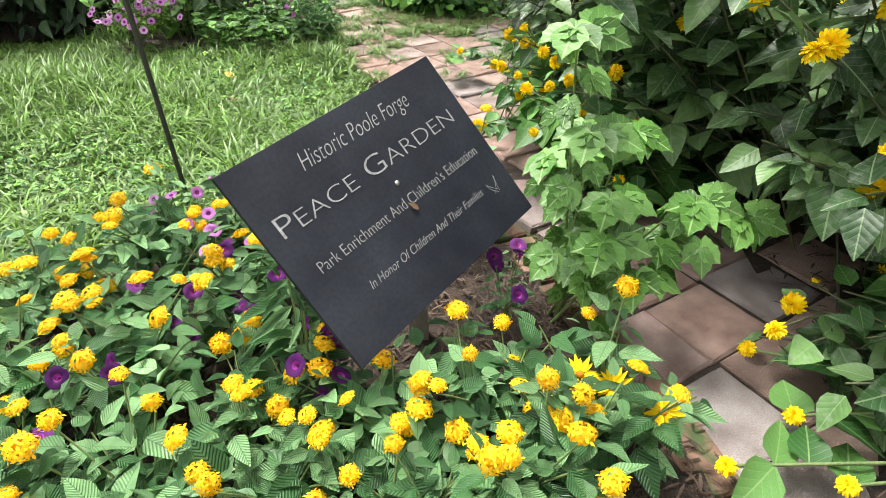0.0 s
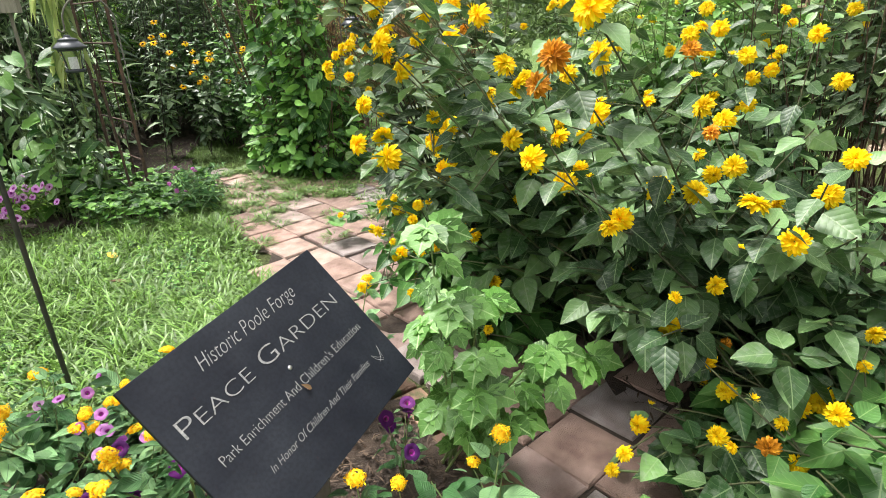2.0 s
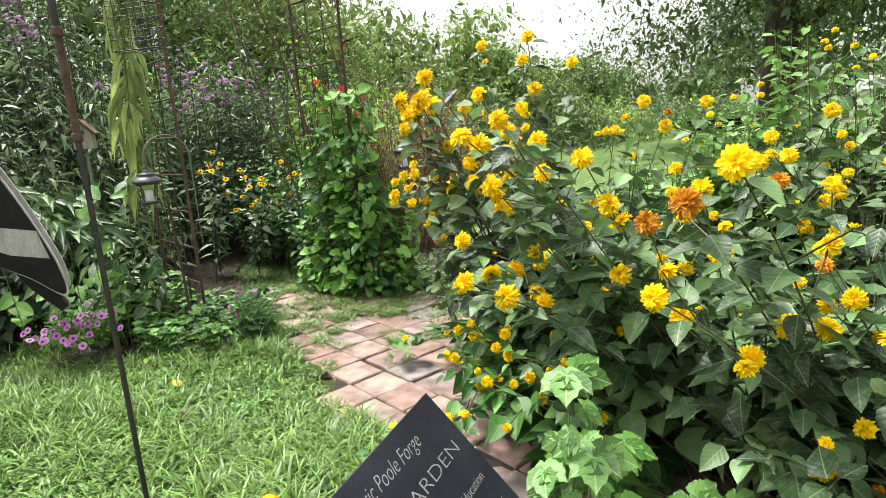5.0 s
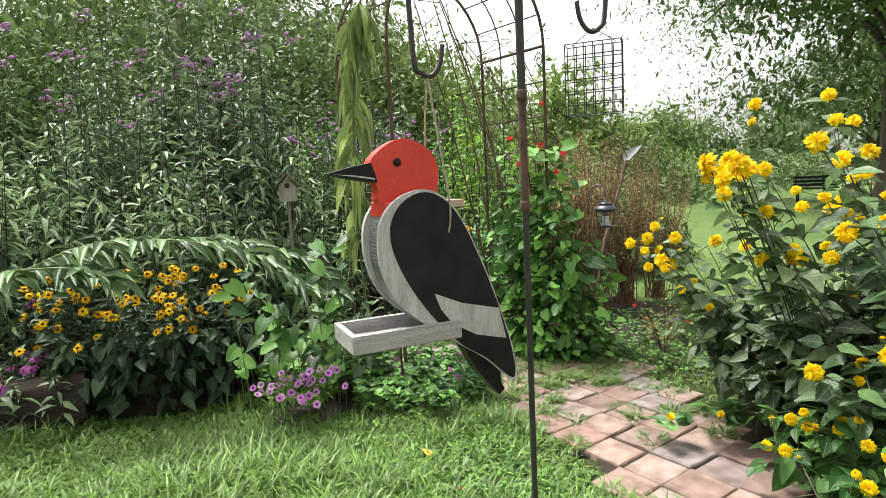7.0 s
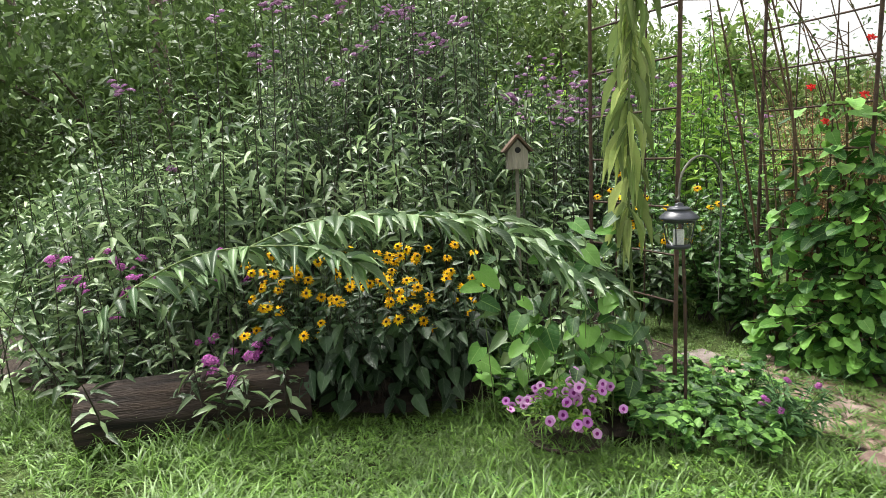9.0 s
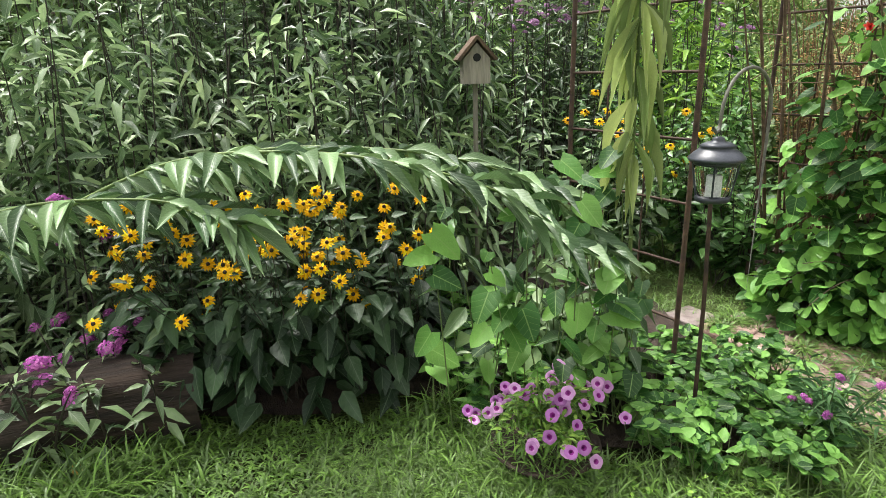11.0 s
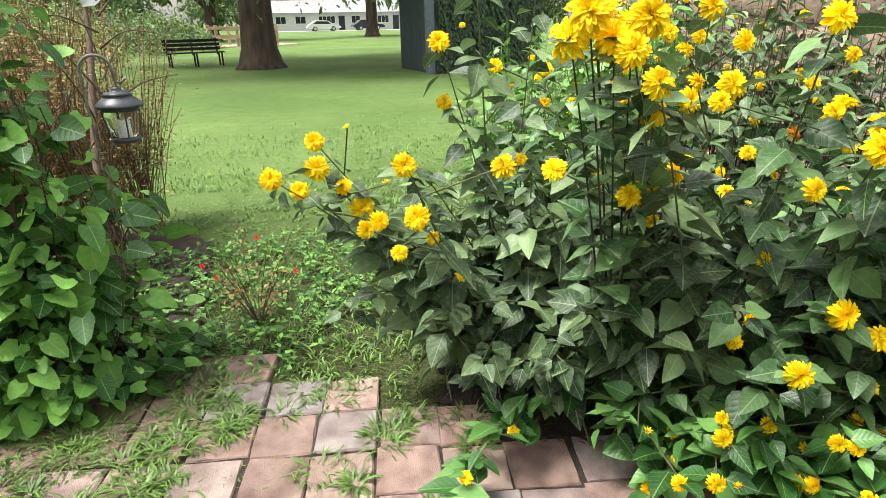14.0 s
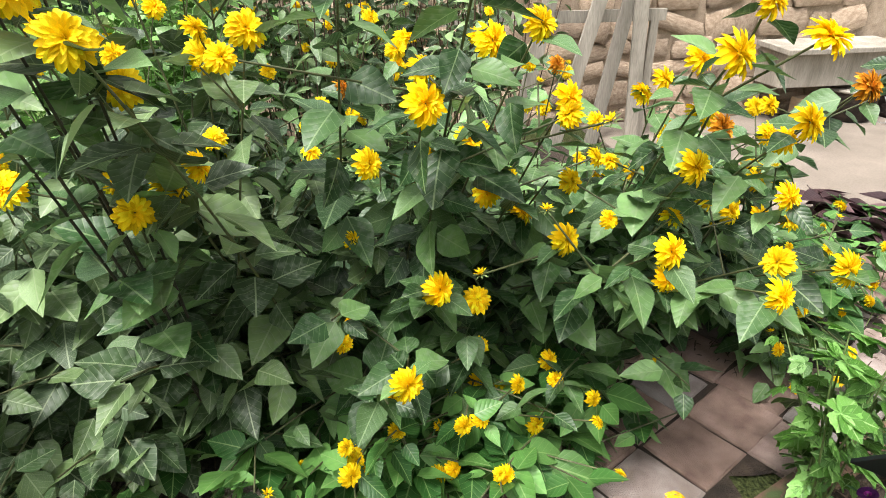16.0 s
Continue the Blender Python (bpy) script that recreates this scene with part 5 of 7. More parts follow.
# ---- lantana bed round the sign ----
FRONT = [(-1.02, 0.52), (-0.80, 0.60), (-0.58, 0.55), (-0.36, 0.58), (-0.14, 0.55), (0.06, 0.60), (-0.92, 0.82), (-0.68, 0.82), (-0.44, 0.78), (-0.20, 0.74), (0.02, 0.78), (-1.00, 1.08), (-0.76, 1.08), (-0.54, 1.06), (-0.82, 1.30), (-0.58, 1.32), (-0.34, 1.36), (0.20, 0.72), (-0.22, 1.48), (-0.05, 1.5)]
for i, (bx, by) in enumerate(FRONT):
    p = Plant("lantana_plant", (bx, by, 0.03), "low lantana plant with yellow flower heads and crinkled leaves", "flower plant", "bedding lantanas")
    h = 0.34 if by > 1.4 else 0.21 if -0.5 < bx < 0.05 and by > 0.5 else 0.28
    for k in range(15):
        a, r = rng.uniform(0, 6.28), 0.16 * math.sqrt(rng.uniform(0.05, 1))
        tip = np.array((bx + r * math.cos(a), by + r * math.sin(a), h * rng.uniform(0.55, 1.0)))
        p.branch((bx + rng.normal(0, 0.03), by + rng.normal(0, 0.03), 0.03), tip, 0.003, start=0.25, gap=0.034, length=0.082, width=0.046, droop=0.12)
        if k < (8 if by < 1.4 else 5):
            p.flower(tip + np.array((0, 0, 0.02)), (rng.normal(0, 0.3), rng.normal(-0.2, 0.3), 1), rng.uniform(0.017, 0.028), F_LANT[k % 2], "flower_head")
    p.finish("ovate", M_LANTANA, M_STEM, 22)
for bx, by in ((-0.62, 0.95), (-0.40, 0.92), (-0.30, 0.85), (-0.75, 0.70), (-0.95, 0.68), (-0.35, 1.10), (0.06, 1.08), (-0.5, 1.15)):
    p = Plant("dark_petunia", (bx, by, 0.03), "deep purple petunia among the lantanas", "flower plant", "purple petunias")
    for _ in range(5):
        tip = np.array((bx + rng.normal(0, 0.06), by + rng.normal(0, 0.06), rng.uniform(0.14, 0.24)))
        p.branch((bx, by, 0.03), tip, 0.002, gap=0.03, length=0.04, width=0.02)
        p.flower(tip, (rng.normal(0, 0.4), rng.normal(-0.5, 0.3), 0.8), 0.022, F_PETD)
    p.finish("ellipse", M_LANTANA, M_STEM, 8)
for bx, by in ((-0.72, 1.28), (-0.66, 1.20), (-0.80, 1.40)):
    p = Plant("pink_petunia", (bx, by, 0.03), "pink petunia at the foot of the pole", "flower plant", "pink petunias")
    for _ in range(4):
        tip = np.array((bx + rng.normal(0, 0.05), by + rng.normal(0, 0.05), rng.uniform(0.14, 0.26)))
        p.branch((bx, by, 0.03), tip, 0.002, gap=0.03, length=0.04, width=0.02)
        p.flower(tip, (rng.normal(0, 0.4), rng.normal(-0.5, 0.3), 0.8), 0.017, F_PET)
    p.finish("ellipse", M_LANTANA, M_STEM, 8)
# narrow-leaved plant beside the sign
p = Plant("narrow_leaf_plant", (-0.36, 0.86, 0.03), "young plant with narrow pale green leaves", "plant")
for _ in range(4):
    p.branch((-0.36, 0.86, 0.03), (-0.36 + rng.normal(0, 0.06), 0.86 + rng.normal(0, 0.05), rng.uniform(0.28, 0.40)), 0.003, start=0.4, gap=0.025, length=0.11, width=0.022, droop=0.0)
p.finish("lance", M_LANTANA, M_STEM, 20)
# yellow daisies
p = Plant("daisy_plant", (0.24, 0.66, 0.03), "yellow daisies with broad rays", "flower plant")
for x, y, z in ((0.30, 0.70, 0.15), (0.22, 0.74, 0.17), (0.17, 0.78, 0.16)):
    p.branch((0.24, 0.66, 0.03), (x, y, z), 0.003, gap=0.04, length=0.06, width=0.04)
    p.flower((x, y, z), (-0.1, -0.5, 0.8), 0.038, F_DAISY)
p.finish("ovate", M_LANTANA, M_STEM, 8)

# ---- lobed-leaf shrub beside the sign ----
p = Plant("hibiscus_plant", (0.20, 1.10, 0.03), "young bright green plant with lobed toothed leaves", "plant")
for tip, n in (((0.16, 1.06, 0.72), 0.055), ((0.20, 1.02, 0.55), 0.05), ((0.28, 1.08, 0.52), 0.05), ((0.22, 1.16, 0.50), 0.05), ((0.42, 1.02, 0.40), 0.045), ((0.52, 1.02, 0.36), 0.045), ((0.24, 0.98, 0.34), 0.05), ((0.26, 1.04, 0.40), 0.05), ((0.32, 0.98, 0.25), 0.05), ((0.16, 1.2, 0.42), 0.05)):
    p.branch((0.20 + rng.normal(0, 0.02), 1.10 + rng.normal(0, 0.02), 0.03), tip, 0.004, sag=0.02, start=0.3, gap=n * 0.8, length=0.088, width=0.086, droop=0.55, pair=False)
    p.leaf(tip, (-0.3, -0.7, 0.1), (0, 0, 1), 0.10, 0.10)
    p.leaf(tip, (0.7, -0.3, 0.0), (0, 0, 1), 0.09, 0.09)
p.leaves = [(*f[:5], f[5] - 0.25, rng.normal(-0.25, 0.35), rng.normal(-0.55, 0.3), 0.8, *f[9:]) for f in p.leaves]
p.finish("lobed", M_HIBISCUS, M_STEM, 140)

# ---- petunias in the bowl ----
p = Plant("petunia_plant", (-1.82, 3.60, 0.065), "trailing petunias with many pink-purple blooms in the bowl", "flower plant")
for k in range(54):
    a, r = rng.uniform(0, 6.28), 0.25 * math.sqrt(rng.uniform())
    tip = np.array((-1.81 + r * math.cos(a) * 1.05, 3.50 + r * math.sin(a) * 0.85, 0.12 + rng.uniform(0.02, 0.26) * (1 - (r / 0.30) ** 2) + 0.03))
    p.branch((-1.81 + rng.normal(0, 0.06), 3.59 + rng.normal(0, 0.06), 0.1), tip, 0.002, gap=0.025, length=0.045, width=0.018, droop=0.1)
    if k < 44:
        p.flower(tip + np.array((0, -0.012, 0.015)), (rng.normal(0, 0.35), rng.normal(-0.8, 0.2), 0.6), rng.uniform(0.020, 0.025), F_PET)
p.finish("lance", M_BRIGHT, M_STEM, 60)


# ---- herb carpet and vines between bowl and path ----
def carpet(name, poly, count, h, shape, material, label, category, length, width, singles=60, zmin=0.03):
    p = Plant(name, (poly[0][0], poly[0][1], 0.02), label, category)
    xs, ys = [q[0] for q in poly], [q[1] for q in poly]
    n = 0
    while n < count:
        x, y = rng.uniform(min(xs), max(xs)), rng.uniform(min(ys), max(ys))
        if not in_poly(np.array(x), np.array(y), poly):
            continue
        n += 1
        z = zmin + h * rng.uniform(0.1, 1.0) * (0.6 + 0.4 * noise.noise(Vector((x * 3, y * 3, 1))))
        b = np.array((x + rng.normal(0, 0.05), y + rng.normal(0, 0.05), 0.0))
        p.stem(np.linspace(b, (x, y, z), 4), 0.002, 0.0015)
        for _ in range(4):
            a = rng.uniform(0, 6.28)
            p.leaf((x, y, z), (math.cos(a), math.sin(a), rng.normal(0.1, 0.3)), (rng.normal(0, 0.3), rng.normal(-0.3, 0.3), 1), length * rng.uniform(0.6, 1.15), width * rng.uniform(0.6, 1.15))
    return p.finish(shape, material, M_STEM, singles)


carpet("ground_ivy", [(-1.5, 3.45), (-1.0, 3.30), (-0.72, 3.65), (-0.85, 4.3), (-1.35, 4.2), (-1.5, 3.8)], 420, 0.28, "heart", M_VINE, "low carpet of fresh green heart-shaped leaves", "ground cover", 0.052, 0.046, 220)
carpet("ground_ivy", [(-2.2, 3.75), (-1.5, 3.7), (-1.3, 4.3), (-2.2, 4.6)], 260, 0.42, "heart", M_VINE, "leafy undergrowth behind the petunia bowl", "ground cover", 0.075, 0.06, 120)
carpet("clover_patch", [(-1.9, 3.2), (-0.9, 2.9), (-0.7, 3.3), (-1.4, 3.45)], 120, 0.06, "ellipse", M_BRIGHT, "patch of small clover leaves in the grass", "weeds", 0.02, 0.016, 0)
carpet("lawn_clover", [(-2.6, 1.7), (-0.5, 1.75), (-0.7, 3.2), (-2.4, 3.2)], 1500, 0.035, "slim_ellipse", M_VINE, "small clover and plantain leaves scattered in the lawn", "weeds", 0.026, 0.017, 0)
carpet("lawn_weeds", [(-0.2, 4.6), (0.35, 3.75), (1.2, 3.7), (1.8, 4.6), (0.9, 5.4)], 700, 0.09, "slim_ellipse", M_VINE, "low creeping weeds at the edge of the lawn", "weeds", 0.04, 0.025, 0)

# pink-flowered plant at the path's edge
p = Plant("fern_leaf_plant", (-0.82, 3.62, 0.03), "feathery green plant with small magenta flower heads", "flower plant")
for k in range(16):
    a = rng.uniform(0, 6.28)
    tip = np.array((-0.80 + 0.16 * math.cos(a), 3.60 + 0.14 * math.sin(a), rng.uniform(0.15, 0.36)))
    p.branch((-0.82, 3.62, 0.03), tip, 0.0025, gap=0.02, length=0.075, width=0.014, droop=0.1)
    if k % 3 == 0:
        for _ in range(2):
            p.flower(tip + rng.normal(0, 0.012, 3), (0, -0.4, 0.8), 0.014, F_MAG, "flower_head")
p.finish("lance", M_LANTANA, M_STEM, 60)

# ---- coneflowers ----
for bx, by in ((-3.05, 3.95), (-2.80, 3.98), (-2.55, 4.05), (-2.35, 4.12), (-3.25, 4.05), (-2.7, 4.2)):
    p = Plant("coneflower_plant", (bx, by, 0.03), "black-eyed coneflowers above broad dark leaves", "flower plant", "black-eyed coneflowers")
    for k in range(17):
        tip = np.array((bx + rng.normal(0, 0.12), by - 0.16 + rng.normal(0, 0.10), rng.uniform(0.60, 0.88) if k > 2 else rng.uniform(0.42, 0.58)))
        p.branch((bx + rng.normal(0, 0.05), by + rng.normal(0, 0.05), 0.03), tip, 0.0025, start=0.2, gap=0.11, length=0.10, width=0.05, droop=0.3)
        p.flower(tip, (rng.normal(0.1, 0.3), rng.normal(-0.7, 0.25), 0.6), rng.uniform(0.028, 0.034), F_RUDB[k % 2])
    for _ in range(60):
        a = rng.uniform(0, 6.28)
        z = rng.uniform(0.10, 0.55)
        r = 0.22 * (1 - 0.5 * z)
        p.leaf((bx + r * math.cos(a), by - 0.06 + r * math.sin(a), z), (math.cos(a) * 0.7 + rng.normal(0, 0.3), math.sin(a) * 0.7 - 0.2 + rng.normal(0, 0.3), rng.normal(-0.5, 0.35)), (math.cos(a) + rng.normal(0, 0.3), math.sin(a) - 0.5, 0.8), rng.uniform(0.09, 0.17), rng.uniform(0.05, 0.085))
    p.finish("ovate", M_DARKLEAF, M_DSTEM, 60)
for bx, by, h in ((-1.35, 5.4, 0.95), (-0.9, 5.6, 0.9), (-1.0, 5.3, 0.75), (-0.6, 5.5, 0.85)):
    p = Plant("coneflower_plant", (bx, by, 0.03), "black-eyed coneflowers beyond the garden arch", "flower plant", "black-eyed coneflowers")
    for k in range(6):
        tip = np.array((bx + rng.normal(0, 0.12), by + rng.normal(0, 0.1), h + rng.normal(0, 0.08)))
        p.branch((bx, by, 0.03), tip, 0.0025, gap=0.06, length=0.10, width=0.05)
        p.flower(tip, (rng.normal(0, 0.3), -0.6, 0.7), 0.034, F_RUDB[k % 2])
    p.finish("ovate", M_LANCE2, M_DSTEM, 10)

# ---- arching plant over the coneflowers ----
for ends in (((-3.9, 3.9, 0.6), (-3.1, 3.62, 1.02), (-2.5, 3.45, 1.10), (-2.0, 3.50, 0.98), (-1.75, 3.55, 0.78)), ((-3.4, 4.1, 0.7), (-2.9, 3.75, 1.04), (-2.3, 3.62, 1.08), (-1.85, 3.7, 0.95), (-1.6, 3.72, 0.72)), ((-4.3, 3.8, 0.5), (-3.6, 3.55, 0.9), (-3.0, 3.45, 0.98), (-2.7, 3.42, 0.9))):
    p = Plant("arching_plant", (ends[0][0], ends[0][1], 0.03), "long arching stem hung with drooping lance-shaped leaves", "plant", "arching stems")
    line = smooth_line([(ends[0][0], ends[0][1], 0.03), *ends], 12)
    p.stem(line, 0.007, 0.003)
    for i, q in enumerate(line[12:]):
        for s in (-1, 1):
            for _ in range(1):
                a = rng.normal(0, 0.5)
                p.leaf(q + Vector((rng.normal(0, 0.02), 0, 0)), (0.55 + 0.25 * s * rng.uniform() + a * 0.3, -0.75 * s + a, rng.uniform(-0.55, 0.1)), (0.2, -0.5 * s, 1), rng.uniform(0.13, 0.215), rng.uniform(0.034, 0.056))
    p.finish("lance", M_ARCHING, M_STEM, 80)

# ---- drooping plant by the arch ----
p = Plant("drooping_plant", (-1.42, 3.98, 0.03), "tall bent plant with long yellow-green hanging leaves", "plant")
line = smooth_line([(-1.42, 3.98, 0.03), (-1.44, 3.95, 0.6), (-1.46, 3.95, 1.2), (-1.44, 4.0, 1.8), (-1.40, 3.98, 2.25), (-1.36, 3.9, 2.4)], 12)
p.stem(line, 0.009, 0.004)
for q in line[20:]:
    for _ in range(3):
        a = rng.uniform(0, 6.28)
        p.leaf(q, (rng.uniform(0.2, 1.1) * math.cos(a), rng.uniform(0.2, 1.1) * math.sin(a), -1.0), (math.cos(a), math.sin(a), 0.3), rng.uniform(0.16, 0.36), rng.uniform(0.022, 0.045))
p.finish("lance", M_WILT, M_STEM, 90)
# broad heart-shaped leaves among the arching stems
p = Plant("broad_leaf_plant", (-1.75, 3.80, 0.03), "leafy plant with broad fresh green heart-shaped leaves", "plant")
for _ in range(26):
    bx, by = -1.72 + rng.normal(0, 0.20), 3.78 + rng.normal(0, 0.08)
    tip = np.array((bx + rng.normal(0, 0.06), by - rng.uniform(0.0, 0.14), rng.uniform(0.25, 1.02)))
    p.stem(np.linspace((bx, by, 0.03), tip, 5), 0.003, 0.002)
    for k in range(3):
        a = rng.uniform(3.4, 6.0)
        size = rng.uniform(0.06, 0.125)
        p.leaf(tip - np.array((0, 0, 0.07 * k)), (math.cos(a), math.sin(a), rng.uniform(-0.9, 0.0)), (rng.normal(0, 0.3), -0.7, 0.8), size, size * rng.uniform(0.75, 1.0))
p.finish("heart", M_VINE, M_STEM, 78)
# leafy stems at its foot
p = Plant("tall_leafy_plant", (-1.6, 4.0, 0.03), "leafy green stems at the foot of the arch", "plant")
for _ in range(11):
    bx, by = -1.6 + rng.normal(0, 0.2), 3.98 + rng.normal(0, 0.12)
    p.branch((bx, by, 0.03), (bx + rng.normal(0, 0.08), by + rng.normal(-0.05, 0.06), rng.uniform(0.5, 0.95)), 0.004, start=0.15, gap=0.07, length=0.16, width=0.06, droop=0.4)
p.finish("lance", M_LANCE, M_STEM, 110)


# ---- tall border ----
def tall_plant(x, y, h, mat, label, ln, wd, flowers=None, n=6, spread=0.15, singles=6, droop=0.15):
    p = Plant("tall_perennial", (x, y, 0.03), label, "flower plant", "tall border perennials")
    for _ in range(n):
        bx, by = x + rng.normal(0, spread), y + rng.normal(0, spread)
        tip = np.array((bx + rng.normal(0, 0.12), by + rng.normal(0, 0.12), h * rng.uniform(0.75, 1.08)))
        p.branch((bx, by, 0.03), tip, 0.0055, start=0.12, gap=0.045, length=ln, width=wd, droop=droop, steps=8)
        if flowers is not None and rng.uniform() < (0.4 if h > 1.1 else 0.25):
            for _ in range(6 if h > 1.1 else 3):
                p.flower(tip + rng.normal(0, 0.045, 3) * np.array((1, 1, 0.5)), (rng.normal(0, 0.4), rng.normal(-0.4, 0.3), 1), rng.uniform(0.022, 0.036), flowers, "flower_head")
    return p.finish("slim_lance", mat, M_DSTEM, singles, 4)


LT = "tall leafy border plant with narrow leaves"
for i in range(54):
    x, y = rng.uniform(-5.3, -1.75), rng.uniform(4.35, 6.6)
    h = 1.15 + 0.72 * (y - 4.3) + rng.normal(0, 0.16) + (0.1 if -4.2 < x < -2.2 else -0.2)
    if x < -4.3 and y > 4.9:
        continue
    iron = i % 3 == 0 and y > 4.9
    tall_plant(x, y, min(h, 2.9), (M_LANCE, M_LANCE2, M_LANCE, M_LANCE)[i % 4], "tall ironweed topped with purple flower clusters" if iron else LT, rng.uniform(0.13, 0.22), rng.uniform(0.034, 0.06), F_IRON if iron else None, droop=rng.uniform(0.15, 0.6))
for x, y, h in ((-3.6, 4.9, 2.25), (-4.2, 5.2, 2.5), (-2.9, 5.2, 2.7), (-3.7, 5.6, 2.85), (-2.3, 5.6, 2.8), (-4.5, 4.6, 1.75), (-1.1, 6.6, 1.9), (-0.4, 6.9, 1.75), (-1.6, 6.3, 1.8), (0.1, 7.3, 1.8)):
    tall_plant(x, y, h, M_LANCE2, "tall ironweed topped with purple flower clusters", 0.14, 0.026, F_IRON, 6, 0.2)
for x, y, h in ((-4.25, 3.95, 0.75), (-4.0, 3.8, 0.55), (-3.7, 3.75, 0.5), (-4.4, 4.2, 1.0), (-3.55, 4.0, 0.85), (-3.45, 3.72, 0.42), (-3.85, 3.62, 0.45), (-3.30, 3.80, 0.45), (-4.6, 4.0, 0.9), (-4.9, 4.1, 0.8)):
    tall_plant(x, y, h, M_LANCE, "leafy plant with magenta flower heads", 0.13, 0.04, F_MAG, 6, 0.16)
for x, y, h in ((-2.2, 6.3, 1.75), (-1.7, 6.45, 1.85), (-1.3, 6.5, 1.9), (-1.9, 6.9, 2.0), (-0.9, 6.8, 1.95), (-1.45, 7.2, 2.05)):
    p = Plant("tall_perennial", (x, y, 0.03), "tall ironweed topped with purple flower clusters", "flower plant", "tall border perennials")
    for _ in range(9):
        tip = np.array((x + rng.normal(0, 0.22), y + rng.normal(0, 0.2), h * rng.uniform(0.85, 1.08)))
        p.branch((x + rng.normal(0, 0.1), y + rng.normal(0, 0.1), 0.03), tip, 0.005, start=0.15, gap=0.05, length=0.15, width=0.026)
        for _ in range(2):
            p.flower(tip + rng.normal(0, 0.06, 3), (0, -0.5, 0.8), rng.uniform(0.022, 0.036), F_IRON, "flower_head")
    p.finish("slim_lance", M_LANCE2, M_DSTEM, 4)
# pale-leaved plants at the front
for x, y, h in ((-4.8, 4.25, 1.15), (-4.4, 4.15, 1.25), (-4.0, 4.25, 1.35), (-3.6, 4.3, 1.5), (-3.2, 4.4, 1.45), (-3.8, 4.5, 1.75), (-2.8, 4.5, 1.5)):
    tall_plant(x, y, h, M_PALE, "pale grey-green leafy plant at the front of the border", 0.18, 0.05, None, 6, 0.13, 20, 0.4)
# very tall single stems
for x, y, h in ((-3.9, 4.35, 2.25), (-2.55, 4.5, 2.0), (-3.0, 4.6, 2.3), (-2.7, 4.9, 2.6), (-2.0, 5.0, 2.5), (-4.5, 4.4, 2.4)):
    tall_plant(x, y, h, M_LANCE, "single tall pale stem with narrow leaves", 0.15, 0.024, None, 1, 0.02, 20, 0.3)
# bright tall mass behind the arch
for i in range(16):
    x, y = rng.uniform(-2.2, 0.2), rng.uniform(6.2, 8.2)
    tall_plant(x, y, rng.uniform(1.6, 2.5), (M_BRIGHT, M_VINE, M_LANCE2, M_VINE)[i % 4], "tall bright green perennial behind the arch", 0.17, 0.05, None, 6, 0.2, 10)

# ---- vine on the arch's right-hand side ----
p = Plant("climbing_vine", (-0.05, 4.55, 0.03), "dense climbing vine with heart-shaped leaves over the arch side", "vine")
def vine_leaf():
    size = 0.036 + 0.08 * rng.uniform() ** 1.6
    return size, size * rng.uniform(0.85, 1.1)


for k in range(1900):
    t = rng.uniform()
    z = 1.25 * (1 - math.sqrt(rng.uniform()) * 0.98) if k < 1650 else rng.uniform(0.9, 1.5)
    r = 0.36 * (1 - 0.35 * z) * math.sqrt(rng.uniform(0.3, 1))
    a = rng.uniform(0, 6.28)
    cx, cy = -0.30 + 0.36 * t, 4.72 - 0.40 * t
    o = np.array((cx + r * math.cos(a), cy + r * math.sin(a) * 0.8, z + 0.03))
    if z > 0.8 and o[0] > 0.08:
        continue
    p.leaf(o, (math.cos(a) * 0.7 + rng.normal(0, 0.4), math.sin(a) * 0.7 - 0.15 + rng.normal(0, 0.4), rng.uniform(-0.8, 0.3)), (math.cos(a) + rng.normal(0, 0.7), math.sin(a) - 0.3 + rng.normal(0, 0.7), 0.9), *vine_leaf())
for k in range(26):
    a = rng.uniform(0, 6.28)
    b = np.array((-0.05 + rng.normal(0, 0.15), 4.5 + rng.normal(0, 0.12), 0.03))
    p.stem(smooth_line([b, b + np.array((rng.normal(0, 0.15), rng.normal(0, 0.1), 0.5)), b + np.array((rng.normal(0, 0.25), rng.normal(0, 0.15), 1.1))], 5), 0.004, 0.002)
for tip in ((-0.55, 4.35, 0.42), (-0.62, 4.15, 0.30), (0.05, 4.05, 0.36), (0.12, 4.02, 0.22)):
    p.branch((-0.1, 4.5, 0.25), tip, 0.003, start=0.3, gap=0.05, length=0.075, width=0.065, pair=False)
p.finish("heart", M_VINE, M_CANE, 280)
for x, y, h in ((-0.62, 5.45, 0.95), (-0.85, 5.85, 1.1), (-0.35, 5.75, 1.15), (-1.1, 6.1, 1.2), (-0.5, 5.15, 0.7)):
    p = Plant("leafy_shrub", (x, y, 0.02), "leafy dark green shrub beyond the garden arch", "shrub", "shrubs beyond the arch")
    for _ in range(22):
        a, r = rng.uniform(0, 6.28), 0.30 * math.sqrt(rng.uniform())
        p.branch((x + rng.normal(0, 0.05), y + rng.normal(0, 0.05), 0.02), (x + r * math.cos(a), y + r * math.sin(a), h * rng.uniform(0.4, 1.05)), 0.004, start=0.15, gap=0.05, length=0.10, width=0.06, droop=0.3)
    p.finish("ovate", M_SUNLEAF2, M_DSTEM, 20)

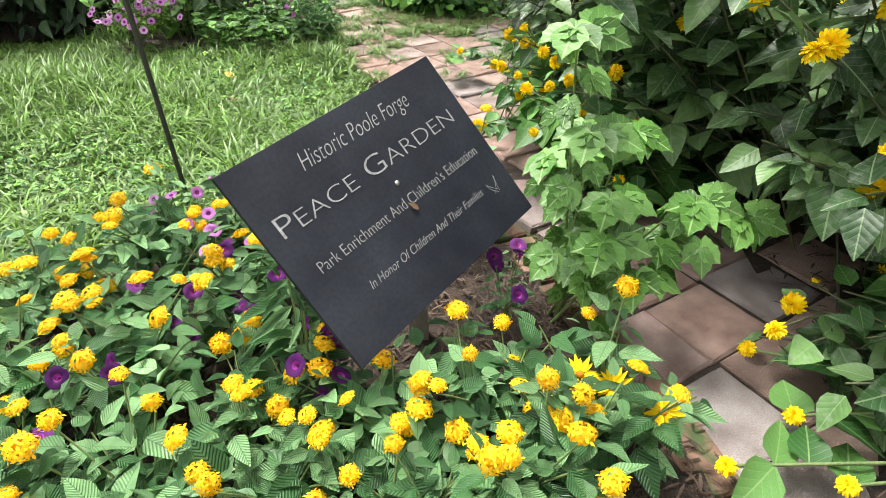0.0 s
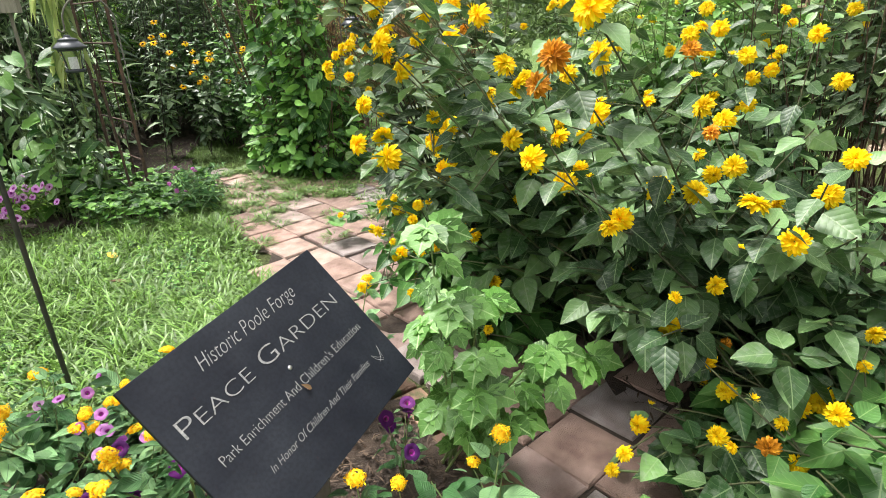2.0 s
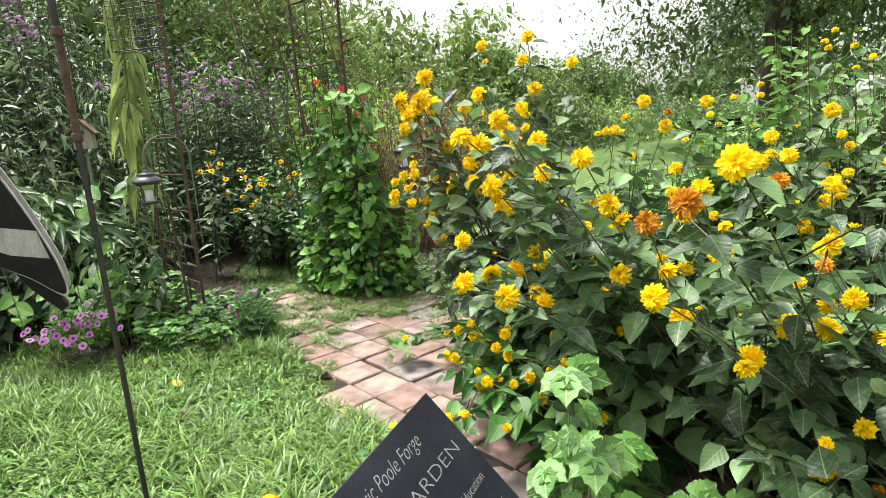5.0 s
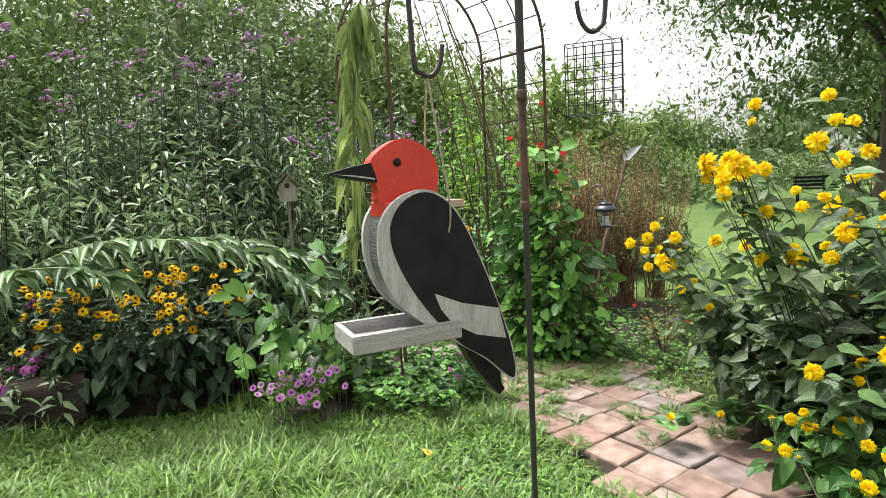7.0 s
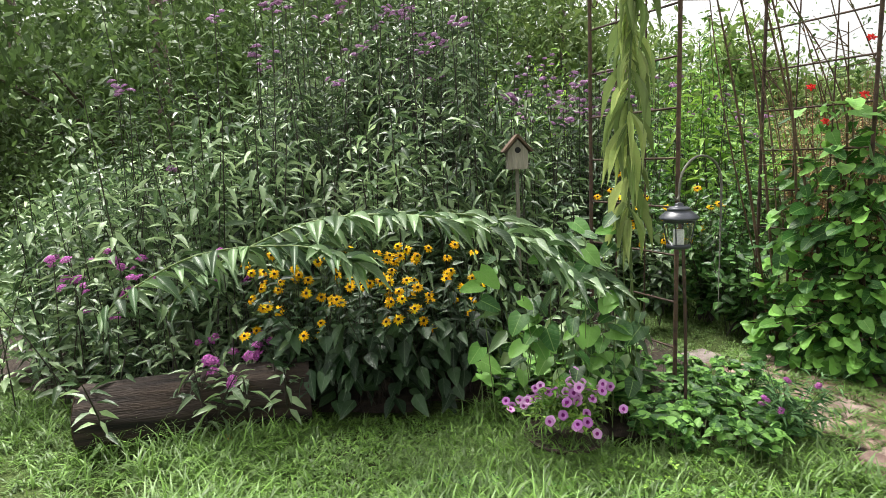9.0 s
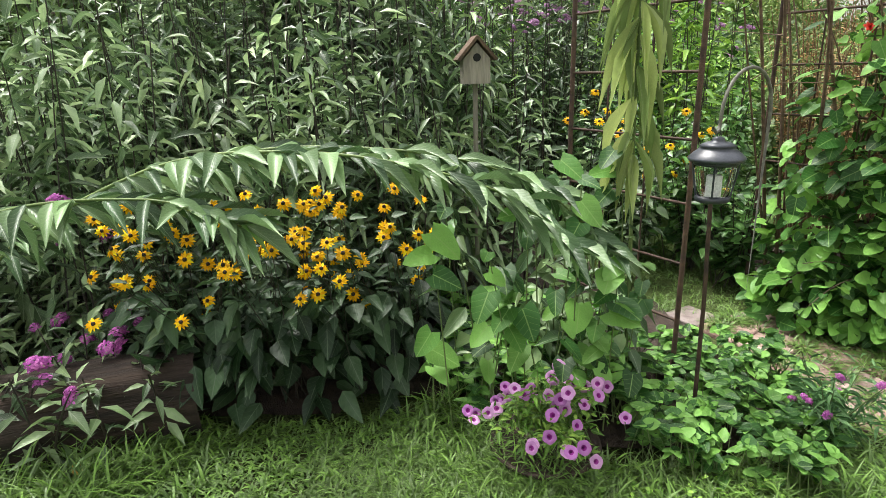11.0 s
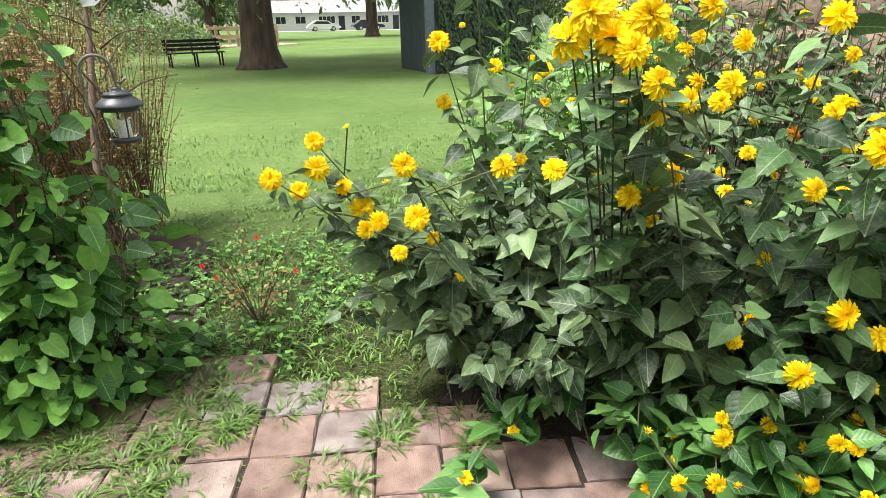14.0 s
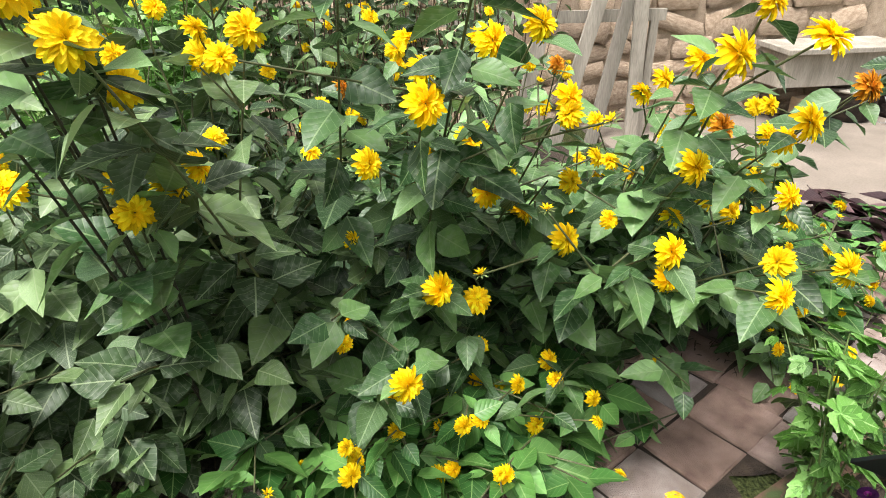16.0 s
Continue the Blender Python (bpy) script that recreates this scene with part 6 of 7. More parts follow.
# ---- climbing rose canes and rust-brown shrub ----
p = Plant("climbing_rose", (-0.2, 4.75, 0.03), "old climbing rose with bare woody canes and few red blooms", "climbing rose")
for k in range(16):
    t = rng.uniform()
    b = np.array((-0.40 + 0.28 * t + rng.normal(0, 0.04), 4.95 - 0.42 * t + rng.normal(0, 0.05), 0.03))
    top = np.array((b[0] + rng.normal(-0.15, 0.22), b[1] + rng.normal(0, 0.15), rng.uniform(1.6, 2.75)))
    if k < 4:
        top = np.array((-0.95 + rng.normal(0, 0.2), 4.5 + rng.normal(0, 0.15), 2.75))
    m = (b + top) / 2 + np.array((rng.normal(0.1, 0.12), rng.normal(0, 0.1), 0.2))
    line = smooth_line([b, m, top], 8)
    p.stem(line, 0.011 if k < 5 else 0.006, 0.003)
    for j in range(5):
        q = line[int(rng.integers(6, len(line)))]
        e = np.array(q) + np.array((rng.normal(0, 0.16), rng.normal(0, 0.12), rng.uniform(-0.05, 0.25)))
        p.stem(np.linspace(np.array(q), e, 4), 0.003, 0.0015)
        for _ in range(3):
            a = rng.uniform(0, 6.28)
            p.leaf(e + rng.normal(0, 0.03, 3), (math.cos(a), math.sin(a), rng.normal(0, 0.4)), (0, 0, 1), rng.uniform(0.03, 0.05), rng.uniform(0.018, 0.03))
for x, y, z in ((-0.14, 4.50, 1.55), (-0.28, 4.60, 1.42), (-0.05, 4.42, 1.35), (-0.32, 4.70, 1.62), (0.02, 4.45, 1.48), (-0.1, 4.55, 1.85)):
    p.flower((x, y, z), (0, -0.8, 0.5), 0.028, F_ROSE, "rose")
p.finish("ellipse", M_VINE, M_CANE, 40)
for bx, by, h in ((0.62, 5.55, 1.6), (1.0, 5.75, 1.5), (0.35, 5.95, 1.7), (1.4, 5.9, 1.3), (0.8, 6.2, 1.6)):
    p = Plant("rusty_shrub", (bx, by, 0.03), "twiggy shrub with dry reddish-brown leaves", "shrub", "rusty shrubs")
    for _ in range(64):
        a, r = rng.uniform(0, 6.28), 0.40 * math.sqrt(rng.uniform())
        p.branch((bx + rng.normal(0, 0.06), by + rng.normal(0, 0.06), 0.03), (bx + r * math.cos(a), by + r * math.sin(a), h * rng.uniform(0.6, 1.1)), 0.004, start=0.35, gap=0.022, length=0.034, width=0.018, droop=0.0)
    p.finish("simple", M_RUST, M_TWIG, 0, 4)
# slanting bare branch beside the lantern, and low red-berried shrub
p = Plant("bare_branch_shrub", (0.28, 4.62, 0.03), "leaning bare branched shrub with thick brown limb", "shrub")
p.stem(smooth_line([(0.28, 4.62, 0.0), (0.42, 4.78, 0.7), (0.66, 5.0, 1.22), (0.74, 5.08, 1.42)], 8), 0.022, 0.010)
for k in range(18):
    q = np.array((0.36 + 0.02 * k, 4.68 + 0.014 * k, 0.4 + 0.065 * k))
    e = q + np.array((rng.normal(0.02, 0.16), rng.normal(0, 0.12), rng.uniform(0.05, 0.35)))
    p.stem(smooth_line([q, (q + e) / 2 + np.array((0, 0, 0.04)), e], 4), 0.005, 0.002)
    for _ in range(5):
        a = rng.uniform(0, 6.28)
        p.leaf(e + rng.normal(0, 0.04, 3), (math.cos(a), math.sin(a), 0), (0, 0, 1), 0.03, 0.016)
p.finish("ellipse", M_RUST, M_CANE, 20)
grey_leaf = new("dead_leaf", single_leaf("ovate", M_GREYLEAF))
grey_leaf.matrix_basis = Matrix.LocRotScale((0.72, 5.07, 1.42), Euler((0.9, 0.5, -1.1)), (0.10, 0.20, 0.20))
tagged(grey_leaf, "large curled grey dead leaf on the bare branch", "dead leaf")
p = Plant("red_flower_shrub", (0.62, 4.15, 0.02), "low twiggy shrub with small red flowers", "shrub")
for k in range(16):
    a = rng.uniform(0, 6.28)
    tip = np.array((0.62 + 0.2 * math.cos(a), 4.15 + 0.2 * math.sin(a), rng.uniform(0.2, 0.5)))
    p.branch((0.62, 4.15, 0.02), tip, 0.003, start=0.4, gap=0.03, length=0.03, width=0.018)
    if k % 4 == 0:
        p.flower(tip, (0, -0.5, 0.7), 0.015, F_ROSE, "blossom")
p.finish("ellipse", M_RUST, M_CANE, 0)


# ---- wall, fence, slab and clutter towards the house yard ----
def stone_wall():
    root = thing("wall_yard", (3.9, 1.0, 0), "rough tan field stone wall with wide mortar joints", "wall", kind="structure")
    part("core", box(bmesh.new(), -0.12, 0.2, -5.0, 2.3, 0, 2.6), M_MORTAR, root, "tan mortar")
    shapes = []
    for k in range(6):
        bm = bmesh.new()
        bmesh.ops.create_cube(bm, size=1.0)
        bmesh.ops.subdivide_edges(bm, edges=bm.edges[:], cuts=1, use_grid_fill=True)
        for v in bm.verts:
            d = v.co.normalized()
            v.co = v.co * 0.82 + d * 0.12 + Vector(rng.normal(0, 0.035, 3))
        me = bpy.data.meshes.new("stone")
        bm.to_mesh(me)
        bm.free()
        me.materials.append(M_STONE)
        me.polygons.foreach_set("use_smooth", np.ones(len(me.polygons), dtype=bool))
        shapes.append(me)
    z = 0.0
    while z < 2.5:
        h = rng.uniform(0.13, 0.24)
        y = -3.0
        while y < 2.25:
            w = rng.uniform(0.16, 0.46)
            ob = new("stone", shapes[int(rng.integers(6))])
            ob.parent = root
            ob.matrix_basis = Matrix.LocRotScale((-0.12, y + w / 2, z + h / 2), Euler((rng.normal(0, 0.16), 0, rng.normal(0, 0.06))), (rng.uniform(0.035, 0.08), w * rng.uniform(0.62, 1.0), h * rng.uniform(0.55, 1.15)))
            y += w
        z += h
    return root


stone_wall()
for i, (y, lean, h) in enumerate(((1.75, -4, 1.5), (1.30, 3, 1.45), (1.02, 12, 1.45), (0.72, 14, 1.4), (0.42, 10, 1.35), (0.12, -3, 1.3), (2.9, 0, 1.75))):
    pk = thing("fence_picket", ((3.35, 3.318)[i % 2] if i < 6 else 3.25, y, 0), "weathered grey leaning wooden fence picket", "fence picket", "old pickets")
    part("board", box(bmesh.new(), -0.012, 0.012, -0.05, 0.05, 0, h, pose(0, 0, 0, lean, 0, 0), 0.003), M_GREYWOOD, pk)
rail = thing("fence_rail", (3.37, 0.9, 0), "weathered grey wooden fence rail", "fence rail")
part("board", box(bmesh.new(), -0.0, 0.03, -0.95, 1.0, 0.85, 0.93, None, 0.004), M_GREYWOOD, rail)
part("foot", box(bmesh.new(), 0.0, 0.03, -0.9, -0.84, 0.0, 0.86, None, 0.003), M_GREYWOOD, rail)

slab = part("patio_slab", box(bmesh.new(), 1.55, 3.78, -5.5, 0.35, -0.05, 0.035, None, 0.012), M_CONCRETE)
tagged(slab, "worn tan concrete patio slab", "patio", kind="structure")

crate = thing("wooden_box", (3.48, -1.45, 0.035), "tan wooden box standing on the patio", "box", turn=5)
part("body", box(bmesh.new(), -0.10, 0.10, -0.09, 0.09, 0.0, 0.19, None, 0.006), M_TANWOOD, crate)
bucket = thing("wire_basket_bucket", (3.50, -1.84, 0.035), "old brown woven bucket with a wire bail handle", "bucket")
part("body", lathe(bmesh.new(), [(0.13, 0.0), (0.165, 0.02), (0.185, 0.22), (0.19, 0.23), (0.178, 0.225), (0.02, 0.21)], 28), M_LOG, bucket, "", True)
part("lid", lathe(bmesh.new(), [(0.195, 0.231), (0.20, 0.24), (0.195, 0.25), (0.02, 0.265)], 28), M_GREYWOOD, bucket, "grey lid", True)
tubes("bail", [(smooth_line([(3.31, -1.76, 0.24), (3.28, -1.86, 0.10), (3.27, -1.98, 0.05), (3.30, -2.02, 0.12), (3.36, -2.0, 0.24)], 6), 0.004, 0.004)], M_WIRE, bucket, 6)
stump = thing("cut_stump", (3.50, -2.36, 0.035), "upright brown tree stump on the patio", "stump")
part("trunk", lathe(bmesh.new(), [(0.20, 0.0), (0.185, 0.05), (0.18, 0.3), (0.175, 0.33), (0.02, 0.335)], 24), M_LOG, stump, "", True)
bench2 = thing("storage_box", (3.60, -1.70, 0.30), "grey lidded storage box on the bucket row", "box", turn=3)
bench2.matrix_basis = pose(3.58, -1.62, 0.035)
part("leg", box(bmesh.new(), 0.12, 0.16, -0.50, -0.46, 0.0, 0.29), M_GREYWOOD, bench2)
part("leg", box(bmesh.new(), 0.12, 0.16, 0.46, 0.50, 0.0, 0.29), M_GREYWOOD, bench2)
part("body", box(bmesh.new(), -0.16, 0.17, -0.42, 0.52, 0.291, 0.56, None, 0.006), M_GREYWOOD, bench2)
part("lid", box(bmesh.new(), -0.20, 0.19, -0.47, 0.57, 0.561, 0.60, pose(0, 0, 0, 0, -4, 0), 0.006), M_GREYWOOD, bench2, "sloping grey lid")
cup = thing("plastic_cup", (3.20, -2.02, 0.035), "small clear plastic cup on the slab", "cup")
part("body", lathe(bmesh.new(), [(0.03, 0.0), (0.038, 0.055), (0.034, 0.054), (0.027, 0.004)], 18), M_GLASS, cup, "", True)
carpet("plum_plant", [(1.30, -0.35), (1.75, -0.65), (1.85, -0.2), (1.5, 0.0)], 22, 0.22, "ovate", M_PLUM, "low plant with dark plum-coloured leaves", "plant", 0.16, 0.11, 40)
carpet("edge_weeds", [(0.9, -0.6), (1.6, -0.9), (1.75, 0.1), (1.3, 0.5), (0.9, 0.3)], 130, 0.26, "heart", M_SUNLEAF2, "leafy green weeds at the slab's edge", "weeds", 0.075, 0.06, 60)
brick = thing("loose_brick", (1.62, -0.78, 0.035), "single loose reddish brick on the slab", "brick", turn=25)
part("block", box(bmesh.new(), -0.10, 0.10, -0.05, 0.05, 0, 0.06, None, 0.006), M_PAVER, brick)


# ---- trees ----
def tree(at, h, trunk_r, crown, label, material, count, leaf, low=0.35, wood=M_BARK):
    """A tapered trunk with flare and limbs, and a crown of many small leaves in clumps."""
    root = thing("tree", (*at, 0), label, "tree", "park trees")
    z0 = h * low
    bm = bmesh.new()
    lathe(bm, [(trunk_r * 1.75, -0.1), (trunk_r * 1.35, 0.18), (trunk_r * 1.1, 0.6), (trunk_r, 1.4), (trunk_r * 0.9, z0), (trunk_r * 0.45, h * 0.75)], 20)
    for v in bm.verts:
        a = math.atan2(v.co.y, v.co.x)
        v.co.x *= 1 + 0.10 * math.sin(5 * a) * max(0, 1 - v.co.z)
        v.co.x += 0.06 * v.co.z * 0.3
    part("trunk", bm, wood, root, "", True)
    limbs, centres = [], []
    for k in range(14):
        a = 2 * math.pi * k / 14 + rng.normal(0, 0.2)
        zs = z0 + (h * 0.3) * rng.uniform(-0.25, 0.8)
        r = crown * rng.uniform(0.5, 0.95)
        e = np.array((r * math.cos(a), r * math.sin(a), zs + h * rng.uniform(0.02, 0.3)))
        limbs.append((smooth_line([(0, 0, zs - h * 0.05), (e[0] * 0.5, e[1] * 0.5, zs + 0.12 * h), tuple(e)], 5), trunk_r * 0.35, trunk_r * 0.06))
        centres.append(e)
        centres.append(e * np.array((0.6, 0.6, 1.0)) + np.array((0, 0, h * 0.12)))
    V, Q = tube_arrays(limbs, 6)
    tagged(link("limbwork", quads_mesh("limbwork", V, Q), wood, root, "", True), kind="stuff")
    for k in range(26):
        a, r = rng.uniform(0, 6.28), crown * math.sqrt(rng.uniform())
        centres.append(np.array((r * math.cos(a), r * math.sin(a), z0 * 0.9 + (h - z0) * rng.uniform(0.0, 1.0) * (1 - 0.5 * (r / crown) ** 2))))
    C = np.array(centres)
    idx = rng.integers(len(C), size=count)
    P = C[idx] + rng.normal(0, 1, (count, 3)) * np.array((crown * 0.16, crown * 0.16, h * 0.055))
    W = rng.normal(0, 1, (count, 3)) + np.array((0, 0, -0.4))
    U = rng.normal(0, 0.6, (count, 3)) + np.array((0, 0, 1))
    inner = rng.uniform(0, 1, count) < 0.22
    P[inner] = P[inner] * np.array((0.72, 0.72, 0.97))
    size = leaf * rng.uniform(0.6, 1.2, count) * np.where(inner, 1.9, 0.85)
    B = bases(None, W, U, size, size * rng.uniform(0.45, 0.75, count))
    crown_ob = link("crown", leaves_mesh("crown", "simple", P, B), material, root, "", True)
    tagged(crown_ob, kind="stuff")
    return root


tree((13.3, 15.9), 14.0, 0.50, 7.7, "large old shade tree with dark trunk on the lawn", M_TREE, 80000, 0.165, 0.30)
tree((34, 40), 12, 0.45, 6, "leafy park tree in the middle distance", M_TREE, 5000, 0.45, 0.3)
tree((46, 33), 12, 0.5, 6, "park tree before the white house", M_TREE, 5000, 0.5, 0.35)
tree((1.5, 30), 8, 0.3, 5, "pale willow-like tree beyond the garden", M_WILLOW, 6000, 0.4, 0.15)
tree((6.5, 36), 5, 0.3, 5, "pale green tree at the lawn's far edge", M_WILLOW, 5000, 0.45, 0.15)
tree((-1.0, 16), 6.2, 0.2, 3.0, "light green tree behind the border", M_WILLOW, 12000, 0.15, 0.15)
for x, y, h, c in ((-9, 12, 8, 4.0), (-5.5, 13, 8.5, 4.0), (-12, 9, 7.5, 3.8), (-15, 6, 8, 4), (-3.2, 18, 8.5, 4.2), (-8, 18, 10, 5), (-14, 14, 10, 5), (-17, 1, 8, 4)):
    tree((x, y), h, 0.22, c, "dark woodland tree behind the flower border", M_WOODS, 21000, 0.135, 0.06)
for x, y in ((22, 62), (30, 66), (38, 70), (48, 72), (60, 66), (68, 58), (78, 52), (86, 42), (92, 30), (10, 55), (2, 48), (96, 18), (90, 6), (-6, 40), (56, 78), (72, 70), (88, 60)):
    tree((x * (1.4 if x > 30 else 1.0), y * (1.4 if x > 30 else 1.0)), rng.uniform(10, 15) * (1.0 if x > 26 or x < 0 else 0.42), 0.4, 6.5 if x > 26 or x < 0 else 4.0, "far park tree along the horizon", M_WOODS, 2200, 0.75, 0.12)


tree((6.4, 27.0), 7.6, 0.25, 3.6, "pale willow-like tree beyond the garden", M_WILLOW, 9000, 0.26, 0.08)
tree((10.3, 28.5), 5.2, 0.22, 3.4, "pale green tree at the lawn's far edge", M_WILLOW, 8000, 0.26, 0.08)
for x, y, h in ((-24, 22, 11), (-18.5, 25, 12), (-13, 24, 11.5), (-8.5, 26, 12), (-4.6, 27, 10.5), (-21, 12, 10)):
    tree((x, y), h, 0.3, 4.8, "tall dark woodland tree closing the view", M_WOODS, 6000, 0.42, 0.05)


def bush_far(at, r, h, material, label, count=1500, leaf=0.12):
    root = thing("round_shrub", (*at, 0), label, "shrub", "park shrubs")
    a, u = rng.uniform(0, 6.28, count), np.sqrt(rng.uniform(0, 1, count))
    z = h * (1 - u ** 2) ** 0.5 * rng.uniform(0.1, 1.0, count)
    lump = 1 + 0.2 * np.sin(3 * a) + 0.12 * np.sin(7 * a + 1)
    P = np.stack([r * u * np.cos(a) * lump, r * u * np.sin(a) * lump, z], -1) + rng.normal(0, 0.05 * h, (count, 3))
    P[:, 2] = np.clip(P[:, 2], 0.02, None)
    B = bases(None, rng.normal(0, 1, (count, 3)), rng.normal(0, 0.5, (count, 3)) + np.array((0, 0, 1)), leaf * rng.uniform(0.7, 1.3, count), leaf * 0.6 * rng.uniform(0.7, 1.3, count))
    tagged(link("foliage", leaves_mesh("foliage", "simple", P, B), material, root, "", True), kind="stuff")
    return root


for x, y, r, h, m, lab in ((25.5, 36, 1.5, 2.0, M_WILLOW, "yellow-green round shrub on the lawn"), (27.5, 36.5, 1.2, 1.7, M_WILLOW, "yellow-green round shrub on the lawn"), (9, 24, 3.0, 2.4, M_WOODS, "green shrub mass beyond the lawn"), (13, 27, 3.0, 2.2, M_WILLOW, "pale shrub mass beyond the lawn"), (17, 29, 3.2, 2.3, M_WOODS, "green shrub mass beyond the lawn"), (5, 20, 2.5, 2.2, M_WOODS, "green shrub mass beyond the lawn"), (2.4, 12, 1.6, 1.7, M_WILLOW, "pale shrub behind the rusty shrub"), (1.6, 8.2, 0.9, 1.1, M_WOODS, "low shrub behind the rose bed"), (2.3, 8.8, 0.9, 0.9, M_WOODS, "low shrub behind the rose bed"), (22, 31, 3, 2.0, M_WOODS, "green shrub mass beyond the lawn"), (-7.5, 9.5, 2.2, 2.6, M_WOODS, "shrub mass behind the border"), (-4.2, 9.2, 2.4, 2.8, M_WOODS, "shrub mass behind the border"), (-1.6, 10.5, 2.0, 2.4, M_WOODS, "shrub mass behind the border"), (0.4, 9.6, 1.4, 1.9, M_BRIGHT, "bright shrub behind the arch"), (-6.3, 6.8, 1.2, 1.4, M_LANCE, "leafy shrub at the border's end"), (-10.5, 8, 2.2, 2.2, M_WOODS, "shrub mass behind the border")):
    bush_far((x, y), r, h, m, lab, 9000 if y < 14 else 3000, 0.085 if y < 14 else 0.2)


# ---- bench, playground frame, house, cars, shed ----
def park_bench(at, turn):
    root = thing("park_bench", (*at, 0), "black slatted park bench standing on the lawn", "bench", turn=turn)
    for i in range(4):
        part("seat_slat", box(bmesh.new(), -0.9, 0.9, -0.24 + i * 0.12, -0.14 + i * 0.12, 0.43, 0.465, None, 0.006), M_BLACK, root)
    for i in range(3):
        part("back_slat", box(bmesh.new(), -0.9, 0.9, 0.0, 0.035, 0.52 + i * 0.13, 0.61 + i * 0.13, pose(0, 0.26, 0.0, -10, 0, 0), 0.006), M_BLACK, root)
    for x in (-0.8, 0.0, 0.8):
        bm = box(bmesh.new(), x - 0.025, x + 0.025, -0.22, -0.17, 0.0, 0.43, None, 0.004)
        box(bm, x - 0.025, x + 0.025, 0.20, 0.25, 0.0, 0.43, None, 0.004)
        box(bm, x - 0.025, x + 0.025, 0.27, 0.31, 0.40, 0.92, pose(0, 0.07, 0.0, -8, 0, 0), 0.004)
        part("leg_frame", bm, M_BLACK, root)
    return root


park_bench((13.2, 18.6), -30)
fr = thing("timber_sandbox", (27.5, 30.5, 0), "low pale timber playground frame on a mulch patch", "playground", turn=-30)
part("mulch_patch", box(bmesh.new(), -3.2, 3.0, -1.8, 1.8, 0.0, 0.05, None, 0.02), M_TANWOOD, fr)
for x in (-1.8, -0.6, 0.6, 1.8):
    for y in (-1.0, 1.0):
        part("timber_post", box(bmesh.new(), x - 0.08, x + 0.08, y - 0.08, y + 0.08, 0.05, 1.25, None, 0.01), M_TANWOOD, fr)
for z in (0.55, 1.05):
    for y in (-1.1, 1.1):
        part("timber_rail", box(bmesh.new(), -1.9, 1.9, y - 0.04, y + 0.04, z - 0.09, z + 0.09, None, 0.01), M_TANWOOD, fr)


def white_house():
    root = thing("house", (85.3, 58.2, 0), "long low white house with grey shingle roof", "house", turn=-54)
    part("wall", box(bmesh.new(), -17, 17, -4, 4, 0, 2.7), M_SIDING, root)
    bm = bmesh.new()
    v = [bm.verts.new(c) for c in ((-17.6, -4.7, 2.6), (17.6, -4.7, 2.6), (17.6, 4.7, 2.6), (-17.6, 4.7, 2.6), (-17.2, 0, 4.5), (17.2, 0, 4.5))]
    for f in ((0, 1, 5, 4), (2, 3, 4, 5), (0, 4, 3), (1, 2, 5), (3, 2, 1, 0)):
        bm.faces.new([v[i] for i in f])
    part("roof", bm, M_ROOF, root, "grey shingle roof")
    for x, w in ((-14.5, 1.6), (-11.5, 1.6), (-7.5, 2.6), (-3.0, 1.4), (1.0, 2.4), (5.5, 1.5), (8.5, 2.2), (12.0, 1.4), (15.0, 1.4)):
        win = part("window", box(bmesh.new(), x - w / 2, x + w / 2, -4.05, -4.003, 1.0, 2.1), M_SIDING, root, "white framed window")
        nn = max(2, int(w / 0.6))
        for k in range(nn):
            xa = x - w / 2 + 0.06 + k * (w - 0.06) / nn
            part("pane", box(bmesh.new(), xa, xa + (w - 0.06) / nn - 0.06, -4.07, -4.052, 1.06, 2.04), M_WINDOW, win)
    for x in (-5.2, 3.3):
        part("door", box(bmesh.new(), x - 0.48, x + 0.48, -4.06, -4.003, 0.02, 2.1, None, 0.01), M_CARD, root, "dark front door")
    return root


white_house()
drive = part("driveway", box(bmesh.new(), -16, 20, -3.5, 3.5, 0.004, 0.02), M_ASPHALT)
drive.matrix_basis = pose(77.8, 51.9, 0, 0, 0, -54)
tagged(drive, "pale grey asphalt drive before the house", "driveway", kind="structure")


def car(at, turn, paint, label):
    root = thing("car", (*at, 0.02), label, "car", "parked cars", turn=turn)
    side = [(p.x, p.y) for p in smooth_line([(-2.1, 0.35, 0), (2.1, 0.35, 0), (2.15, 0.75, 0), (1.2, 0.92, 0), (0.6, 1.38, 0), (-1.1, 1.42, 0), (-1.8, 0.98, 0), (-2.15, 0.85, 0)], 3, True)]
    part("body", board_from(side, -0.85, 0.85), paint, root)
    part("windows", board_from([(1.0, 0.95), (0.55, 1.3), (-1.05, 1.34), (-1.6, 0.98)], -0.856, 0.856), M_WINDOW, root, "dark glazing")
    for x in (-1.3, 1.3):
        for y in (-0.86, 0.72):
            wh = part("wheel", lathe(bmesh.new(), [(0.30, 0), (0.33, 0.02), (0.33, 0.12), (0.30, 0.14)], 20, pose(x, y, 0.33, -90, 0, 0)), M_TYRE, root, "black tyre", True)
            part("rim", lathe(bmesh.new(), [(0.18, -0.004), (0.2, 0.0), (0.2, 0.14), (0.18, 0.144)], 16, pose(x, y, 0.33, -90, 0, 0)), M_WIRE, wh, "steel rim", True)
    return root


car((75.9, 53.2), -40, M_CARD, "dark saloon car parked before the house")
car((70.9, 57.5), -44, M_CARW, "white saloon car parked before the house")


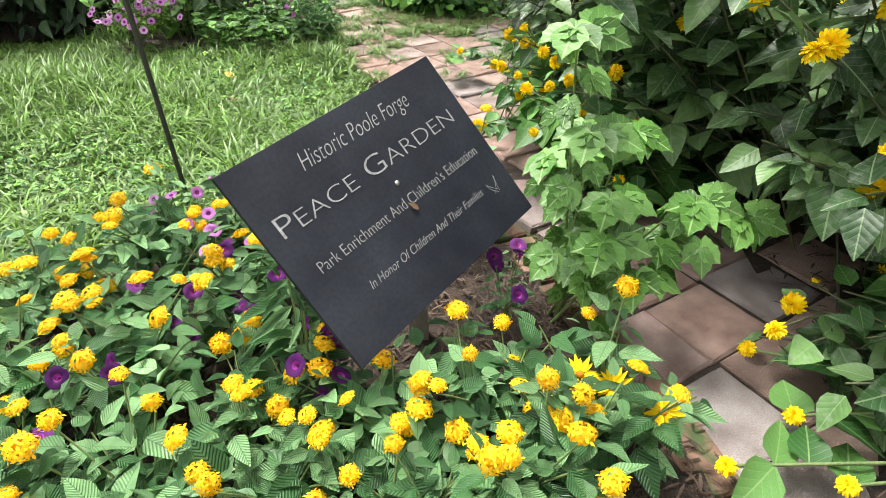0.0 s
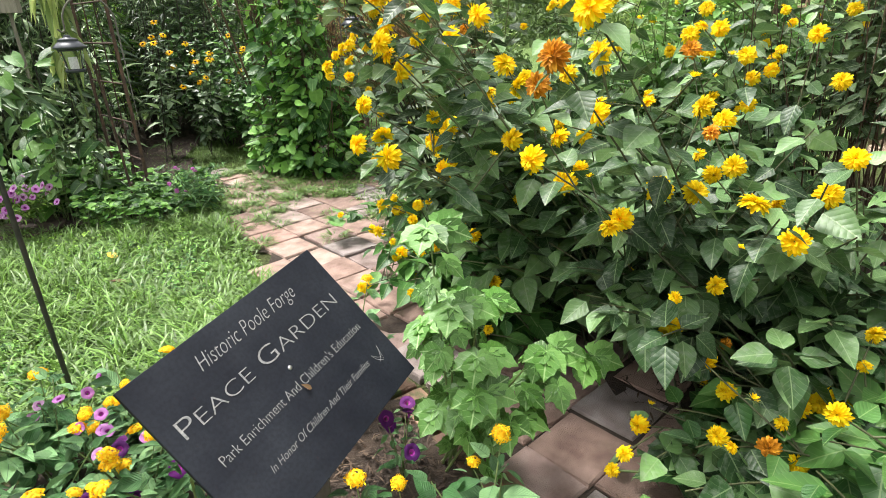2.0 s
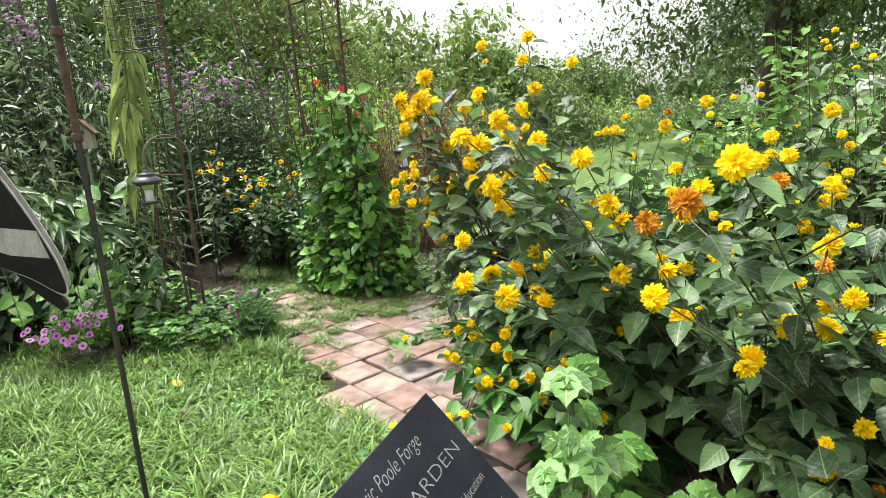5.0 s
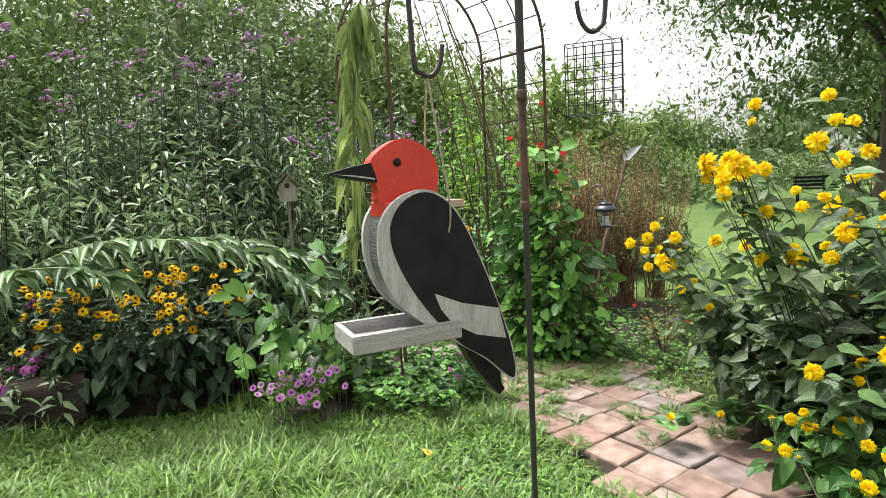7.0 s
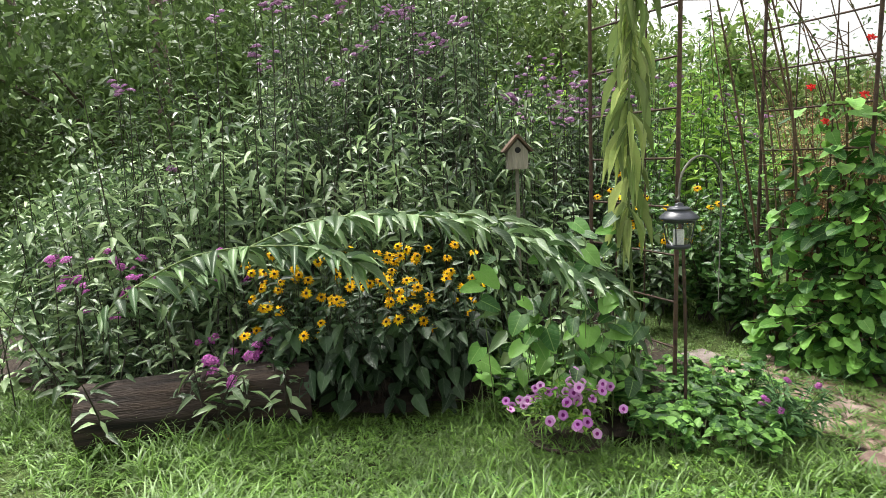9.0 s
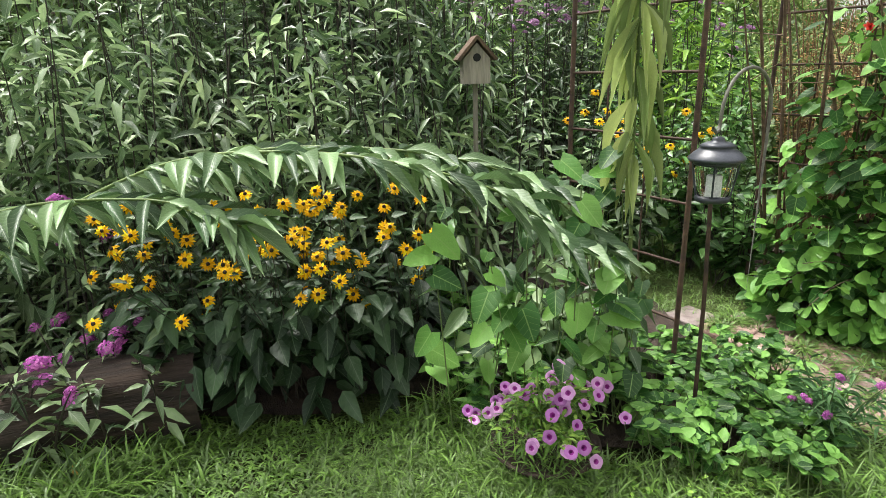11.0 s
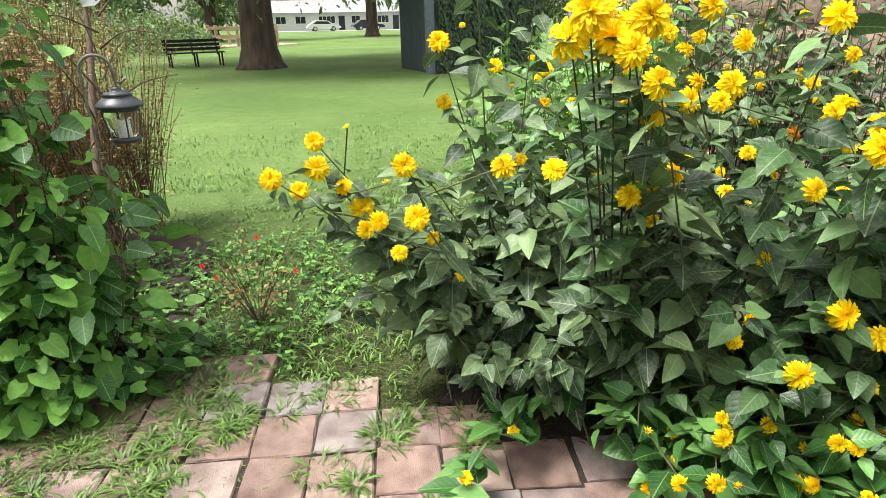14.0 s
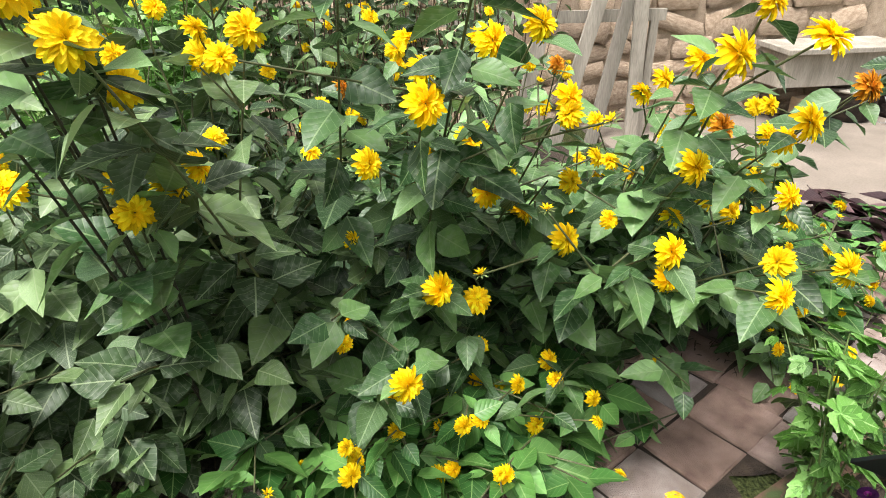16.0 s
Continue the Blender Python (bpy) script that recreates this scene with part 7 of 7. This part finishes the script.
def ivy_shed(at, turn):
    root = thing("ivy_shed", (*at, 0), "dark boarded shed covered in ivy", "shed", turn=turn)
    part("wall", box(bmesh.new(), 0.0, 3.2, 0.0, 2.4, 0, 2.25), M_SHED, root)
    part("corner_board", box(bmesh.new(), -0.20, 0.0, -0.02, 0.16, 0, 2.25, None, 0.01), M_SHEDTRIM, root, "blue-grey corner board")
    part("roof", box(bmesh.new(), -0.35, 3.5, -0.35, 2.7, 2.25, 2.37, pose(0, 0, 0, -3, 0, 0), 0.01), M_SHEDTRIM, root, "flat blue-grey roof")
    n = 3600
    P = np.stack([rng.uniform(0.05, 3.2, n), rng.uniform(-0.14, -0.01, n), rng.uniform(0.1, 2.25, n)], -1)
    B = bases(None, np.stack([rng.normal(0, 0.4, n), rng.normal(-0.4, 0.2, n), rng.normal(-0.8, 0.2, n)], -1), np.tile((0, -1.0, 0.5), (n, 1)), rng.uniform(0.07, 0.14, n), rng.uniform(0.06, 0.11, n))
    tagged(link("ivy", leaves_mesh("ivy", "simple", P, B), M_DARKLEAF, root, "dark ivy leaves", True), kind="stuff")
    return root


ivy_shed((13.0, 9.6), -38)
bin_ = thing("green_bin", (-6.4, 8.2, 0), "small green plastic bin behind the border", "bin")
part("body", lathe(bmesh.new(), [(0.20, 0), (0.22, 0.02), (0.27, 0.85), (0.28, 0.88), (0.26, 0.86), (0.02, 0.8)], 20), M_GREENBIN, bin_, "", True)
part("rim", lathe(bmesh.new(), [(0.27, 0.88), (0.30, 0.885), (0.30, 0.93), (0.02, 0.95)], 20), M_GREENBIN, bin_, "", True)


# ---- fallen leaves ----
for x, y, z, t, m, lab in ((-1.118, 2.871, 0.055, 35, M_YLEAF, "curled yellow fallen leaf lying on the grass"), (-0.98, 2.55, 0.05, 80, M_BROWNLEAF, "small brown fallen leaf on the grass"), (-3.35, 3.42, 0.06, 60, M_YLEAF, "curled yellow fallen leaf lying by the log"), (0.22, 0.60, 0.06, 100, M_YLEAF, "yellow and brown fallen leaf in the bed")):
    lf = new("fallen_leaf", single_leaf("ovate", m))
    lf.matrix_basis = Matrix.LocRotScale((x, y, z), Euler((0.25, 0.2, radians(t))), (0.05, 0.09, 0.09))
    tagged(lf, lab, "fallen leaf", "fallen leaves")


# ---- pavers ----
PITCH = 0.213
u_dir, v_dir = Vector((0.515, -0.857, 0)), Vector((-0.857, -0.515, 0))


def paver_mesh(k):
    bm = box(bmesh.new(), -0.5, 0.5, -0.5, 0.5, -0.03, 0.0)
    for v in bm.verts:
        v.co.x += rng.normal(0, 0.008)
        v.co.y += rng.normal(0, 0.008)
    top = [f for f in bm.faces if f.normal.z > 0.9][0]
    bmesh.ops.bevel(bm, geom=list(top.edges), offset=0.03, segments=2, affect="EDGES", profile=0.6)
    bmesh.ops.subdivide_edges(bm, edges=[e for e in bm.edges if e.calc_length() > 0.5 and min(v.co.z for v in e.verts) > -0.02], cuts=3)
    for v in bm.verts:
        if max(abs(v.co.x), abs(v.co.y)) > 0.4:
            v.co += Vector((rng.normal(0, 0.007), rng.normal(0, 0.007), 0))
    me = bpy.data.meshes.new("paver")
    for v in bm.verts:
        v.co.x *= 0.206
        v.co.y *= 0.206
    bm.to_mesh(me)
    bm.free()
    me.materials.append(M_PAVER)
    return me


pave = thing("path", (0, 0, 0), "path of worn reddish-brown square brick pavers with grass in the joints", "path", kind="structure")
paver_kinds = [paver_mesh(k) for k in range(5)]
for i in range(-12, 34):
    for j in range(-14, 14):
        c = Vector((-0.07, 3.57, 0)) + u_dir * (PITCH * (i + 0.5)) + v_dir * (PITCH * (j + 0.5))
        if not in_path(np.array(c.x), np.array(c.y), 0.02):
            continue
        if c.y > 4.0 and rng.uniform() < 0.12:
            continue
        ob = new("paver", paver_kinds[int(rng.integers(5))])
        ob.parent = pave
        ob.matrix_basis = Matrix.LocRotScale((c.x + rng.normal(0, 0.004), c.y + rng.normal(0, 0.004), 0.022 + rng.normal(0, 0.003)), Euler((rng.normal(0, 0.011), rng.normal(0, 0.011), math.atan2(u_dir.y, u_dir.x) + rng.normal(0, 0.025) + math.pi / 2 * int(rng.integers(4)))), (1, 1, 1))
edger = paver_mesh(0)
edger = edger.copy()
edger.materials.clear()
edger.materials.append(M_EDGER)
y = 0.2
while y < 2.4:
    x = float(np.interp(y, PATH_Y, PATH_L)) - 0.06
    x2 = float(np.interp(y + 0.2, PATH_Y, PATH_L)) - 0.06
    ob = new("edging_brick", edger)
    ob.parent = pave
    ob.matrix_basis = Matrix.LocRotScale(((x + x2) / 2, y + 0.1, 0.034 + rng.normal(0, 0.004)), Euler((rng.normal(0, 0.03), 0, math.atan2(0.2, x2 - x))), (1.0, 0.48, 1))
    y += math.hypot(0.2, 0) * 1.03


# ---- mulch chips ----
def chips(name, poly, n, label):
    xs, ys = [p[0] for p in poly], [p[1] for p in poly]
    X, Y = rng.uniform(min(xs), max(xs), n), rng.uniform(min(ys), max(ys), n)
    k = in_poly(X, Y, poly)
    P = np.stack([X[k], Y[k], rng.uniform(0.035, 0.055, k.sum())], -1)
    m = len(P)
    B = bases(None, np.stack([rng.normal(0, 1, m), rng.normal(0, 1, m), rng.normal(0, 0.25, m)], -1), np.tile((0, 0, 1.0), (m, 1)), rng.uniform(0.015, 0.05, m), rng.uniform(0.004, 0.011, m))
    tagged(link(name, leaves_mesh(name, "simple", P, B), M_MULCH), label, "mulch", kind="stuff")


chips("mulch", BED, 5000, "loose dark bark mulch chips")
chips("mulch", SUNBED, 5000, "loose dark bark mulch chips")


# ---- grass ----
def grass(name, x0, x1, y0, y1, n, lo, hi, label, keep, wd=0.006):
    """Blades in clumps that lean together; the length follows broad patches."""
    per = 9
    CX, CY = rng.uniform(x0, x1, n // per), rng.uniform(y0, y1, n // per)
    CA = rng.uniform(0, 6.28, n // per)
    CL = rng.uniform(0.55, 1.25, n // per)
    tall = np.clip(np.array([0.5 + 0.9 * noise.noise(Vector((x * 1.3, y * 1.3, 3))) for x, y in zip(CX, CY)]), 0, 1)
    pick = np.repeat(np.arange(n // per), per)
    X, Y = CX[pick] + rng.normal(0, 0.022, len(pick)), CY[pick] + rng.normal(0, 0.022, len(pick))
    k = keep(X, Y)
    X, Y, pick = X[k], Y[k], pick[k]
    m = len(X)
    a = CA[pick] + rng.normal(0, 0.9, m)
    T = tall[pick]
    ln = (lo + (hi - lo) * T ** 1.5) * CL[pick] * rng.uniform(0.5, 1.2, m)
    lean = np.abs(rng.normal(1.0, 0.6, m)) * (1.7 - 1.1 * T)
    W = np.stack([np.cos(a) * lean, np.sin(a) * lean, np.ones(m)], -1)
    U = np.stack([-np.cos(a), -np.sin(a), lean + 0.05], -1)
    B = bases(None, W, U, ln, wd * rng.uniform(0.7, 1.5, m))
    P = np.stack([X, Y, rng.uniform(0, 0.01, m)], -1)
    tagged(link(name, leaves_mesh(name, "grass", P, B), M_GRASS, None, "", True), label, "grass", kind="stuff")


def lawn_ok(X, Y):
    return ~in_path(X, Y, 0.02) & ~in_poly(X, Y, BED) & ~in_poly(X, Y, BORDER) & ~in_poly(X, Y, SUNBED) & ~in_poly(X, Y, ROSEBED)


grass("grass", -3.4, 0.0, 0.9, 4.0, 100000, 0.04, 0.22, "green lawn grass with long and trampled blades", lawn_ok, 0.0072)
grass("grass", -5.5, -3.2, 1.5, 4.2, 20000, 0.05, 0.20, "green lawn grass with long and trampled blades", lawn_ok, 0.0065)
grass("grass", -0.2, 8.0, 3.2, 10.5, 90000, 0.025, 0.075, "short mown lawn grass", lambda X, Y: lawn_ok(X, Y) & (rng.uniform(0, 1, len(X)) < np.clip((8.5 - np.hypot(X, Y - 2.5)) / 6.0, 0, 1) ** 1.4), 0.0065)
grass("grass", -2.6, -0.8, 3.2, 3.62, 9000, 0.06, 0.15, "long unmown grass at the border's edge", lambda X, Y: ~in_poly(X, Y, BORDER), 0.004)
def tufts(name, centres, label):
    P, A, L = [], [], []
    for x, y, r, k in centres:
        for _ in range(k):
            a, d = rng.uniform(0, 6.28), r * math.sqrt(rng.uniform())
            P.append((x + d * math.cos(a), y + d * math.sin(a), 0.016))
            A.append(a + rng.normal(0, 0.7))
            L.append(rng.uniform(0.025, 0.08))
    P, A, L = np.array(P), np.array(A), np.array(L)
    m = len(P)
    W = np.stack([np.cos(A), np.sin(A), rng.uniform(0.2, 1.3, m)], -1)
    B = bases(None, W, np.tile((0, 0, 1.0), (m, 1)), L, rng.uniform(0.004, 0.0085, m))
    tagged(link(name, leaves_mesh(name, "grass", P, B), M_GRASS, None, "", True), label, "grass", kind="stuff")


spots = []
for _ in range(115):
    y = rng.uniform(2.9, 4.7)
    x = rng.uniform(float(np.interp(y, PATH_Y, PATH_L)), float(np.interp(y, PATH_Y, PATH_R)))
    near_side = abs(x - float(np.interp(y, PATH_Y, PATH_L))) < 0.12 or abs(x - float(np.interp(y, PATH_Y, PATH_R))) < 0.12
    if y < 3.6 and not near_side and rng.uniform() < 0.75:
        continue
    spots.append((x, y, rng.uniform(0.02, 0.085), int(rng.integers(20, 100))))
tufts("path_tufts", spots, "tufts of grass and weeds growing between the pavers")
grass("path_grass", -1.1, 0.4, 3.3, 4.8, 3600, 0.02, 0.065, "tufts of grass growing between the pavers", lambda X, Y: in_path(X, Y, -0.02) & (np.array([noise.noise(Vector((x * 5.5, y * 5.5, 9))) for x, y in zip(X, Y)]) > 0.05), 0.004)
grass("path_grass", -1.6, 0.2, 4.7, 6.2, 9000, 0.03, 0.08, "grass under the garden arch", lambda X, Y: ~in_poly(X, Y, ROSEBED), 0.004)
